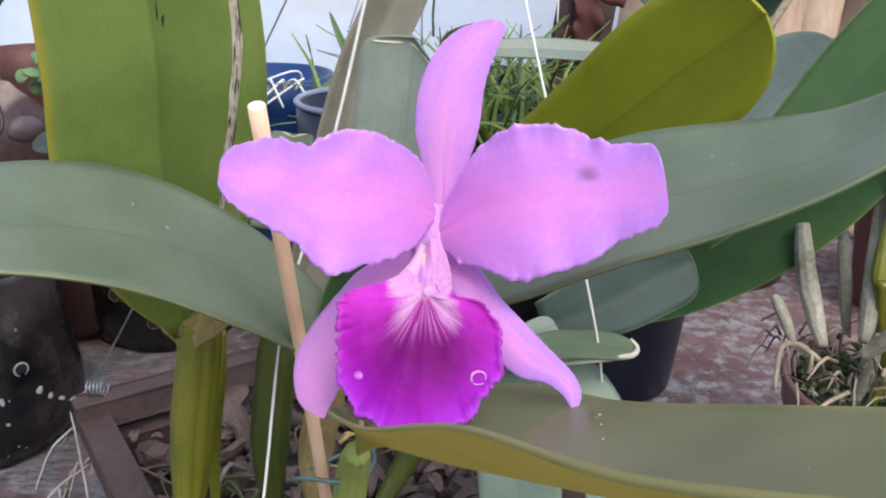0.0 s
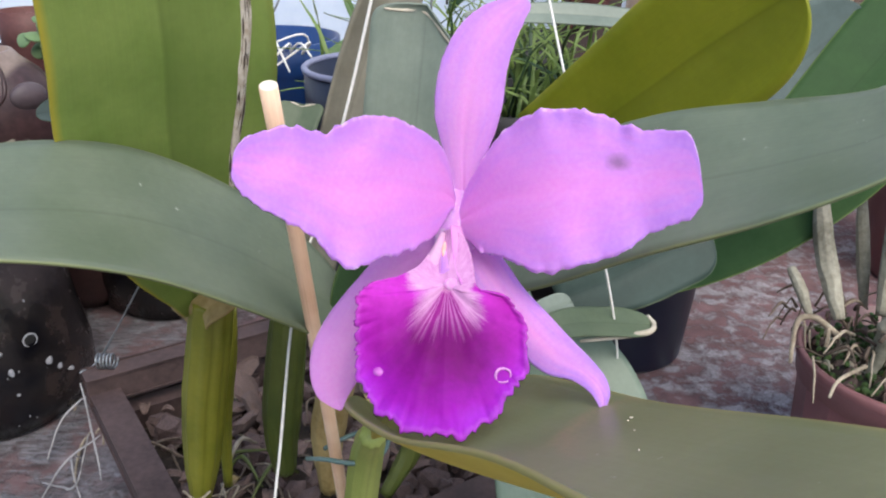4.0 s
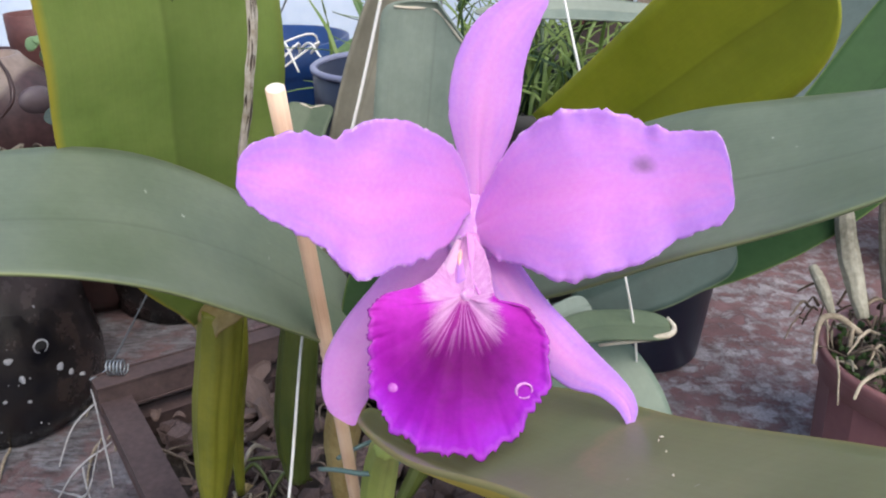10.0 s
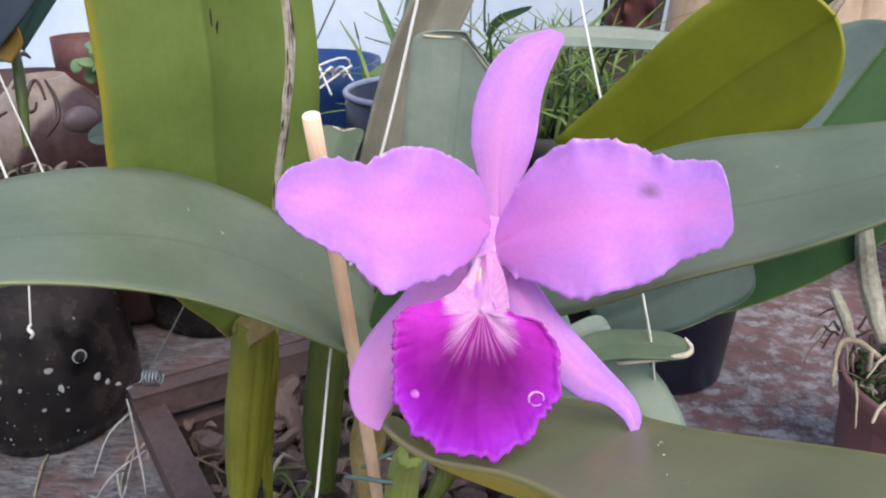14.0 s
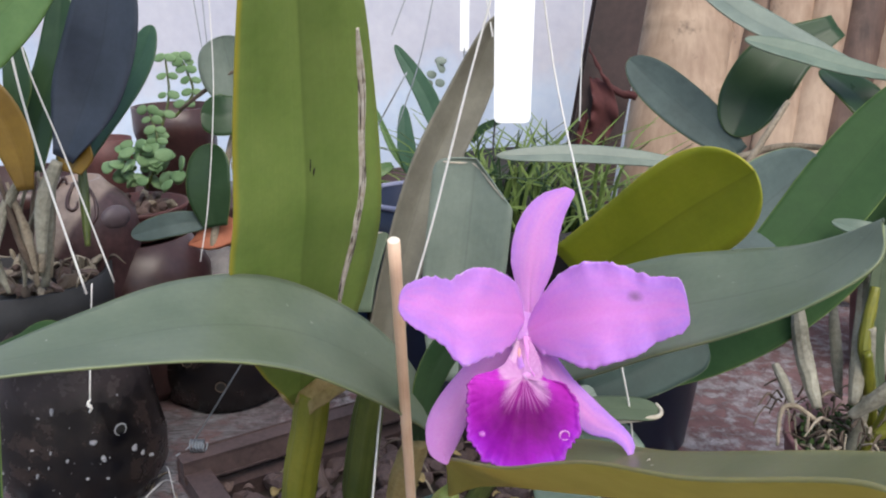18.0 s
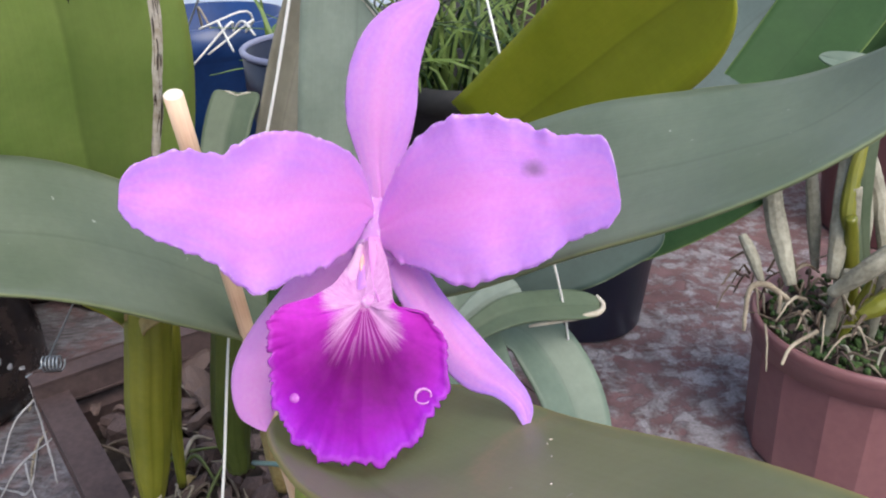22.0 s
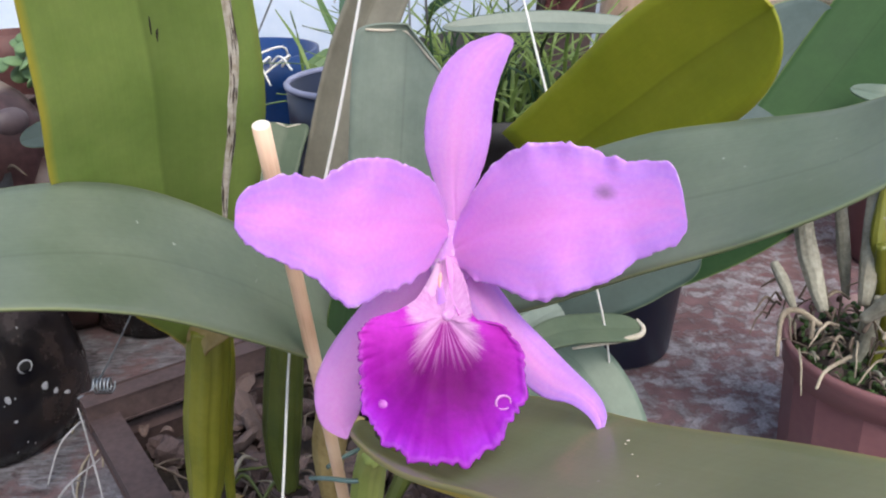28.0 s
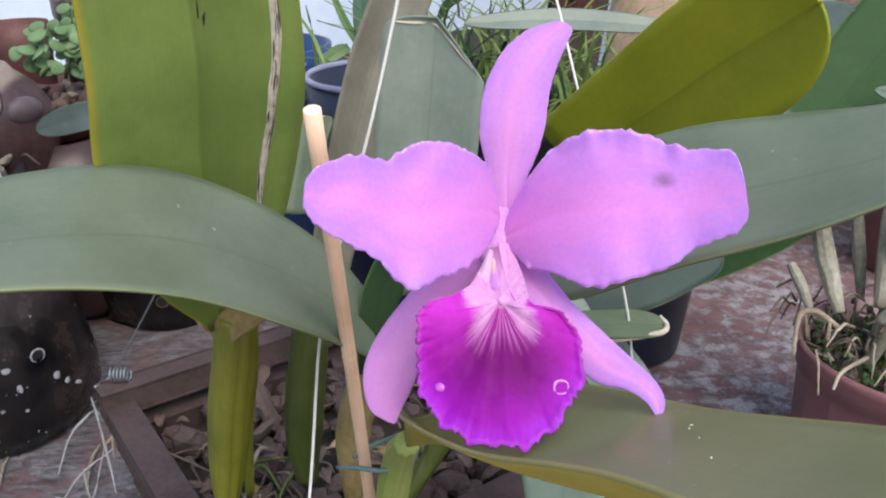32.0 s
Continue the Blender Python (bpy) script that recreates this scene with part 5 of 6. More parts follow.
for p, r in (((-0.4888, 0.7137, 0.1471), 4.2), ((-0.4504, 0.727, 0.1057), 4.6), ((-0.4235, 0.7517, 0.1508), 1.8), ((-0.4192, 0.7581, 0.0827), 4.4), ((-0.4146, 0.7664, 0.0719), 3.8), ((-0.4101, 0.7774, 0.0616), 4.6),
             ((-0.4439, 0.7313, 0.0835), 4.2), ((-0.5139, 0.714, 0.1031), 2.2), ((-0.5196, 0.715, 0.0809), 1.8), ((-0.4934, 0.7132, 0.1), 2.4), ((-0.4972, 0.713, 0.0821), 1.8), ((-0.5104, 0.7136, 0.0723), 3.0),
             ((-0.4769, 0.7159, 0.0891), 2.0), ((-0.4601, 0.7218, 0.0635), 2.2), ((-0.4424, 0.7325, 0.0569), 2.2), ((-0.5629, 0.7368, 0.0617), 4.0)):
    at, out = on_pot(BAG, BAG_FORM, p, 0.001)
    strew("speck", pale[int(r * 10) % 3], at, 0.001 * r, bag, out.to_track_quat("Z", "Y").to_euler())
for k in range(40):
    a, z = rng.uniform(3.5, 6.0), rng.uniform(0.01, 0.15)
    at, out = on_pot(BAG, BAG_FORM, BAG + Vector((math.cos(a), math.sin(a), z)), 0.001)
    strew("speck", pale[k % 3], at, rng.choice([0.0006, 0.0009, 0.0012]), bag, out.to_track_quat("Z", "Y").to_euler())


def ring(name, at, r, thick, toward, mat, parent, label=""):
    d = Vector(toward).normalized()
    a = d.cross(Vector((0, 0, 1))).normalized()
    b = d.cross(a)
    pts = [Vector(at) + (a * math.cos(w) + b * math.sin(w)) * r for w in [2 * math.pi * k / 16 for k in range(17)]]
    return rod(name, pts, [thick, thick], mat, parent, label, 6, 40)


def drain_hole(axis, form, p, r, rim, parent):
    """A small round hole: a black disc for its unlit inside, a raised lip."""
    at, out = on_pot(axis, form, p, 0.0015)
    ring("eyelet", at, r, 0.0009, out, rim, parent, "round drain hole")
    # black disc set on the side, painted in for the shade inside the hole
    bm = bmesh.new()
    bmesh.ops.create_uvsphere(bm, u_segments=14, v_segments=8, radius=r * 0.95)
    turn = out.to_track_quat("Z", "Y")
    for v in bm.verts:
        v.co = at + turn @ Vector((v.co.x, v.co.y, v.co.z * 0.12))
    part("hollow", bm, m_hole_dark, parent)


drain_hole(BAG, BAG_FORM, (-0.4266, 0.7476, 0.1108), 0.0068, m_speck, bag)
rod("string", [(-0.4034, 0.6742, 0.3149), (-0.4113, 0.6679, 0.2446), (-0.4139, 0.6567, 0.1918)], [0.0008, 0.0008], m_string, bag, "white string ending in a knot", 6)
rod("knot", [(-0.4133, 0.6578, 0.1951), (-0.4148, 0.6543, 0.1910), (-0.4122, 0.6550, 0.1862), (-0.4155, 0.6554, 0.1810)], [0.0012, 0.002, 0.0012], m_string, bag, "", 6, 12, 0.001)
leaf([(-0.5768, 0.7281, 0.1967), (-0.5101, 0.7067, 0.2245), (-0.4695, 0.6931, 0.2452), (-0.4305, 0.6680, 0.2293)], 0.05, (0, -0.6, 0.8), (0, -0.6, 0.8), GREEN_MID, bag, "leaf", "broad fresh green leaf", base=0.7)
leaf([(-0.4967, 0.7709, 0.2279), (-0.4507, 0.7396, 0.2251), (-0.4181, 0.7289, 0.2221)], 0.028, (0, -0.6, 0.8), (0, -0.6, 0.8), GREEN_GREY, bag, "leaf", "small blue-green leaf", base=0.4, tip=2)

rack_plant = thing("strap_leaved_plant", (-0.43, 0.455, 0.0), "strap-leaved green plant beside the cut bottle pot", "plant", "orchids")
rod("stem", [(-0.43, 0.455, 0.0), (-0.41, 0.450, 0.10), (-0.4012, 0.4410, 0.205)], [0.004, 0.0045, 0.005], m_bulb_green, rack_plant, seg=10)
leaf([(-0.4010, 0.4408, 0.2000), (-0.4030, 0.4607, 0.2953), (-0.4090, 0.4747, 0.3462), (-0.4220, 0.4850, 0.3900)], 0.028, TOWARD, TOWARD, GREEN_MID, rack_plant, "leaf", "fresh green strap leaf", base=0.8, fat=0.4)

HOLED = Vector((-0.394, 1.09, 0.0))
HOLED_FORM = [(0.080, 0.0), (0.098, 0.006), (0.107, 0.05), (0.110, 0.12), (0.108, 0.20)]
holed = thing("holed_pot", HOLED, "squat dark pot with round side holes", "flowerpot")
lathe("body", HOLED, HOLED_FORM + [(0.102, 0.20), (0.101, 0.14), (0.02, 0.13)], m_grimy, holed, dent=0.006, seg=64)
for p in ((-0.3804, 0.9818, 0.1451), (-0.3258, 1.005, 0.0883), (-0.3772, 0.9823, 0.0491), (-0.4237, 0.9851, 0.088)):
    drain_hole(HOLED, HOLED_FORM, p, 0.0075, m_bark, holed)

JAR = Vector(((-0.5133, 1.0885, 0.2498)[0], (-0.5133, 1.0885, 0.2498)[1], 0.0))
JAR_FORM = [(0.06, 0.0), (0.09, 0.03), (0.105, 0.12), (0.100, 0.20), (0.075, 0.25)]
jar = thing("clay_pot", JAR, "round dark brown clay pot with small side holes", "flowerpot")
lathe("body", JAR, JAR_FORM + [(0.070, 0.25), (0.065, 0.23), (0.02, 0.22)], m_clay, jar, dent=0.004)
for p in ((-0.4573, 0.9722, 0.2744), (-0.4418, 0.9738, 0.2788)):
    drain_hole(JAR, JAR_FORM, p, 0.006, m_stone, jar)

GOURD = Vector((-0.562, 1.024, 0.0))
GOURD_FORM = [(0.045, 0.0), (0.056, 0.008), (0.062, 0.10), (0.066, 0.226), (0.072, 0.251), (0.073, 0.276), (0.069, 0.304), (0.057, 0.324), (0.038, 0.340), (0.030, 0.350)]
gourd = thing("painted_pot", GOURD, "round tan glazed pot with a painted spiral and a brown side", "flowerpot")
lathe("body", GOURD, GOURD_FORM + [(0.026, GOURD_FORM[-1][1]), (0.022, GOURD_FORM[-1][1] - 0.02), (0.005, GOURD_FORM[-1][1] - 0.022)], m_glaze, gourd, dent=0.002, seg=64)


def brushed(points, r, label):
    """A painted stroke lying on the glazed pot."""
    rod("brush_stroke", [on_pot(GOURD, GOURD_FORM, p, 0.0004)[0] for p in points], [0.6 * r, 1.25 * r, 0.6 * r], m_clay, gourd, label, 8, 48)


SPIRAL = Vector((-0.5455, 0.9584, 0.3299))
brushed([SPIRAL + Vector((math.cos(w) * 0.0032 * (8 - w) * 0.8, 0, math.sin(w) * 0.0032 * (8 - w))) for w in [0.4 * k for k in range(16)]], 0.0025, "dark painted spiral")
brushed([(-0.5211, 0.9702, 0.3503), (-0.5163, 0.9742, 0.3304), (-0.5209, 0.9704, 0.3080), (-0.5338, 0.9626, 0.2904)], 0.0024, "dark painted arc")
brushed([(-0.5803, 0.9587, 0.3754), (-0.5593, 0.9564, 0.3829), (-0.5427, 0.9592, 0.3772)], 0.0024, "dark painted arc")
brushed([(-0.5967, 0.9656, 0.3404), (-0.5793, 0.9584, 0.3567), (-0.5669, 0.9564, 0.3479)], 0.0024, "dark painted arc")
brushed([(-0.6252, 0.9908, 0.3124), (-0.6042, 0.9707, 0.3086), (-0.5817, 0.9591, 0.3186)], 0.0024, "dark painted arc")
bm = bmesh.new()
bmesh.ops.create_uvsphere(bm, u_segments=24, v_segments=14, radius=1)
knob, out = on_pot(GOURD, GOURD_FORM, (-0.5011, 0.9905, 0.3019), -0.004)
turn = out.to_track_quat("Z", "Y")
for v in bm.verts:
    v.co = knob + turn @ Vector((0.024 * v.co.x, 0.017 * v.co.y, 0.012 * v.co.z))
part("boss", bm, m_mauve, gourd, "smooth mauve boss")

coil_on_floor = thing("wire_coil", (-0.5663, 0.7266, 0.0000), "small coil of galvanised wire lying on the floor", "wire")
rod("strand", [Vector((-0.5663, 0.7266, 0.0000)) + Vector((0.0125 * (1 - w / 34) * math.cos(w), -0.0004 * w, 0.0135 + 0.0125 * (1 - w / 34) * math.sin(w))) for w in [k * 0.6 for k in range(40)]], [0.0011, 0.0011], m_wire, coil_on_floor, seg=6, n=120)
fallen = thing("fallen_roots", (-0.3994, 0.7833, 0.0000), "pale dry roots lying beside the basket", "roots", kind="stuff")
for a, d, e in (((-0.4375, 0.8948, 0.0000), (-0.4237, 0.8326, 0.0000), (-0.4157, 0.7834, 0.0000)), ((-0.4111, 0.8326, 0.0000), (-0.4197, 0.8110, 0.0000), (-0.4395, 0.7903, 0.0000)), ((-0.3933, 0.7969, 0.0000), (-0.3731, 0.7569, 0.0000), (-0.3605, 0.7222, 0.0000)),
                ((-0.3599, 0.7698, 0.0000), (-0.3705, 0.7595, 0.0000), (-0.3764, 0.7418, 0.0000)), ((-0.3827, 0.7443, 0.0000), (-0.3783, 0.7081, 0.0000), (-0.3666, 0.6636, 0.0000)), ((-0.4720, 0.7299, 0.0000), (-0.4630, 0.6969, 0.0000), (-0.4507, 0.6585, 0.0000))):
    rod("root", [Vector(a) + Vector((0, 0, 0.002)), Vector(d) + Vector((0, 0, 0.006)), Vector(e) + Vector((0, 0, 0.002))], [0.0012, 0.0019, 0.0009], m_root, fallen, seg=6, n=14, bumps=0.0008, seed=int(a[0] * 999))

for k, pts in enumerate(([(-0.4060, 0.6950, 0.004), (-0.4000, 0.7250, 0.030), (-0.3780, 0.7350, 0.050), (-0.3400, 0.6700, 0.090)],
                         [(-0.3520, 0.6850, 0.100), (-0.3348, 0.6556, 0.060), (-0.3225, 0.6309, 0.030)], [(-0.3850, 0.6350, 0.004), (-0.3600, 0.6431, 0.040), (-0.3280, 0.6556, 0.062)],
                         [(-0.3400, 0.6218, 0.004), (-0.3634, 0.6613, 0.030), (-0.3700, 0.6950, 0.006)], [(-0.3950, 0.6600, 0.004), (-0.3650, 0.6350, 0.020), (-0.3300, 0.6000, 0.050), (-0.3120, 0.6050, 0.100)])):
    rod("root", pts, [0.0007, 0.0013, 0.0006], m_bleached, fallen, seg=6, n=18, bumps=0.0008, seed=k)

rear = thing("dark_leaved_orchid", (-0.50, 0.95, 0.2), "orchid with stiff dark bluish leaves and dry roots", "plant", "orchids")
leaf([(-0.4437, 0.7356, 0.4311), (-0.4185, 0.7411, 0.4864), (-0.3897, 0.7400, 0.5546), (-0.3703, 0.7437, 0.6415)], 0.078, TOWARD, TOWARD, GREEN_BLUE, rear, "leaf", "stiff bluish dark leaf", base=0.3, fat=0.5, fold=0.15)
leaf([(-0.4401, 0.7746, 0.4217), (-0.4089, 0.7903, 0.4755), (-0.3808, 0.8042, 0.5233), (-0.3652, 0.8153, 0.5622)], 0.040, (-0.3, -0.9, 0.2), (-0.3, -0.9, 0.2), GREEN_JADE, rear, "leaf", "narrow green leaf", base=0.4, fat=0.55, tip=2)
leaf([(-0.4824, 0.7259, 0.3998), (-0.4892, 0.7285, 0.4472), (-0.5044, 0.7290, 0.4880), (-0.5335, 0.7289, 0.5280)], 0.042, TOWARD, TOWARD, GREEN_AGED, rear, "leaf", "old yellowing leaf", base=0.4)
leaf([(-0.4978, 0.7798, 0.4084), (-0.4915, 0.7967, 0.4690), (-0.4726, 0.8139, 0.5295), (-0.4662, 0.8342, 0.6023)], 0.045, TOWARD, TOWARD, GREEN_DARK, rear, "leaf", "dark green leaf", base=0.4)
leaf([(-0.3619, 0.6046, 0.6256), (-0.3998, 0.5936, 0.5893), (-0.4330, 0.5827, 0.5530), (-0.4615, 0.5707, 0.5121)], 0.060, (0.3, -0.8, 0.4), (0.3, -0.8, 0.4), GREEN_FRESH, rear, "leaf", "light green leaf", base=0.5)
leaf([(-0.4984, 0.7663, 0.4723), (-0.5002, 0.7760, 0.5076), (-0.5038, 0.7873, 0.5487)], 0.030, TOWARD, TOWARD, GREEN_DARK, rear, "leaf", "short dark leaf", base=0.4)
leaf([(-0.4845, 0.8197, 0.4013), (-0.4877, 0.8459, 0.4962), (-0.4909, 0.8650, 0.5659), (-0.4922, 0.8860, 0.6418)], 0.030, TOWARD, TOWARD, GREEN_PALE, rear, "leaf", "pale green leaf", base=0.5)
leaf([(-0.4370, 0.7367, 0.4158), (-0.4315, 0.7399, 0.4381), (-0.4238, 0.7404, 0.4541)], 0.040, TOWARD, TOWARD, GREEN_AGED, rear, "sheath", "brown dry leaf base", base=0.5, tip=2)
leaf([(-0.5491, 0.7389, 0.3025), (-0.5478, 0.7638, 0.3925), (-0.5459, 0.7771, 0.4405)], 0.02, TOWARD, TOWARD, GREEN_DARK, rear, "leaf", base=0.5)
pseudobulb([(-0.5320, 0.7218, 0.3141), (-0.5198, 0.7366, 0.3668), (-0.4964, 0.7371, 0.4037)], 0.006, rear, m_oldbulb, label="shrivelled grey stem")
pseudobulb([(-0.4772, 0.7279, 0.3313), (-0.4693, 0.7329, 0.3861), (-0.4497, 0.7346, 0.4282)], 0.008, rear, m_oldbulb, label="stem with a papery sheath")
pseudobulb([(-0.4370, 0.7498, 0.3317), (-0.4401, 0.7647, 0.3857), (-0.4432, 0.7745, 0.4217)], 0.005, rear, m_bulb_green)
chips = grain("bark_chip", 3, 60, m_litter, 0.4) + grain("bark_chip", 2, 70, m_bark, 0.5) + grain("bark_chip", 1, 80, m_root, 0.4)
for k in range(13):
    x = rng.uniform(-0.56, -0.485)
    p = Vector((x, 0.755 + rng.uniform(-0.02, 0.03), 0.285 + rng.uniform(-0.01, 0.02)))
    d = Vector((rng.uniform(-0.02, 0.03), rng.uniform(-0.01, 0.02), rng.uniform(0.06, 0.125)))
    rod("dry_stem", [p, p + d * 0.5 + Vector((rng.uniform(-0.008, 0.008), 0, 0)), p + d], [rng.uniform(0.002, 0.005), rng.uniform(0.002, 0.006), 0.0015], (m_root, m_oldbulb, m_bark, m_oldbulb)[k % 4], rear, seg=7, n=10, bumps=0.0015, seed=k)
rearpot = thing("rough_black_pot", (-0.53, 0.97, 0.0), "rough black pot heaped with dry roots", "flowerpot")
lathe("body", (-0.60, 0.92, 0.0), [(0.075, 0.0), (0.09, 0.01), (0.102, 0.2), (0.105, 0.245), (0.098, 0.245), (0.09, 0.22), (0.01, 0.235)], m_black, rearpot, dent=0.006)
for k in range(40):
    a, r = rng.random() * 6.28, 0.10 * rng.random() ** 0.5
    p = Vector((-0.60 + r * math.cos(a), 0.92 + r * math.sin(a), 0.235))
    d = Vector((rng.uniform(-1, 1), rng.uniform(-1, 1), rng.uniform(0, 0.8))) * 0.04
    rod("root", [p, p + d * 0.5 + Vector((0, 0, 0.015)), p + d], [0.0016, 0.0018, 0.0008], m_root if k % 3 == 0 else m_bark, rearpot, seg=6, n=8, bumps=0.001, seed=k)

for k in range(70):
    a, r = rng.random() * 6.28, 0.094 * rng.random() ** 0.5
    strew("bark_chip", chips[k % 6], (-0.60 + r * math.cos(a), 0.92 + r * math.sin(a), 0.240 + 0.012 * rng.random()), rng.uniform(0.006, 0.014), rearpot, [rng.random() * 6 for _ in range(3)])

hanger("hanging_wire", [(-0.4560, 0.7041, 0.6186), (-0.4550, 0.6839, 0.5455), (-0.4387, 0.6768, 0.4432), (-0.4041, 0.6612, 0.3083)], 0.0012, m_string, "white hanger wire of a pot")
hanger("hanging_wire", [(-0.4479, 0.7042, 0.6186), (-0.4441, 0.6842, 0.5455), (-0.4210, 0.6887, 0.4469), (-0.3847, 0.6838, 0.3132)], 0.0009, m_string, "white hanger wire of a pot")
hanger("hanging_wire", [(-0.3288, 0.9179, 0.6298), (-0.3221, 0.8803, 0.4927), (-0.3290, 0.8441, 0.3623), (-0.3392, 0.8240, 0.2906)], 0.0007, m_string, "thin grey hanger wire")
hanger("hanging_wire", [(-0.3709, 0.9802, 0.6337), (-0.3474, 0.9445, 0.5021), (-0.3424, 0.9396, 0.4841)], 0.0008, m_wire, "thin grey hanger wire")
hanger("hanging_wire", [(-0.3566, 0.9806, 0.6336), (-0.3431, 0.9446, 0.5021), (-0.3409, 0.9397, 0.4841)], 0.0008, m_wire, "thin grey hanger wire")

# succulent in its saucer
saucer = thing("terracotta_bowl", (-0.47, 1.30, 0.0), "shallow terracotta bowl on a dark pot", "bowl")
lathe("bowl", (-0.5406, 1.1422, 0.2589), [(0.04, -0.03), (0.07, -0.02), (0.085, 0.02), (0.088, 0.026), (0.080, 0.026), (0.07, 0.01), (0.01, 0.008)], m_redclay, saucer)
lathe("stand", (-0.50, 1.46, 0.0), [(0.07, 0.0), (0.09, 0.01), (0.10, 0.20), (0.09, 0.235), (0.02, 0.24)], m_clay, saucer)
succ = thing("succulent", (-0.5361, 1.1506, 0.2890), "small succulent with round light green leaves", "plant")


def round_leaf(at, r, tilt, mat, parent, label=""):
    """A fleshy oval leaf."""
    bm = bmesh.new()
    bmesh.ops.create_uvsphere(bm, u_segments=12, v_segments=8, radius=1)
    m = Euler(tilt).to_matrix()
    for v in bm.verts:
        v.co = Vector(at) + m @ Vector((v.co.x * r, v.co.y * r * 0.72, v.co.z * r * 0.22 + 0.12 * r * v.co.x * v.co.x))
    return part("leaf", bm, mat, parent, label)


for stem in ([(-0.5183, 1.1558, 0.3061), (-0.4985, 1.1776, 0.3834), (-0.4824, 1.1947, 0.4436), (-0.4868, 1.2100, 0.4996)], [(-0.4735, 1.1866, 0.4134), (-0.4449, 1.1967, 0.4476), (-0.4538, 1.2060, 0.4821), (-0.4627, 1.2113, 0.5020)],
             [(-0.5067, 1.1387, 0.3185), (-0.4934, 1.1554, 0.3778), (-0.5066, 1.1680, 0.4245)]):
    rod("stem", stem, [0.0026, 0.0016], m_bulb_green, succ, seg=7)
    c = spline(stem, 6)
    for k, p in enumerate(c[1:]):
        for s in (-1, 1):
            round_leaf((p[0] + s * 0.0085, p[1] - 0.004 * rng.random(), p[2] + 0.003), rng.uniform(0.0075, 0.0105), (rng.uniform(0.9, 1.4), s * 0.3, rng.uniform(-0.3, 0.3)), GREEN_SUCC, succ)
bowl_rng = random.Random(9)
for k in range(46):
    a, r = bowl_rng.random() * 6.28, bowl_rng.random() ** 0.5
    round_leaf(Vector((-0.512, 1.140, 0.345)) + Vector((0.058 * r * math.cos(a), 0.028 * bowl_rng.uniform(-1, 1), 0.040 * r * math.sin(a))), bowl_rng.uniform(0.010, 0.0165), (bowl_rng.uniform(0.5, 1.3), bowl_rng.uniform(-0.5, 0.5), bowl_rng.uniform(-1.5, 1.5)), GREEN_SUCC, succ)
for k in range(44):
    a, r = bowl_rng.random() * 6.28, 0.066 * bowl_rng.random() ** 0.5
    strew("bark_chip", chips[k % 6], Vector((-0.5406, 1.1422, 0.276)) + Vector((r * math.cos(a), r * math.sin(a), 0.012 * bowl_rng.random())), bowl_rng.uniform(0.006, 0.014), saucer, [bowl_rng.random() * 6 for _ in range(3)])
moth = thing("moth_orchid", (-0.3397, 0.8758, 0.2904), "orchid with round fleshy dark leaves", "plant", "orchids")
for a, w, mt in ([[(-0.3065, 0.9340, 0.4604), (-0.3147, 0.9350, 0.5025), (-0.3226, 0.9363, 0.5453)], 0.075, GREEN_GREY], [[(-0.2934, 0.9242, 0.4613), (-0.3192, 0.9107, 0.4523), (-0.3487, 0.9109, 0.4559)], 0.052, GREEN_DARK],
                 [[(-0.3348, 0.8835, 0.3177), (-0.3404, 0.8868, 0.3677), (-0.3368, 0.9009, 0.4185)], 0.055, GREEN_DARK], [[(-0.3425, 0.8949, 0.3223), (-0.3826, 0.8736, 0.3239), (-0.4317, 0.8590, 0.3132)], 0.03, GREEN_SLATE]):
    leaf(a, w, TOWARD, TOWARD, mt, moth, "leaf", base=0.55, fat=0.5, tip=3)
rod("twig", [(-0.3882, 0.9507, 0.4533), (-0.3424, 0.9396, 0.4841), (-0.3005, 0.9373, 0.5093)], [0.002, 0.003, 0.002], m_bark, moth, "thin grey stem", 7)
rod("stem", [(-0.3426, 0.8854, 0.2878), (-0.3245, 0.9125, 0.3844), (-0.3065, 0.9340, 0.4604)], [0.005, 0.004], m_root, moth)
shard = thing("clay_shard", (-0.3497, 0.8871, 0.2947), "broken orange terracotta shard", "shard")
leaf([(-0.3712, 0.8862, 0.2935), (-0.3461, 0.8891, 0.3016), (-0.3128, 0.9034, 0.3128)], 0.035, TOWARD, TOWARD, m_terra, shard, "piece", base=0.1, fat=0.7, tip=6, thick=0.006)

# more pots crowding the back
def bucket_row():
    for x, y, r, h, mt, lab in ((-0.630, 1.285, 0.044, 0.365, m_redclay, "small red clay pot behind the painted pot"), (-0.545, 1.405, 0.075, 0.405, m_clay, "tall brown clay pot behind the succulent"),
                                (-0.86, 1.42, 0.15, 0.27, m_clay, "large dark clay pot in the back row"), (-1.12, 1.30, 0.14, 0.27, m_black, "black plastic pot in the back row"),
                                (-0.66, 1.58, 0.12, 0.22, m_clay, "dark clay pot in the back row"), 
                                (0.10, 1.48, 0.14, 0.29, m_black, "black plastic pot in the back row"), (0.46, 1.30, 0.13, 0.27, m_clay, "dark clay pot in the back row"),
                                (0.72, 1.15, 0.13, 0.26, m_brownpot, "brown plastic pot in the back row")):
        bucket("back_row_pot", (x, y, 0.0), r, h, mt, lab)


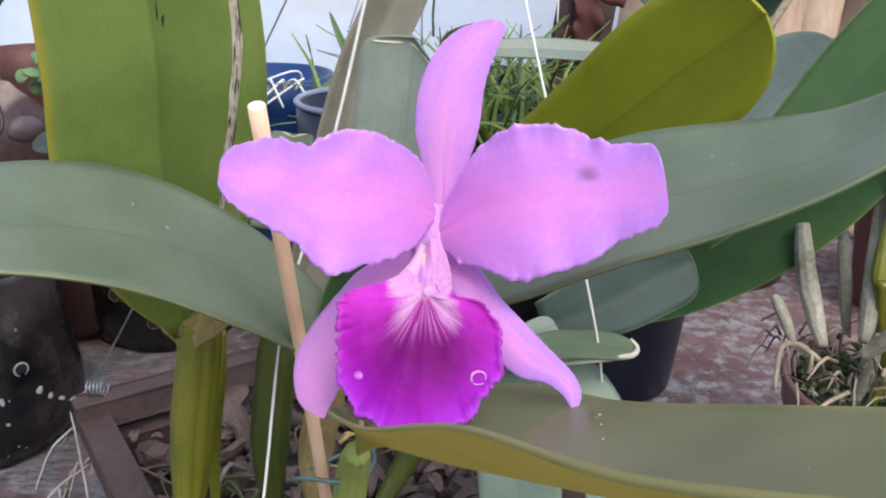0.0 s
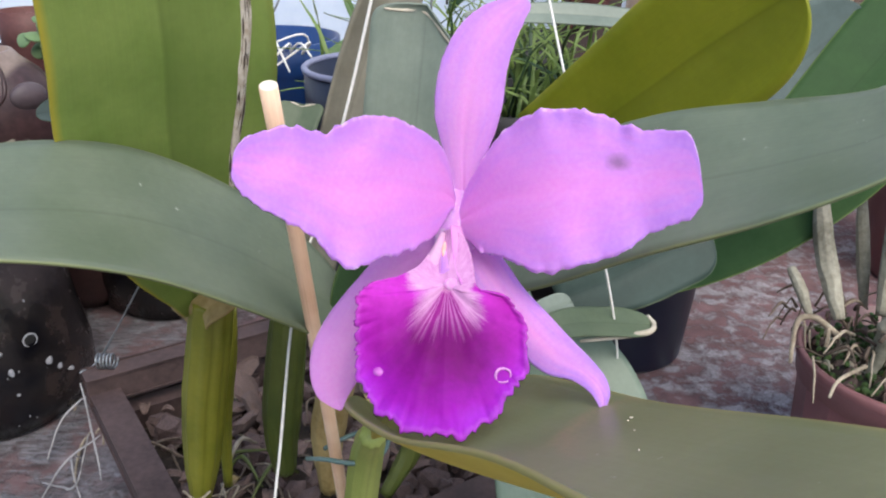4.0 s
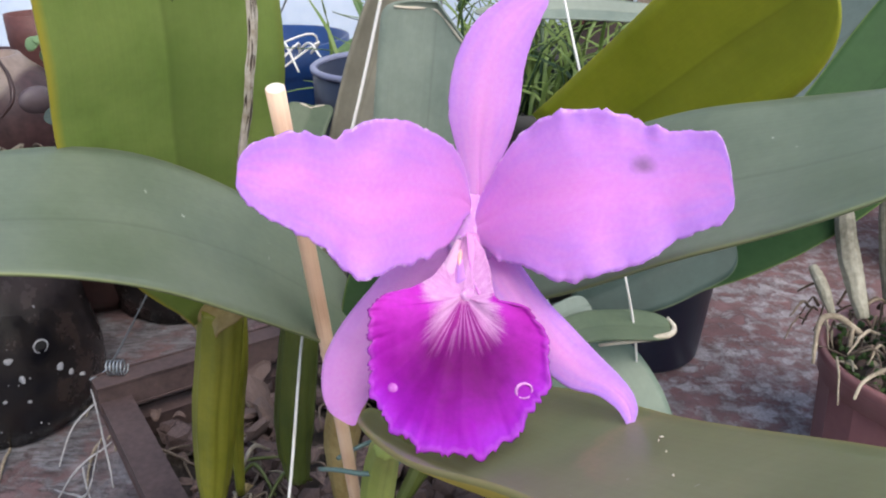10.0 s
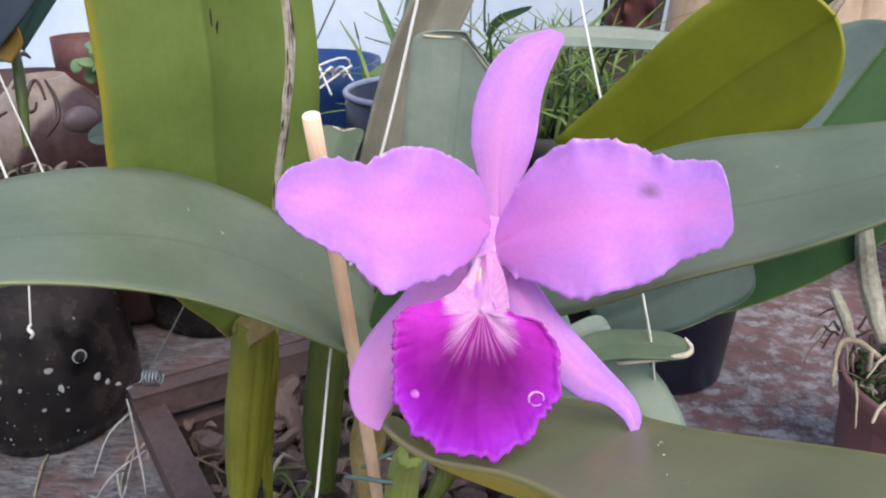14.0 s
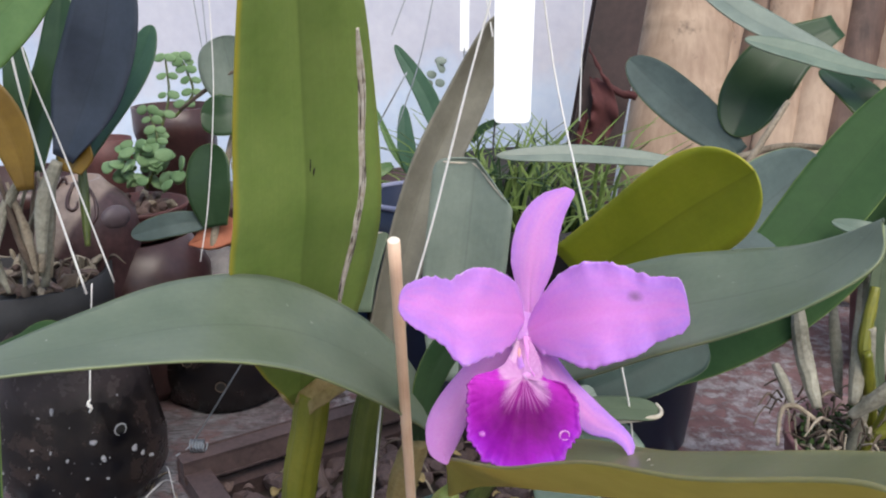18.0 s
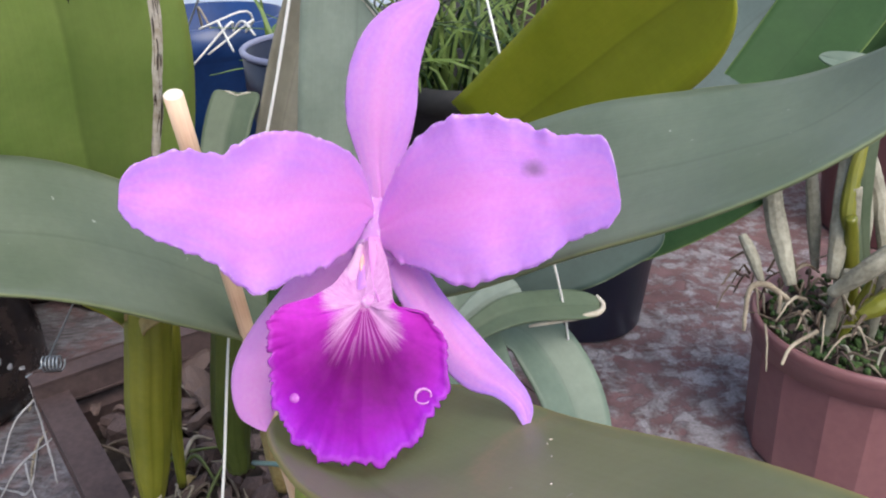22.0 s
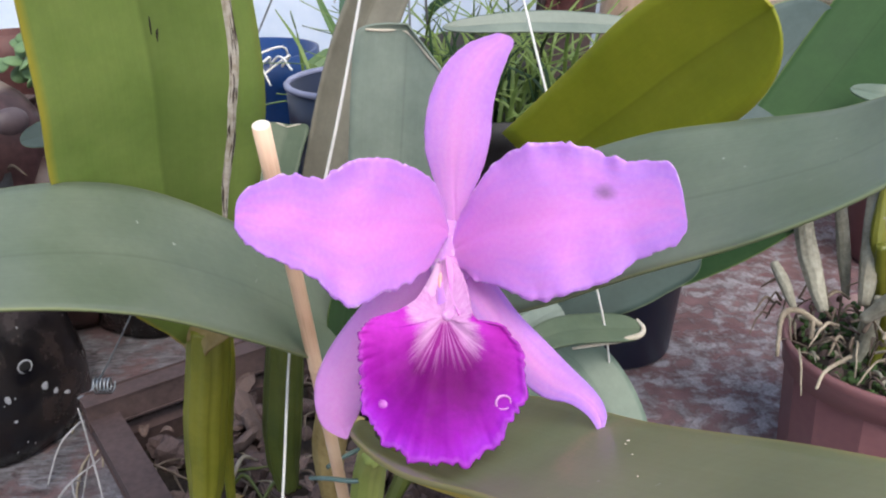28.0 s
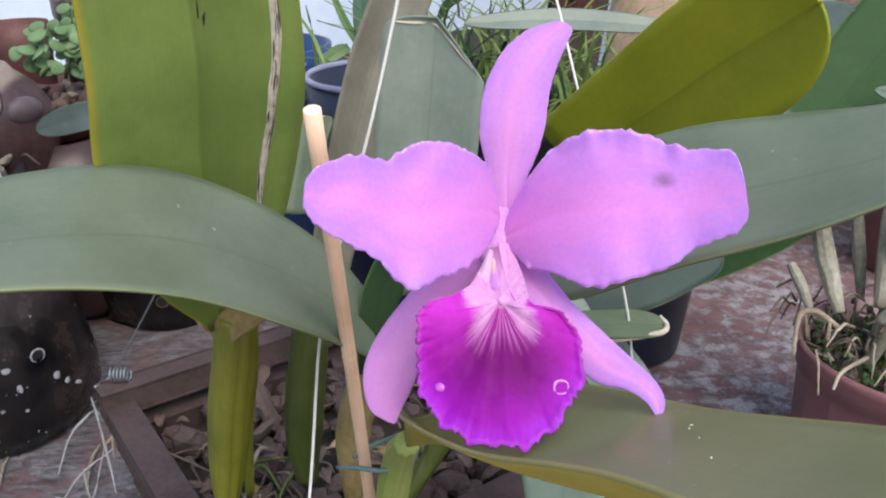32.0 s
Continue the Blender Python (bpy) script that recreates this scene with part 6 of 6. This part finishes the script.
# blue pots behind
def bucket(name, at, r, h, mat, label, rimmat=None, fill=m_soil):
    ob = thing(name, at, label, "flowerpot")
    lathe("body", at, [(r * 0.72, 0), (r * 0.76, 0.004), (r * 0.95, h * 0.86), (r * 0.97, h * 0.87), (r, h * 0.9), (r, h), (r * 0.95, h), (r * 0.93, h * 0.8), (r * 0.02, h * 0.78)], mat, ob)
    lathe("potting_mix", at, [(r * 0.5, h * 0.80), (r * 0.9, h * 0.82), (r * 0.6, h * 0.86), (0.002, h * 0.87)], fill, ob, dent=0.006)
    if rimmat:
        ring("rim", Vector(at) + Vector((0, 0, h)), r * 0.99, 0.0034, (0, 0.0001, 1), rimmat, ob, "worn light rim")
    return ob


bucket("blue_pot", (-0.285, 1.265, 0.0), 0.118, 0.328, m_blue, "deep blue plastic flowerpot")
bucket("navy_pot", (-0.070, 0.825, 0.0), 0.075, 0.370, m_navy, "navy plastic flowerpot with a pale worn rim", m_lilac)
bucket("black_pot", (0.21, 0.935, 0.0), 0.095, 0.18, m_navy, "plain black plastic flowerpot on the floor")
bucket_row()
strands = thing("dry_roots", (-0.285, 1.225, 0.25), "tangle of pale dry roots over a blue pot", "roots")
for k in range(11):
    a = rng.random() * 6.28
    p = Vector((-0.285 + 0.075 * math.cos(a), 1.235 + 0.07 * math.sin(a), 0.296))
    rod("root", [p, p + Vector((rng.uniform(-0.04, 0.04), -0.02, 0.04)), p + Vector((rng.uniform(-0.09, 0.09), -0.05, rng.uniform(-0.02, 0.03)))], [0.0022, 0.0014], m_root if k % 2 else m_string, strands, seg=6, n=10)
tuft = thing("grass_tuft", (0.08, 1.15, 0.26), "tuft of narrow green grass blades", "grass", kind="stuff")
for k in range(190):
    p = Vector((0.07 + rng.gauss(0, 0.09), 1.12 + rng.gauss(0, 0.05), 0.24))
    d = Vector((rng.gauss(0, 0.05), rng.gauss(0, 0.04), rng.uniform(0.06, 0.20)))
    leaf([p, p + d * 0.6, p + d + Vector((d.x, d.y, -0.02))], rng.uniform(0.003, 0.006), TOWARD, UP, GREEN_GRASS if k % 4 else GREEN_DARK, tuft, "blade", base=0.8, fat=0.3, n=7, m=3, thick=0.0004, tip=1.2)
bucket("tuft_pot", (0.09, 1.13, 0.0), 0.12, 0.27, m_black, "dark pot behind holding grass")
backplant = thing("background_orchid", (-0.10, 1.30, 0.26), "small orchid with pointed dark leaves", "plant", "orchids")
for a, w, mt in ([[(-0.1010, 1.2270, 0.3000), (-0.1144, 1.2317, 0.3556), (-0.1190, 1.2501, 0.4227)], 0.030, GREEN_JADE], [[(-0.0542, 1.2356, 0.3641), (-0.0816, 1.2446, 0.4368), (-0.1315, 1.2552, 0.5174)], 0.034, GREEN_JADE],
                 [[(-0.1383, 1.2336, 0.3272), (-0.1562, 1.2208, 0.3202), (-0.2014, 1.2025, 0.2957)], 0.02, GREEN_FRESH], [[(-0.1010, 1.2270, 0.3000), (-0.1376, 1.2311, 0.3558), (-0.1653, 1.2478, 0.4186)], 0.012, GREEN_FRESH],
                 [[(-0.0078, 1.2367, 0.3638), (0.0103, 1.2332, 0.3873), (0.0556, 1.2292, 0.4059)], 0.014, GREEN_DARK]):
    leaf(a, w, TOWARD, TOWARD, mt, backplant, "leaf", base=0.5, tip=1.6, n=16)
for k in range(9):
    round_leaf(Vector((-0.0779, 1.2927, 0.4603)) + Vector((rng.uniform(-0.02, 0.03), 0, rng.uniform(-0.03, 0.03))), 0.010, (1.2, 0, rng.random()), GREEN_GREY, backplant)
bucket("back_pot", (-0.10, 1.33, 0.0), 0.13, 0.28, m_clay, "brown pot standing behind")

tag = thing("plant_label", (0.0099, 0.5791, 0.5365), "blank white plastic plant label hanging on a wire", "label")


def plate(name, corners, thick, r, mat, parent):
    """A thin card with rounded corners."""
    cs = [Vector(p) for p in corners]
    nor = (cs[1] - cs[0]).cross(cs[3] - cs[0]).normalized() * thick
    pts = []
    for k, p in enumerate(cs):
        e, f = (cs[k - 1] - p).normalized(), (cs[(k + 1) % 4] - p).normalized()
        for q in range(5):
            w = q / 4
            pts.append(p + e * r * (1 - w) ** 2 + f * r * w ** 2)
    bm = bmesh.new()
    lo, hi = [bm.verts.new(p) for p in pts], [bm.verts.new(p + nor) for p in pts]
    bm.faces.new(lo)
    bm.faces.new(hi[::-1])
    for k in range(len(pts)):
        m = (k + 1) % len(pts)
        bm.faces.new((lo[m], lo[k], hi[k], hi[m]))
    return part(name, bm, mat, parent, smooth=False)


plate("plate", ((-0.0049, 0.5987, 0.6086), (0.0287, 0.5995, 0.6084), (0.0239, 0.5665, 0.4896), (-0.0060, 0.5658, 0.4898)), 0.0012, 0.006, m_white, tag)
rod("wire", [(-0.0060, 0.5576, 0.4601), (-0.0048, 0.5709, 0.4892), (0.0118, 0.6043, 0.6088)], [0.0008, 0.0008], m_black, tag, seg=6)
tag2 = thing("plant_label", (-0.0238, 1.0107, 0.5618), "small white plant label", "label")
bar("plate", (-0.0223, 1.0306, 0.6335), (-0.0239, 0.9998, 0.5223), 0.011, 0.0015, m_white, tag2, up=TOWARD, bevel=0.0004)
rod("stake", [(-0.0239, 1.0008, 0.5259), (-0.0252, 0.9790, 0.3717), (-0.03, 1.30, 0.20)], [0.0012, 0.0012], m_wire, tag2, "thin wire stake", 6)
hanger("hanging_wire", [(0.1510, 1.1401, 0.6383), (0.1461, 1.1141, 0.5444), (0.1419, 1.0794, 0.4192)], 0.0010, m_string, "thin white hanger wire")
hanger("hanging_wire", [(-0.0121, 0.7145, 0.6153), (-0.0041, 0.7017, 0.5683), (-0.0014, 0.6975, 0.5526)], 0.0008, m_string, "thin white hanger wire")
hanger("hanging_wire", [(-0.0852, 1.1346, 0.6400), (-0.1259, 1.1055, 0.5386)], 0.0009, m_wire, "thin grey hanger wire")
hanger("hanging_wire", [(-0.0609, 1.1287, 0.6164), (-0.0853, 1.0978, 0.5070), (-0.1179, 1.0711, 0.4133)], 0.0009, m_wire, "thin grey hanger wire")

def cane(name, foot, top, w, mat, parent, joints):
    """Half of a split cane or a bowed slab: its outer face rounded, swollen at the joints."""
    foot, top = np.array(foot), np.array(top)
    t = unit(top - foot)
    side = unit(np.cross(t, (0, -1, 0.15)))
    out = np.cross(side, t)
    rows = []
    for i in range(61):
        s = i / 60
        swell = 1 + sum(0.07 * math.exp(-((s - q) * 70) ** 2) - 0.05 * math.exp(-((s - q - 0.012) * 110) ** 2) for q in joints)
        rows.append([foot + (top - foot) * s + swell * w / 2 * (side * math.sin(a) + out * 0.75 * (math.cos(a) - 0.3)) + 0.002 * np.array(noise.noise_vector(Vector((s * 6, a, w * 90))))
                     for a in [math.pi * (k / 16 - 0.5) * 0.96 for k in range(17)]])
    return sheet(name, rows, 0.012, mat, parent)


# post, planks and rag by the wall
post = thing("wooden_post", (0.2216, 1.4255, 0.0000), "dark reddish leaning timber post", "post")
bar("timber", (0.1863, 1.3469, 0.1814), (0.2904, 1.4868, 0.7533), 0.075, 0.06, m_post, post, up=(0, -1, 0.2), bevel=0.006)
bar("foot", (0.1863, 1.3469, 0.1814), (0.19, 1.46, 0.0), 0.075, 0.06, m_post, post, up=(0, -1, 0.2), bevel=0.006)
rag = thing("red_rag", (0.2169, 1.3422, 0.3868), "frayed wine-red cloth tied to the post", "cloth")
leaf([(0.2088, 1.3706, 0.4528), (0.2220, 1.3401, 0.4164), (0.2199, 1.3396, 0.3773), (0.1988, 1.3372, 0.3330)], 0.045, TOWARD, TOWARD, m_rag, rag, "cloth", base=0.4, wave=0.008, fold=0.4)
rod("twisted_end", [(0.1982, 1.3746, 0.5060), (0.2181, 1.3531, 0.4637), (0.2416, 1.3453, 0.4333), (0.2789, 1.3435, 0.4236)], [0.0015, 0.003, 0.006, 0.007], m_rag, rag, bumps=0.004)
leaf([(0.1938, 1.3543, 0.3954), (0.1888, 1.3449, 0.3619), (0.1798, 1.3355, 0.3284)], 0.02, TOWARD, TOWARD, m_rag, rag, "cloth", base=0.4, wave=0.006, fold=0.3)
for top, low, w, mat in (((0.4458, 1.6199, 0.6948), (0.3822, 1.4972, 0.2566), 0.150, m_plank), ((0.5529, 1.6436, 0.6956), (0.4582, 1.5187, 0.2523), 0.028, m_plank),
                         ((0.6168, 1.6875, 0.6983), (0.5588, 1.5606, 0.2441), 0.075, m_plank_dark), ((0.6517, 1.6459, 0.6949), (0.5952, 1.5220, 0.2513), 0.070, m_plank),
                         ((0.7313, 1.6372, 0.6935), (0.6471, 1.5133, 0.2528), 0.060, m_plank), ((0.8141, 1.6604, 0.6945), (0.7233, 1.5348, 0.2485), 0.075, m_plank_dark),
                         ((0.8988, 1.6518, 0.6930), (0.8086, 1.5270, 0.2497), 0.090, m_plank)):
    top, low = Vector(top), Vector(low)
    foot = low + (low - top) * (low.z / (top.z - low.z))
    board = thing("split_plank", foot, "weathered tan split-bamboo plank leaning upright", "plank", "planks by the wall")
    cane("board", foot, top, w * 1.12, mat, board, (0.30 + 2 * w, 0.62 + w, 0.90))
dry_twig = thing("dry_twig", (0.2600, 0.7330, 0.4160), "pale dry forked twig among the leaves", "twig")
rod("pale_twig", [(0.2600, 0.7330, 0.4160), (0.2886, 0.7458, 0.4589), (0.3061, 0.7535, 0.4839)], [0.004, 0.003], m_root, dry_twig)
rod("pale_twig", [(0.2696, 0.787, 0.4192), (0.3226, 0.7914, 0.4312), (0.3932, 0.7903, 0.4264)], [0.0042, 0.0036, 0.0028], m_root, dry_twig, "", 8, 16, 0.0008)

# right-hand orchids
side = thing("side_orchid", (0.40, 0.72, 0.12), "leafy orchid growing in the brown pot", "plant", "orchids")
for a, w, mt, na, lab in (
        ([(0.1400, 0.5650, 0.3150), (0.1950, 0.5950, 0.3700), (0.2480, 0.6250, 0.4100), (0.3020, 0.6500, 0.4420)], 0.080, GREEN_SLATE, TOWARD, "blue-grey rounded leaf"),
        ([(0.1842, 0.5725, 0.3180), (0.2677, 0.6042, 0.3809), (0.3431, 0.6481, 0.4495), (0.4220, 0.6932, 0.5219)], 0.070, GREEN_MID, (-0.4, -0.8, 0.3), "broad dark green leaf"),
        ([(0.3724, 0.5680, 0.3796), (0.3425, 0.5734, 0.3890), (0.3125, 0.5775, 0.3957), (0.2912, 0.5909, 0.3992)], 0.016, GREEN_PALE, (0, -0.8, 0.6), "slender pale leaf tip"),
        ([(0.2339, 0.8001, 0.4068), (0.1655, 0.8017, 0.4166), (0.0895, 0.7917, 0.4236), (0.0080, 0.7846, 0.4230)], 0.024, GREEN_GREY, (0, -0.7, 0.7), "long horizontal grey leaf"),
        ([(0.2792, 0.8031, 0.4208), (0.2478, 0.8200, 0.4471), (0.1995, 0.8400, 0.4865), (0.1618, 0.8588, 0.5204)], 0.054, GREEN_SLATE, TOWARD, "grey-green rounded leaf"),
        ([(0.3900, 0.8500, 0.5560), (0.3300, 0.8380, 0.5250), (0.2960, 0.8240, 0.4860), (0.2710, 0.8100, 0.4400)], 0.072, GREEN_DARK, (-0.3, -0.85, 0.3), "glossy dark green leaf"),
        ([(0.3800, 0.7740, 0.5160), (0.3074, 0.7836, 0.5493), (0.2604, 0.7902, 0.5733), (0.2016, 0.8014, 0.6131)], 0.042, GREEN_GREY, (0, -0.6, 0.7), "long grey-green leaf"),
        ([(0.4201, 0.7512, 0.5064), (0.3626, 0.7543, 0.5189), (0.3109, 0.7580, 0.5335), (0.2580, 0.7611, 0.5460)], 0.027, GREEN_PALE, (0, -0.7, 0.7), "long pale leaf"),
        ([(0.4553, 0.7132, 0.4170), (0.4091, 0.7443, 0.4587), (0.3839, 0.7733, 0.4909), (0.3661, 0.8201, 0.5117)], 0.045, GREEN_DARK, (0, -0.7, 0.7), "dark green leaf"),
        ([(0.4070, 0.6660, 0.1654), (0.3939, 0.6805, 0.2468), (0.3981, 0.6964, 0.3315), (0.4274, 0.7121, 0.4140)], 0.020, GREEN_DULL, TOWARD, "dull olive leaf")):
    leaf(a, w, na, na, mt, side, "leaf", lab, base=0.4, fat=0.55, tip=2.4, fold=0.14)

POT = Vector((0.420, 0.668, 0.0))
brown = thing("brown_pot", POT, "reddish-brown panelled plastic flowerpot with moss and roots", "flowerpot")
PANELS = 8
bm = bmesh.new()
rings = []
for r, z in ((0.092, 0.0), (0.0945, 0.002), (0.0955, 0.006), (0.0995, 0.112), (0.1005, 0.113), (0.095, 0.113)):
    ring_verts = []
    for k in range(PANELS):
        for f, push in ((0.03, 1.0), (0.47, 1.0), (0.53, 0.988), (0.97, 0.988)):
            w = 2 * math.pi * (k + f) / PANELS
            q = r * (push if 0.001 < z < 0.1125 else 0.99)
            ring_verts.append(bm.verts.new(POT + Vector((q * math.cos(w), q * math.sin(w), z))))
    rings.append(ring_verts)
for a, b in zip(rings, rings[1:]):
    for k in range(len(a)):
        bm.faces.new((a[k], a[k - 1], b[k - 1], b[k])[::-1])
bm.faces.new(rings[0][::-1])
bm.faces.new(rings[-1])
part("body", bm, m_brownpot, brown, "upright panels round the side", smooth=False)
lathe("rim", POT, [(0.099, 0.112), (0.1025, 0.1125), (0.1035, 0.128), (0.1045, 0.130), (0.1060, 0.133), (0.1060, 0.138), (0.1040, 0.141), (0.1005, 0.140), (0.098, 0.116), (0.02, 0.108)], m_brownpot, brown, "smooth rolled rim", 96)
lathe("potting_mix", POT, [(0.05, 0.112), (0.096, 0.116), (0.07, 0.128), (0.004, 0.132)], m_soil, brown, dent=0.008)
mossy = thing("moss_cushion", (0.420, 0.668, 0.13), "green moss over the potting mix", "moss", kind="stuff")
bm = bmesh.new()
for k in range(620):
    a, r = rng.random() * 6.28, 0.093 * rng.random() ** 0.5
    clump(bm, (0.420 + r * math.cos(a), 0.668 + r * math.sin(a), 0.128 + rng.random() * 0.010), rng.uniform(0.0012, 0.0048), k, 0.7, 1)
part("moss", bm, m_moss, mossy)
for pts, r in (([(0.3246, 0.6413, 0.1927), (0.3205, 0.6597, 0.2185), (0.3174, 0.6792, 0.2478), (0.3177, 0.7007, 0.2833)], 0.010), ([(0.3033, 0.6509, 0.1916), (0.2987, 0.6669, 0.2096), (0.2940, 0.6813, 0.2225)], 0.006),
               ([(0.3658, 0.6520, 0.1908), (0.3765, 0.6734, 0.2250), (0.3875, 0.6984, 0.2713), (0.3955, 0.7203, 0.3075)], 0.011), ([(0.3443, 0.6124, 0.1995), (0.3616, 0.5998, 0.2253), (0.3933, 0.5980, 0.2512), (0.4291, 0.5962, 0.2764)], 0.010),
               ([(0.3984, 0.6710, 0.1822), (0.4096, 0.6961, 0.2286), (0.4091, 0.7214, 0.2763)], 0.007), ([(0.4245, 0.6697, 0.1763), (0.4243, 0.6964, 0.2284), (0.4180, 0.7215, 0.2762)], 0.008),
               ([(0.3696, 0.6907, 0.1802), (0.3715, 0.7142, 0.2222), (0.3732, 0.7381, 0.2652)], 0.007)):
    pseudobulb(pts, 0.82 * r, side, m_oldbulb, label="withered whitish pseudobulb")
for k in range(9):
    p = POT + Vector((rng.uniform(-0.06, 0.09), rng.uniform(-0.04, 0.08), 0.12))
    d = Vector((rng.uniform(-0.03, 0.05), rng.uniform(-0.02, 0.04), rng.uniform(0.07, 0.15)))
    pseudobulb([p, p + d * 0.5 + Vector((rng.uniform(-0.006, 0.006), 0, 0)), p + d], rng.uniform(0.004, 0.0075), side, m_bulb if k % 3 == 0 else m_oldbulb, label="yellow-green young stem" if k % 3 == 0 else "withered whitish pseudobulb", seg=18)
pseudobulb([(0.3830, 0.6607, 0.2177), (0.3776, 0.6708, 0.2503), (0.3894, 0.6878, 0.3045)], 0.006, side, m_bulb, label="yellow-green young stem")
pseudobulb([(0.3636, 0.5980, 0.1855), (0.3798, 0.5969, 0.1977), (0.4091, 0.5990, 0.2196)], 0.008, side, m_bulb, label="yellow shrivelled bulb")
for k in range(70):
    p = Vector((0.3258, 0.6280, 0.1835)) + Vector((rng.uniform(-0.04, 0.13), rng.uniform(-0.03, 0.08), rng.uniform(-0.015, 0.005)))
    d = Vector((rng.uniform(-1, 0.6), rng.uniform(-1, 0.4), rng.uniform(-0.2, 0.5))) * rng.uniform(0.02, 0.05)
    rod("root", [p, p + d * 0.5 + Vector((0, 0, 0.012 * rng.random())), p + d + Vector((0, 0, -0.012))], [rng.uniform(0.0008, 0.0020), rng.uniform(0.0008, 0.0016), 0.0006], m_root if k % 3 == 0 else m_bark, side, seg=6, n=10, bumps=0.0012, seed=k)
rod("root", [(0.3203, 0.6279, 0.1836), (0.2982, 0.6324, 0.1998), (0.2843, 0.6305, 0.1946), (0.2801, 0.6206, 0.1629)], [0.0028, 0.0025, 0.0016], m_root, side, "thick pale aerial root", 8, 20, 0.001)
rod("root", [(0.3288, 0.5942, 0.1758), (0.3031, 0.5816, 0.1706), (0.2910, 0.5685, 0.1629)], [0.0018, 0.0012], m_root, side)
pot_rng = random.Random(21)
for k in range(110):
    a, r = pot_rng.random() * 6.28, 0.094 * pot_rng.random() ** 0.5
    p = POT + Vector((r * math.cos(a), r * math.sin(a), 0.130 + 0.012 * pot_rng.random()))
    b = pot_rng.random() * 6.28
    d = Vector((math.cos(b), math.sin(b), pot_rng.uniform(-0.15, 0.55))) * pot_rng.uniform(0.012, 0.034)
    rod("root", [p, p + d * 0.5 + Vector((pot_rng.uniform(-0.006, 0.006), pot_rng.uniform(-0.006, 0.006), 0.009 * pot_rng.random())), p + d], [0.0008, pot_rng.uniform(0.0009, 0.0018), 0.0005], (m_bark, m_root, m_litter, m_bark, m_oldbulb)[k % 5], side, seg=5, n=8, bumps=0.001, seed=k)
for k in range(46):
    a, r = pot_rng.random() * 6.28, 0.092 * pot_rng.random() ** 0.5
    strew("bark_chip", chips[k % 6], POT + Vector((r * math.cos(a), r * math.sin(a), 0.131)), pot_rng.uniform(0.004, 0.010), brown, [pot_rng.random() * 6 for _ in range(3)])
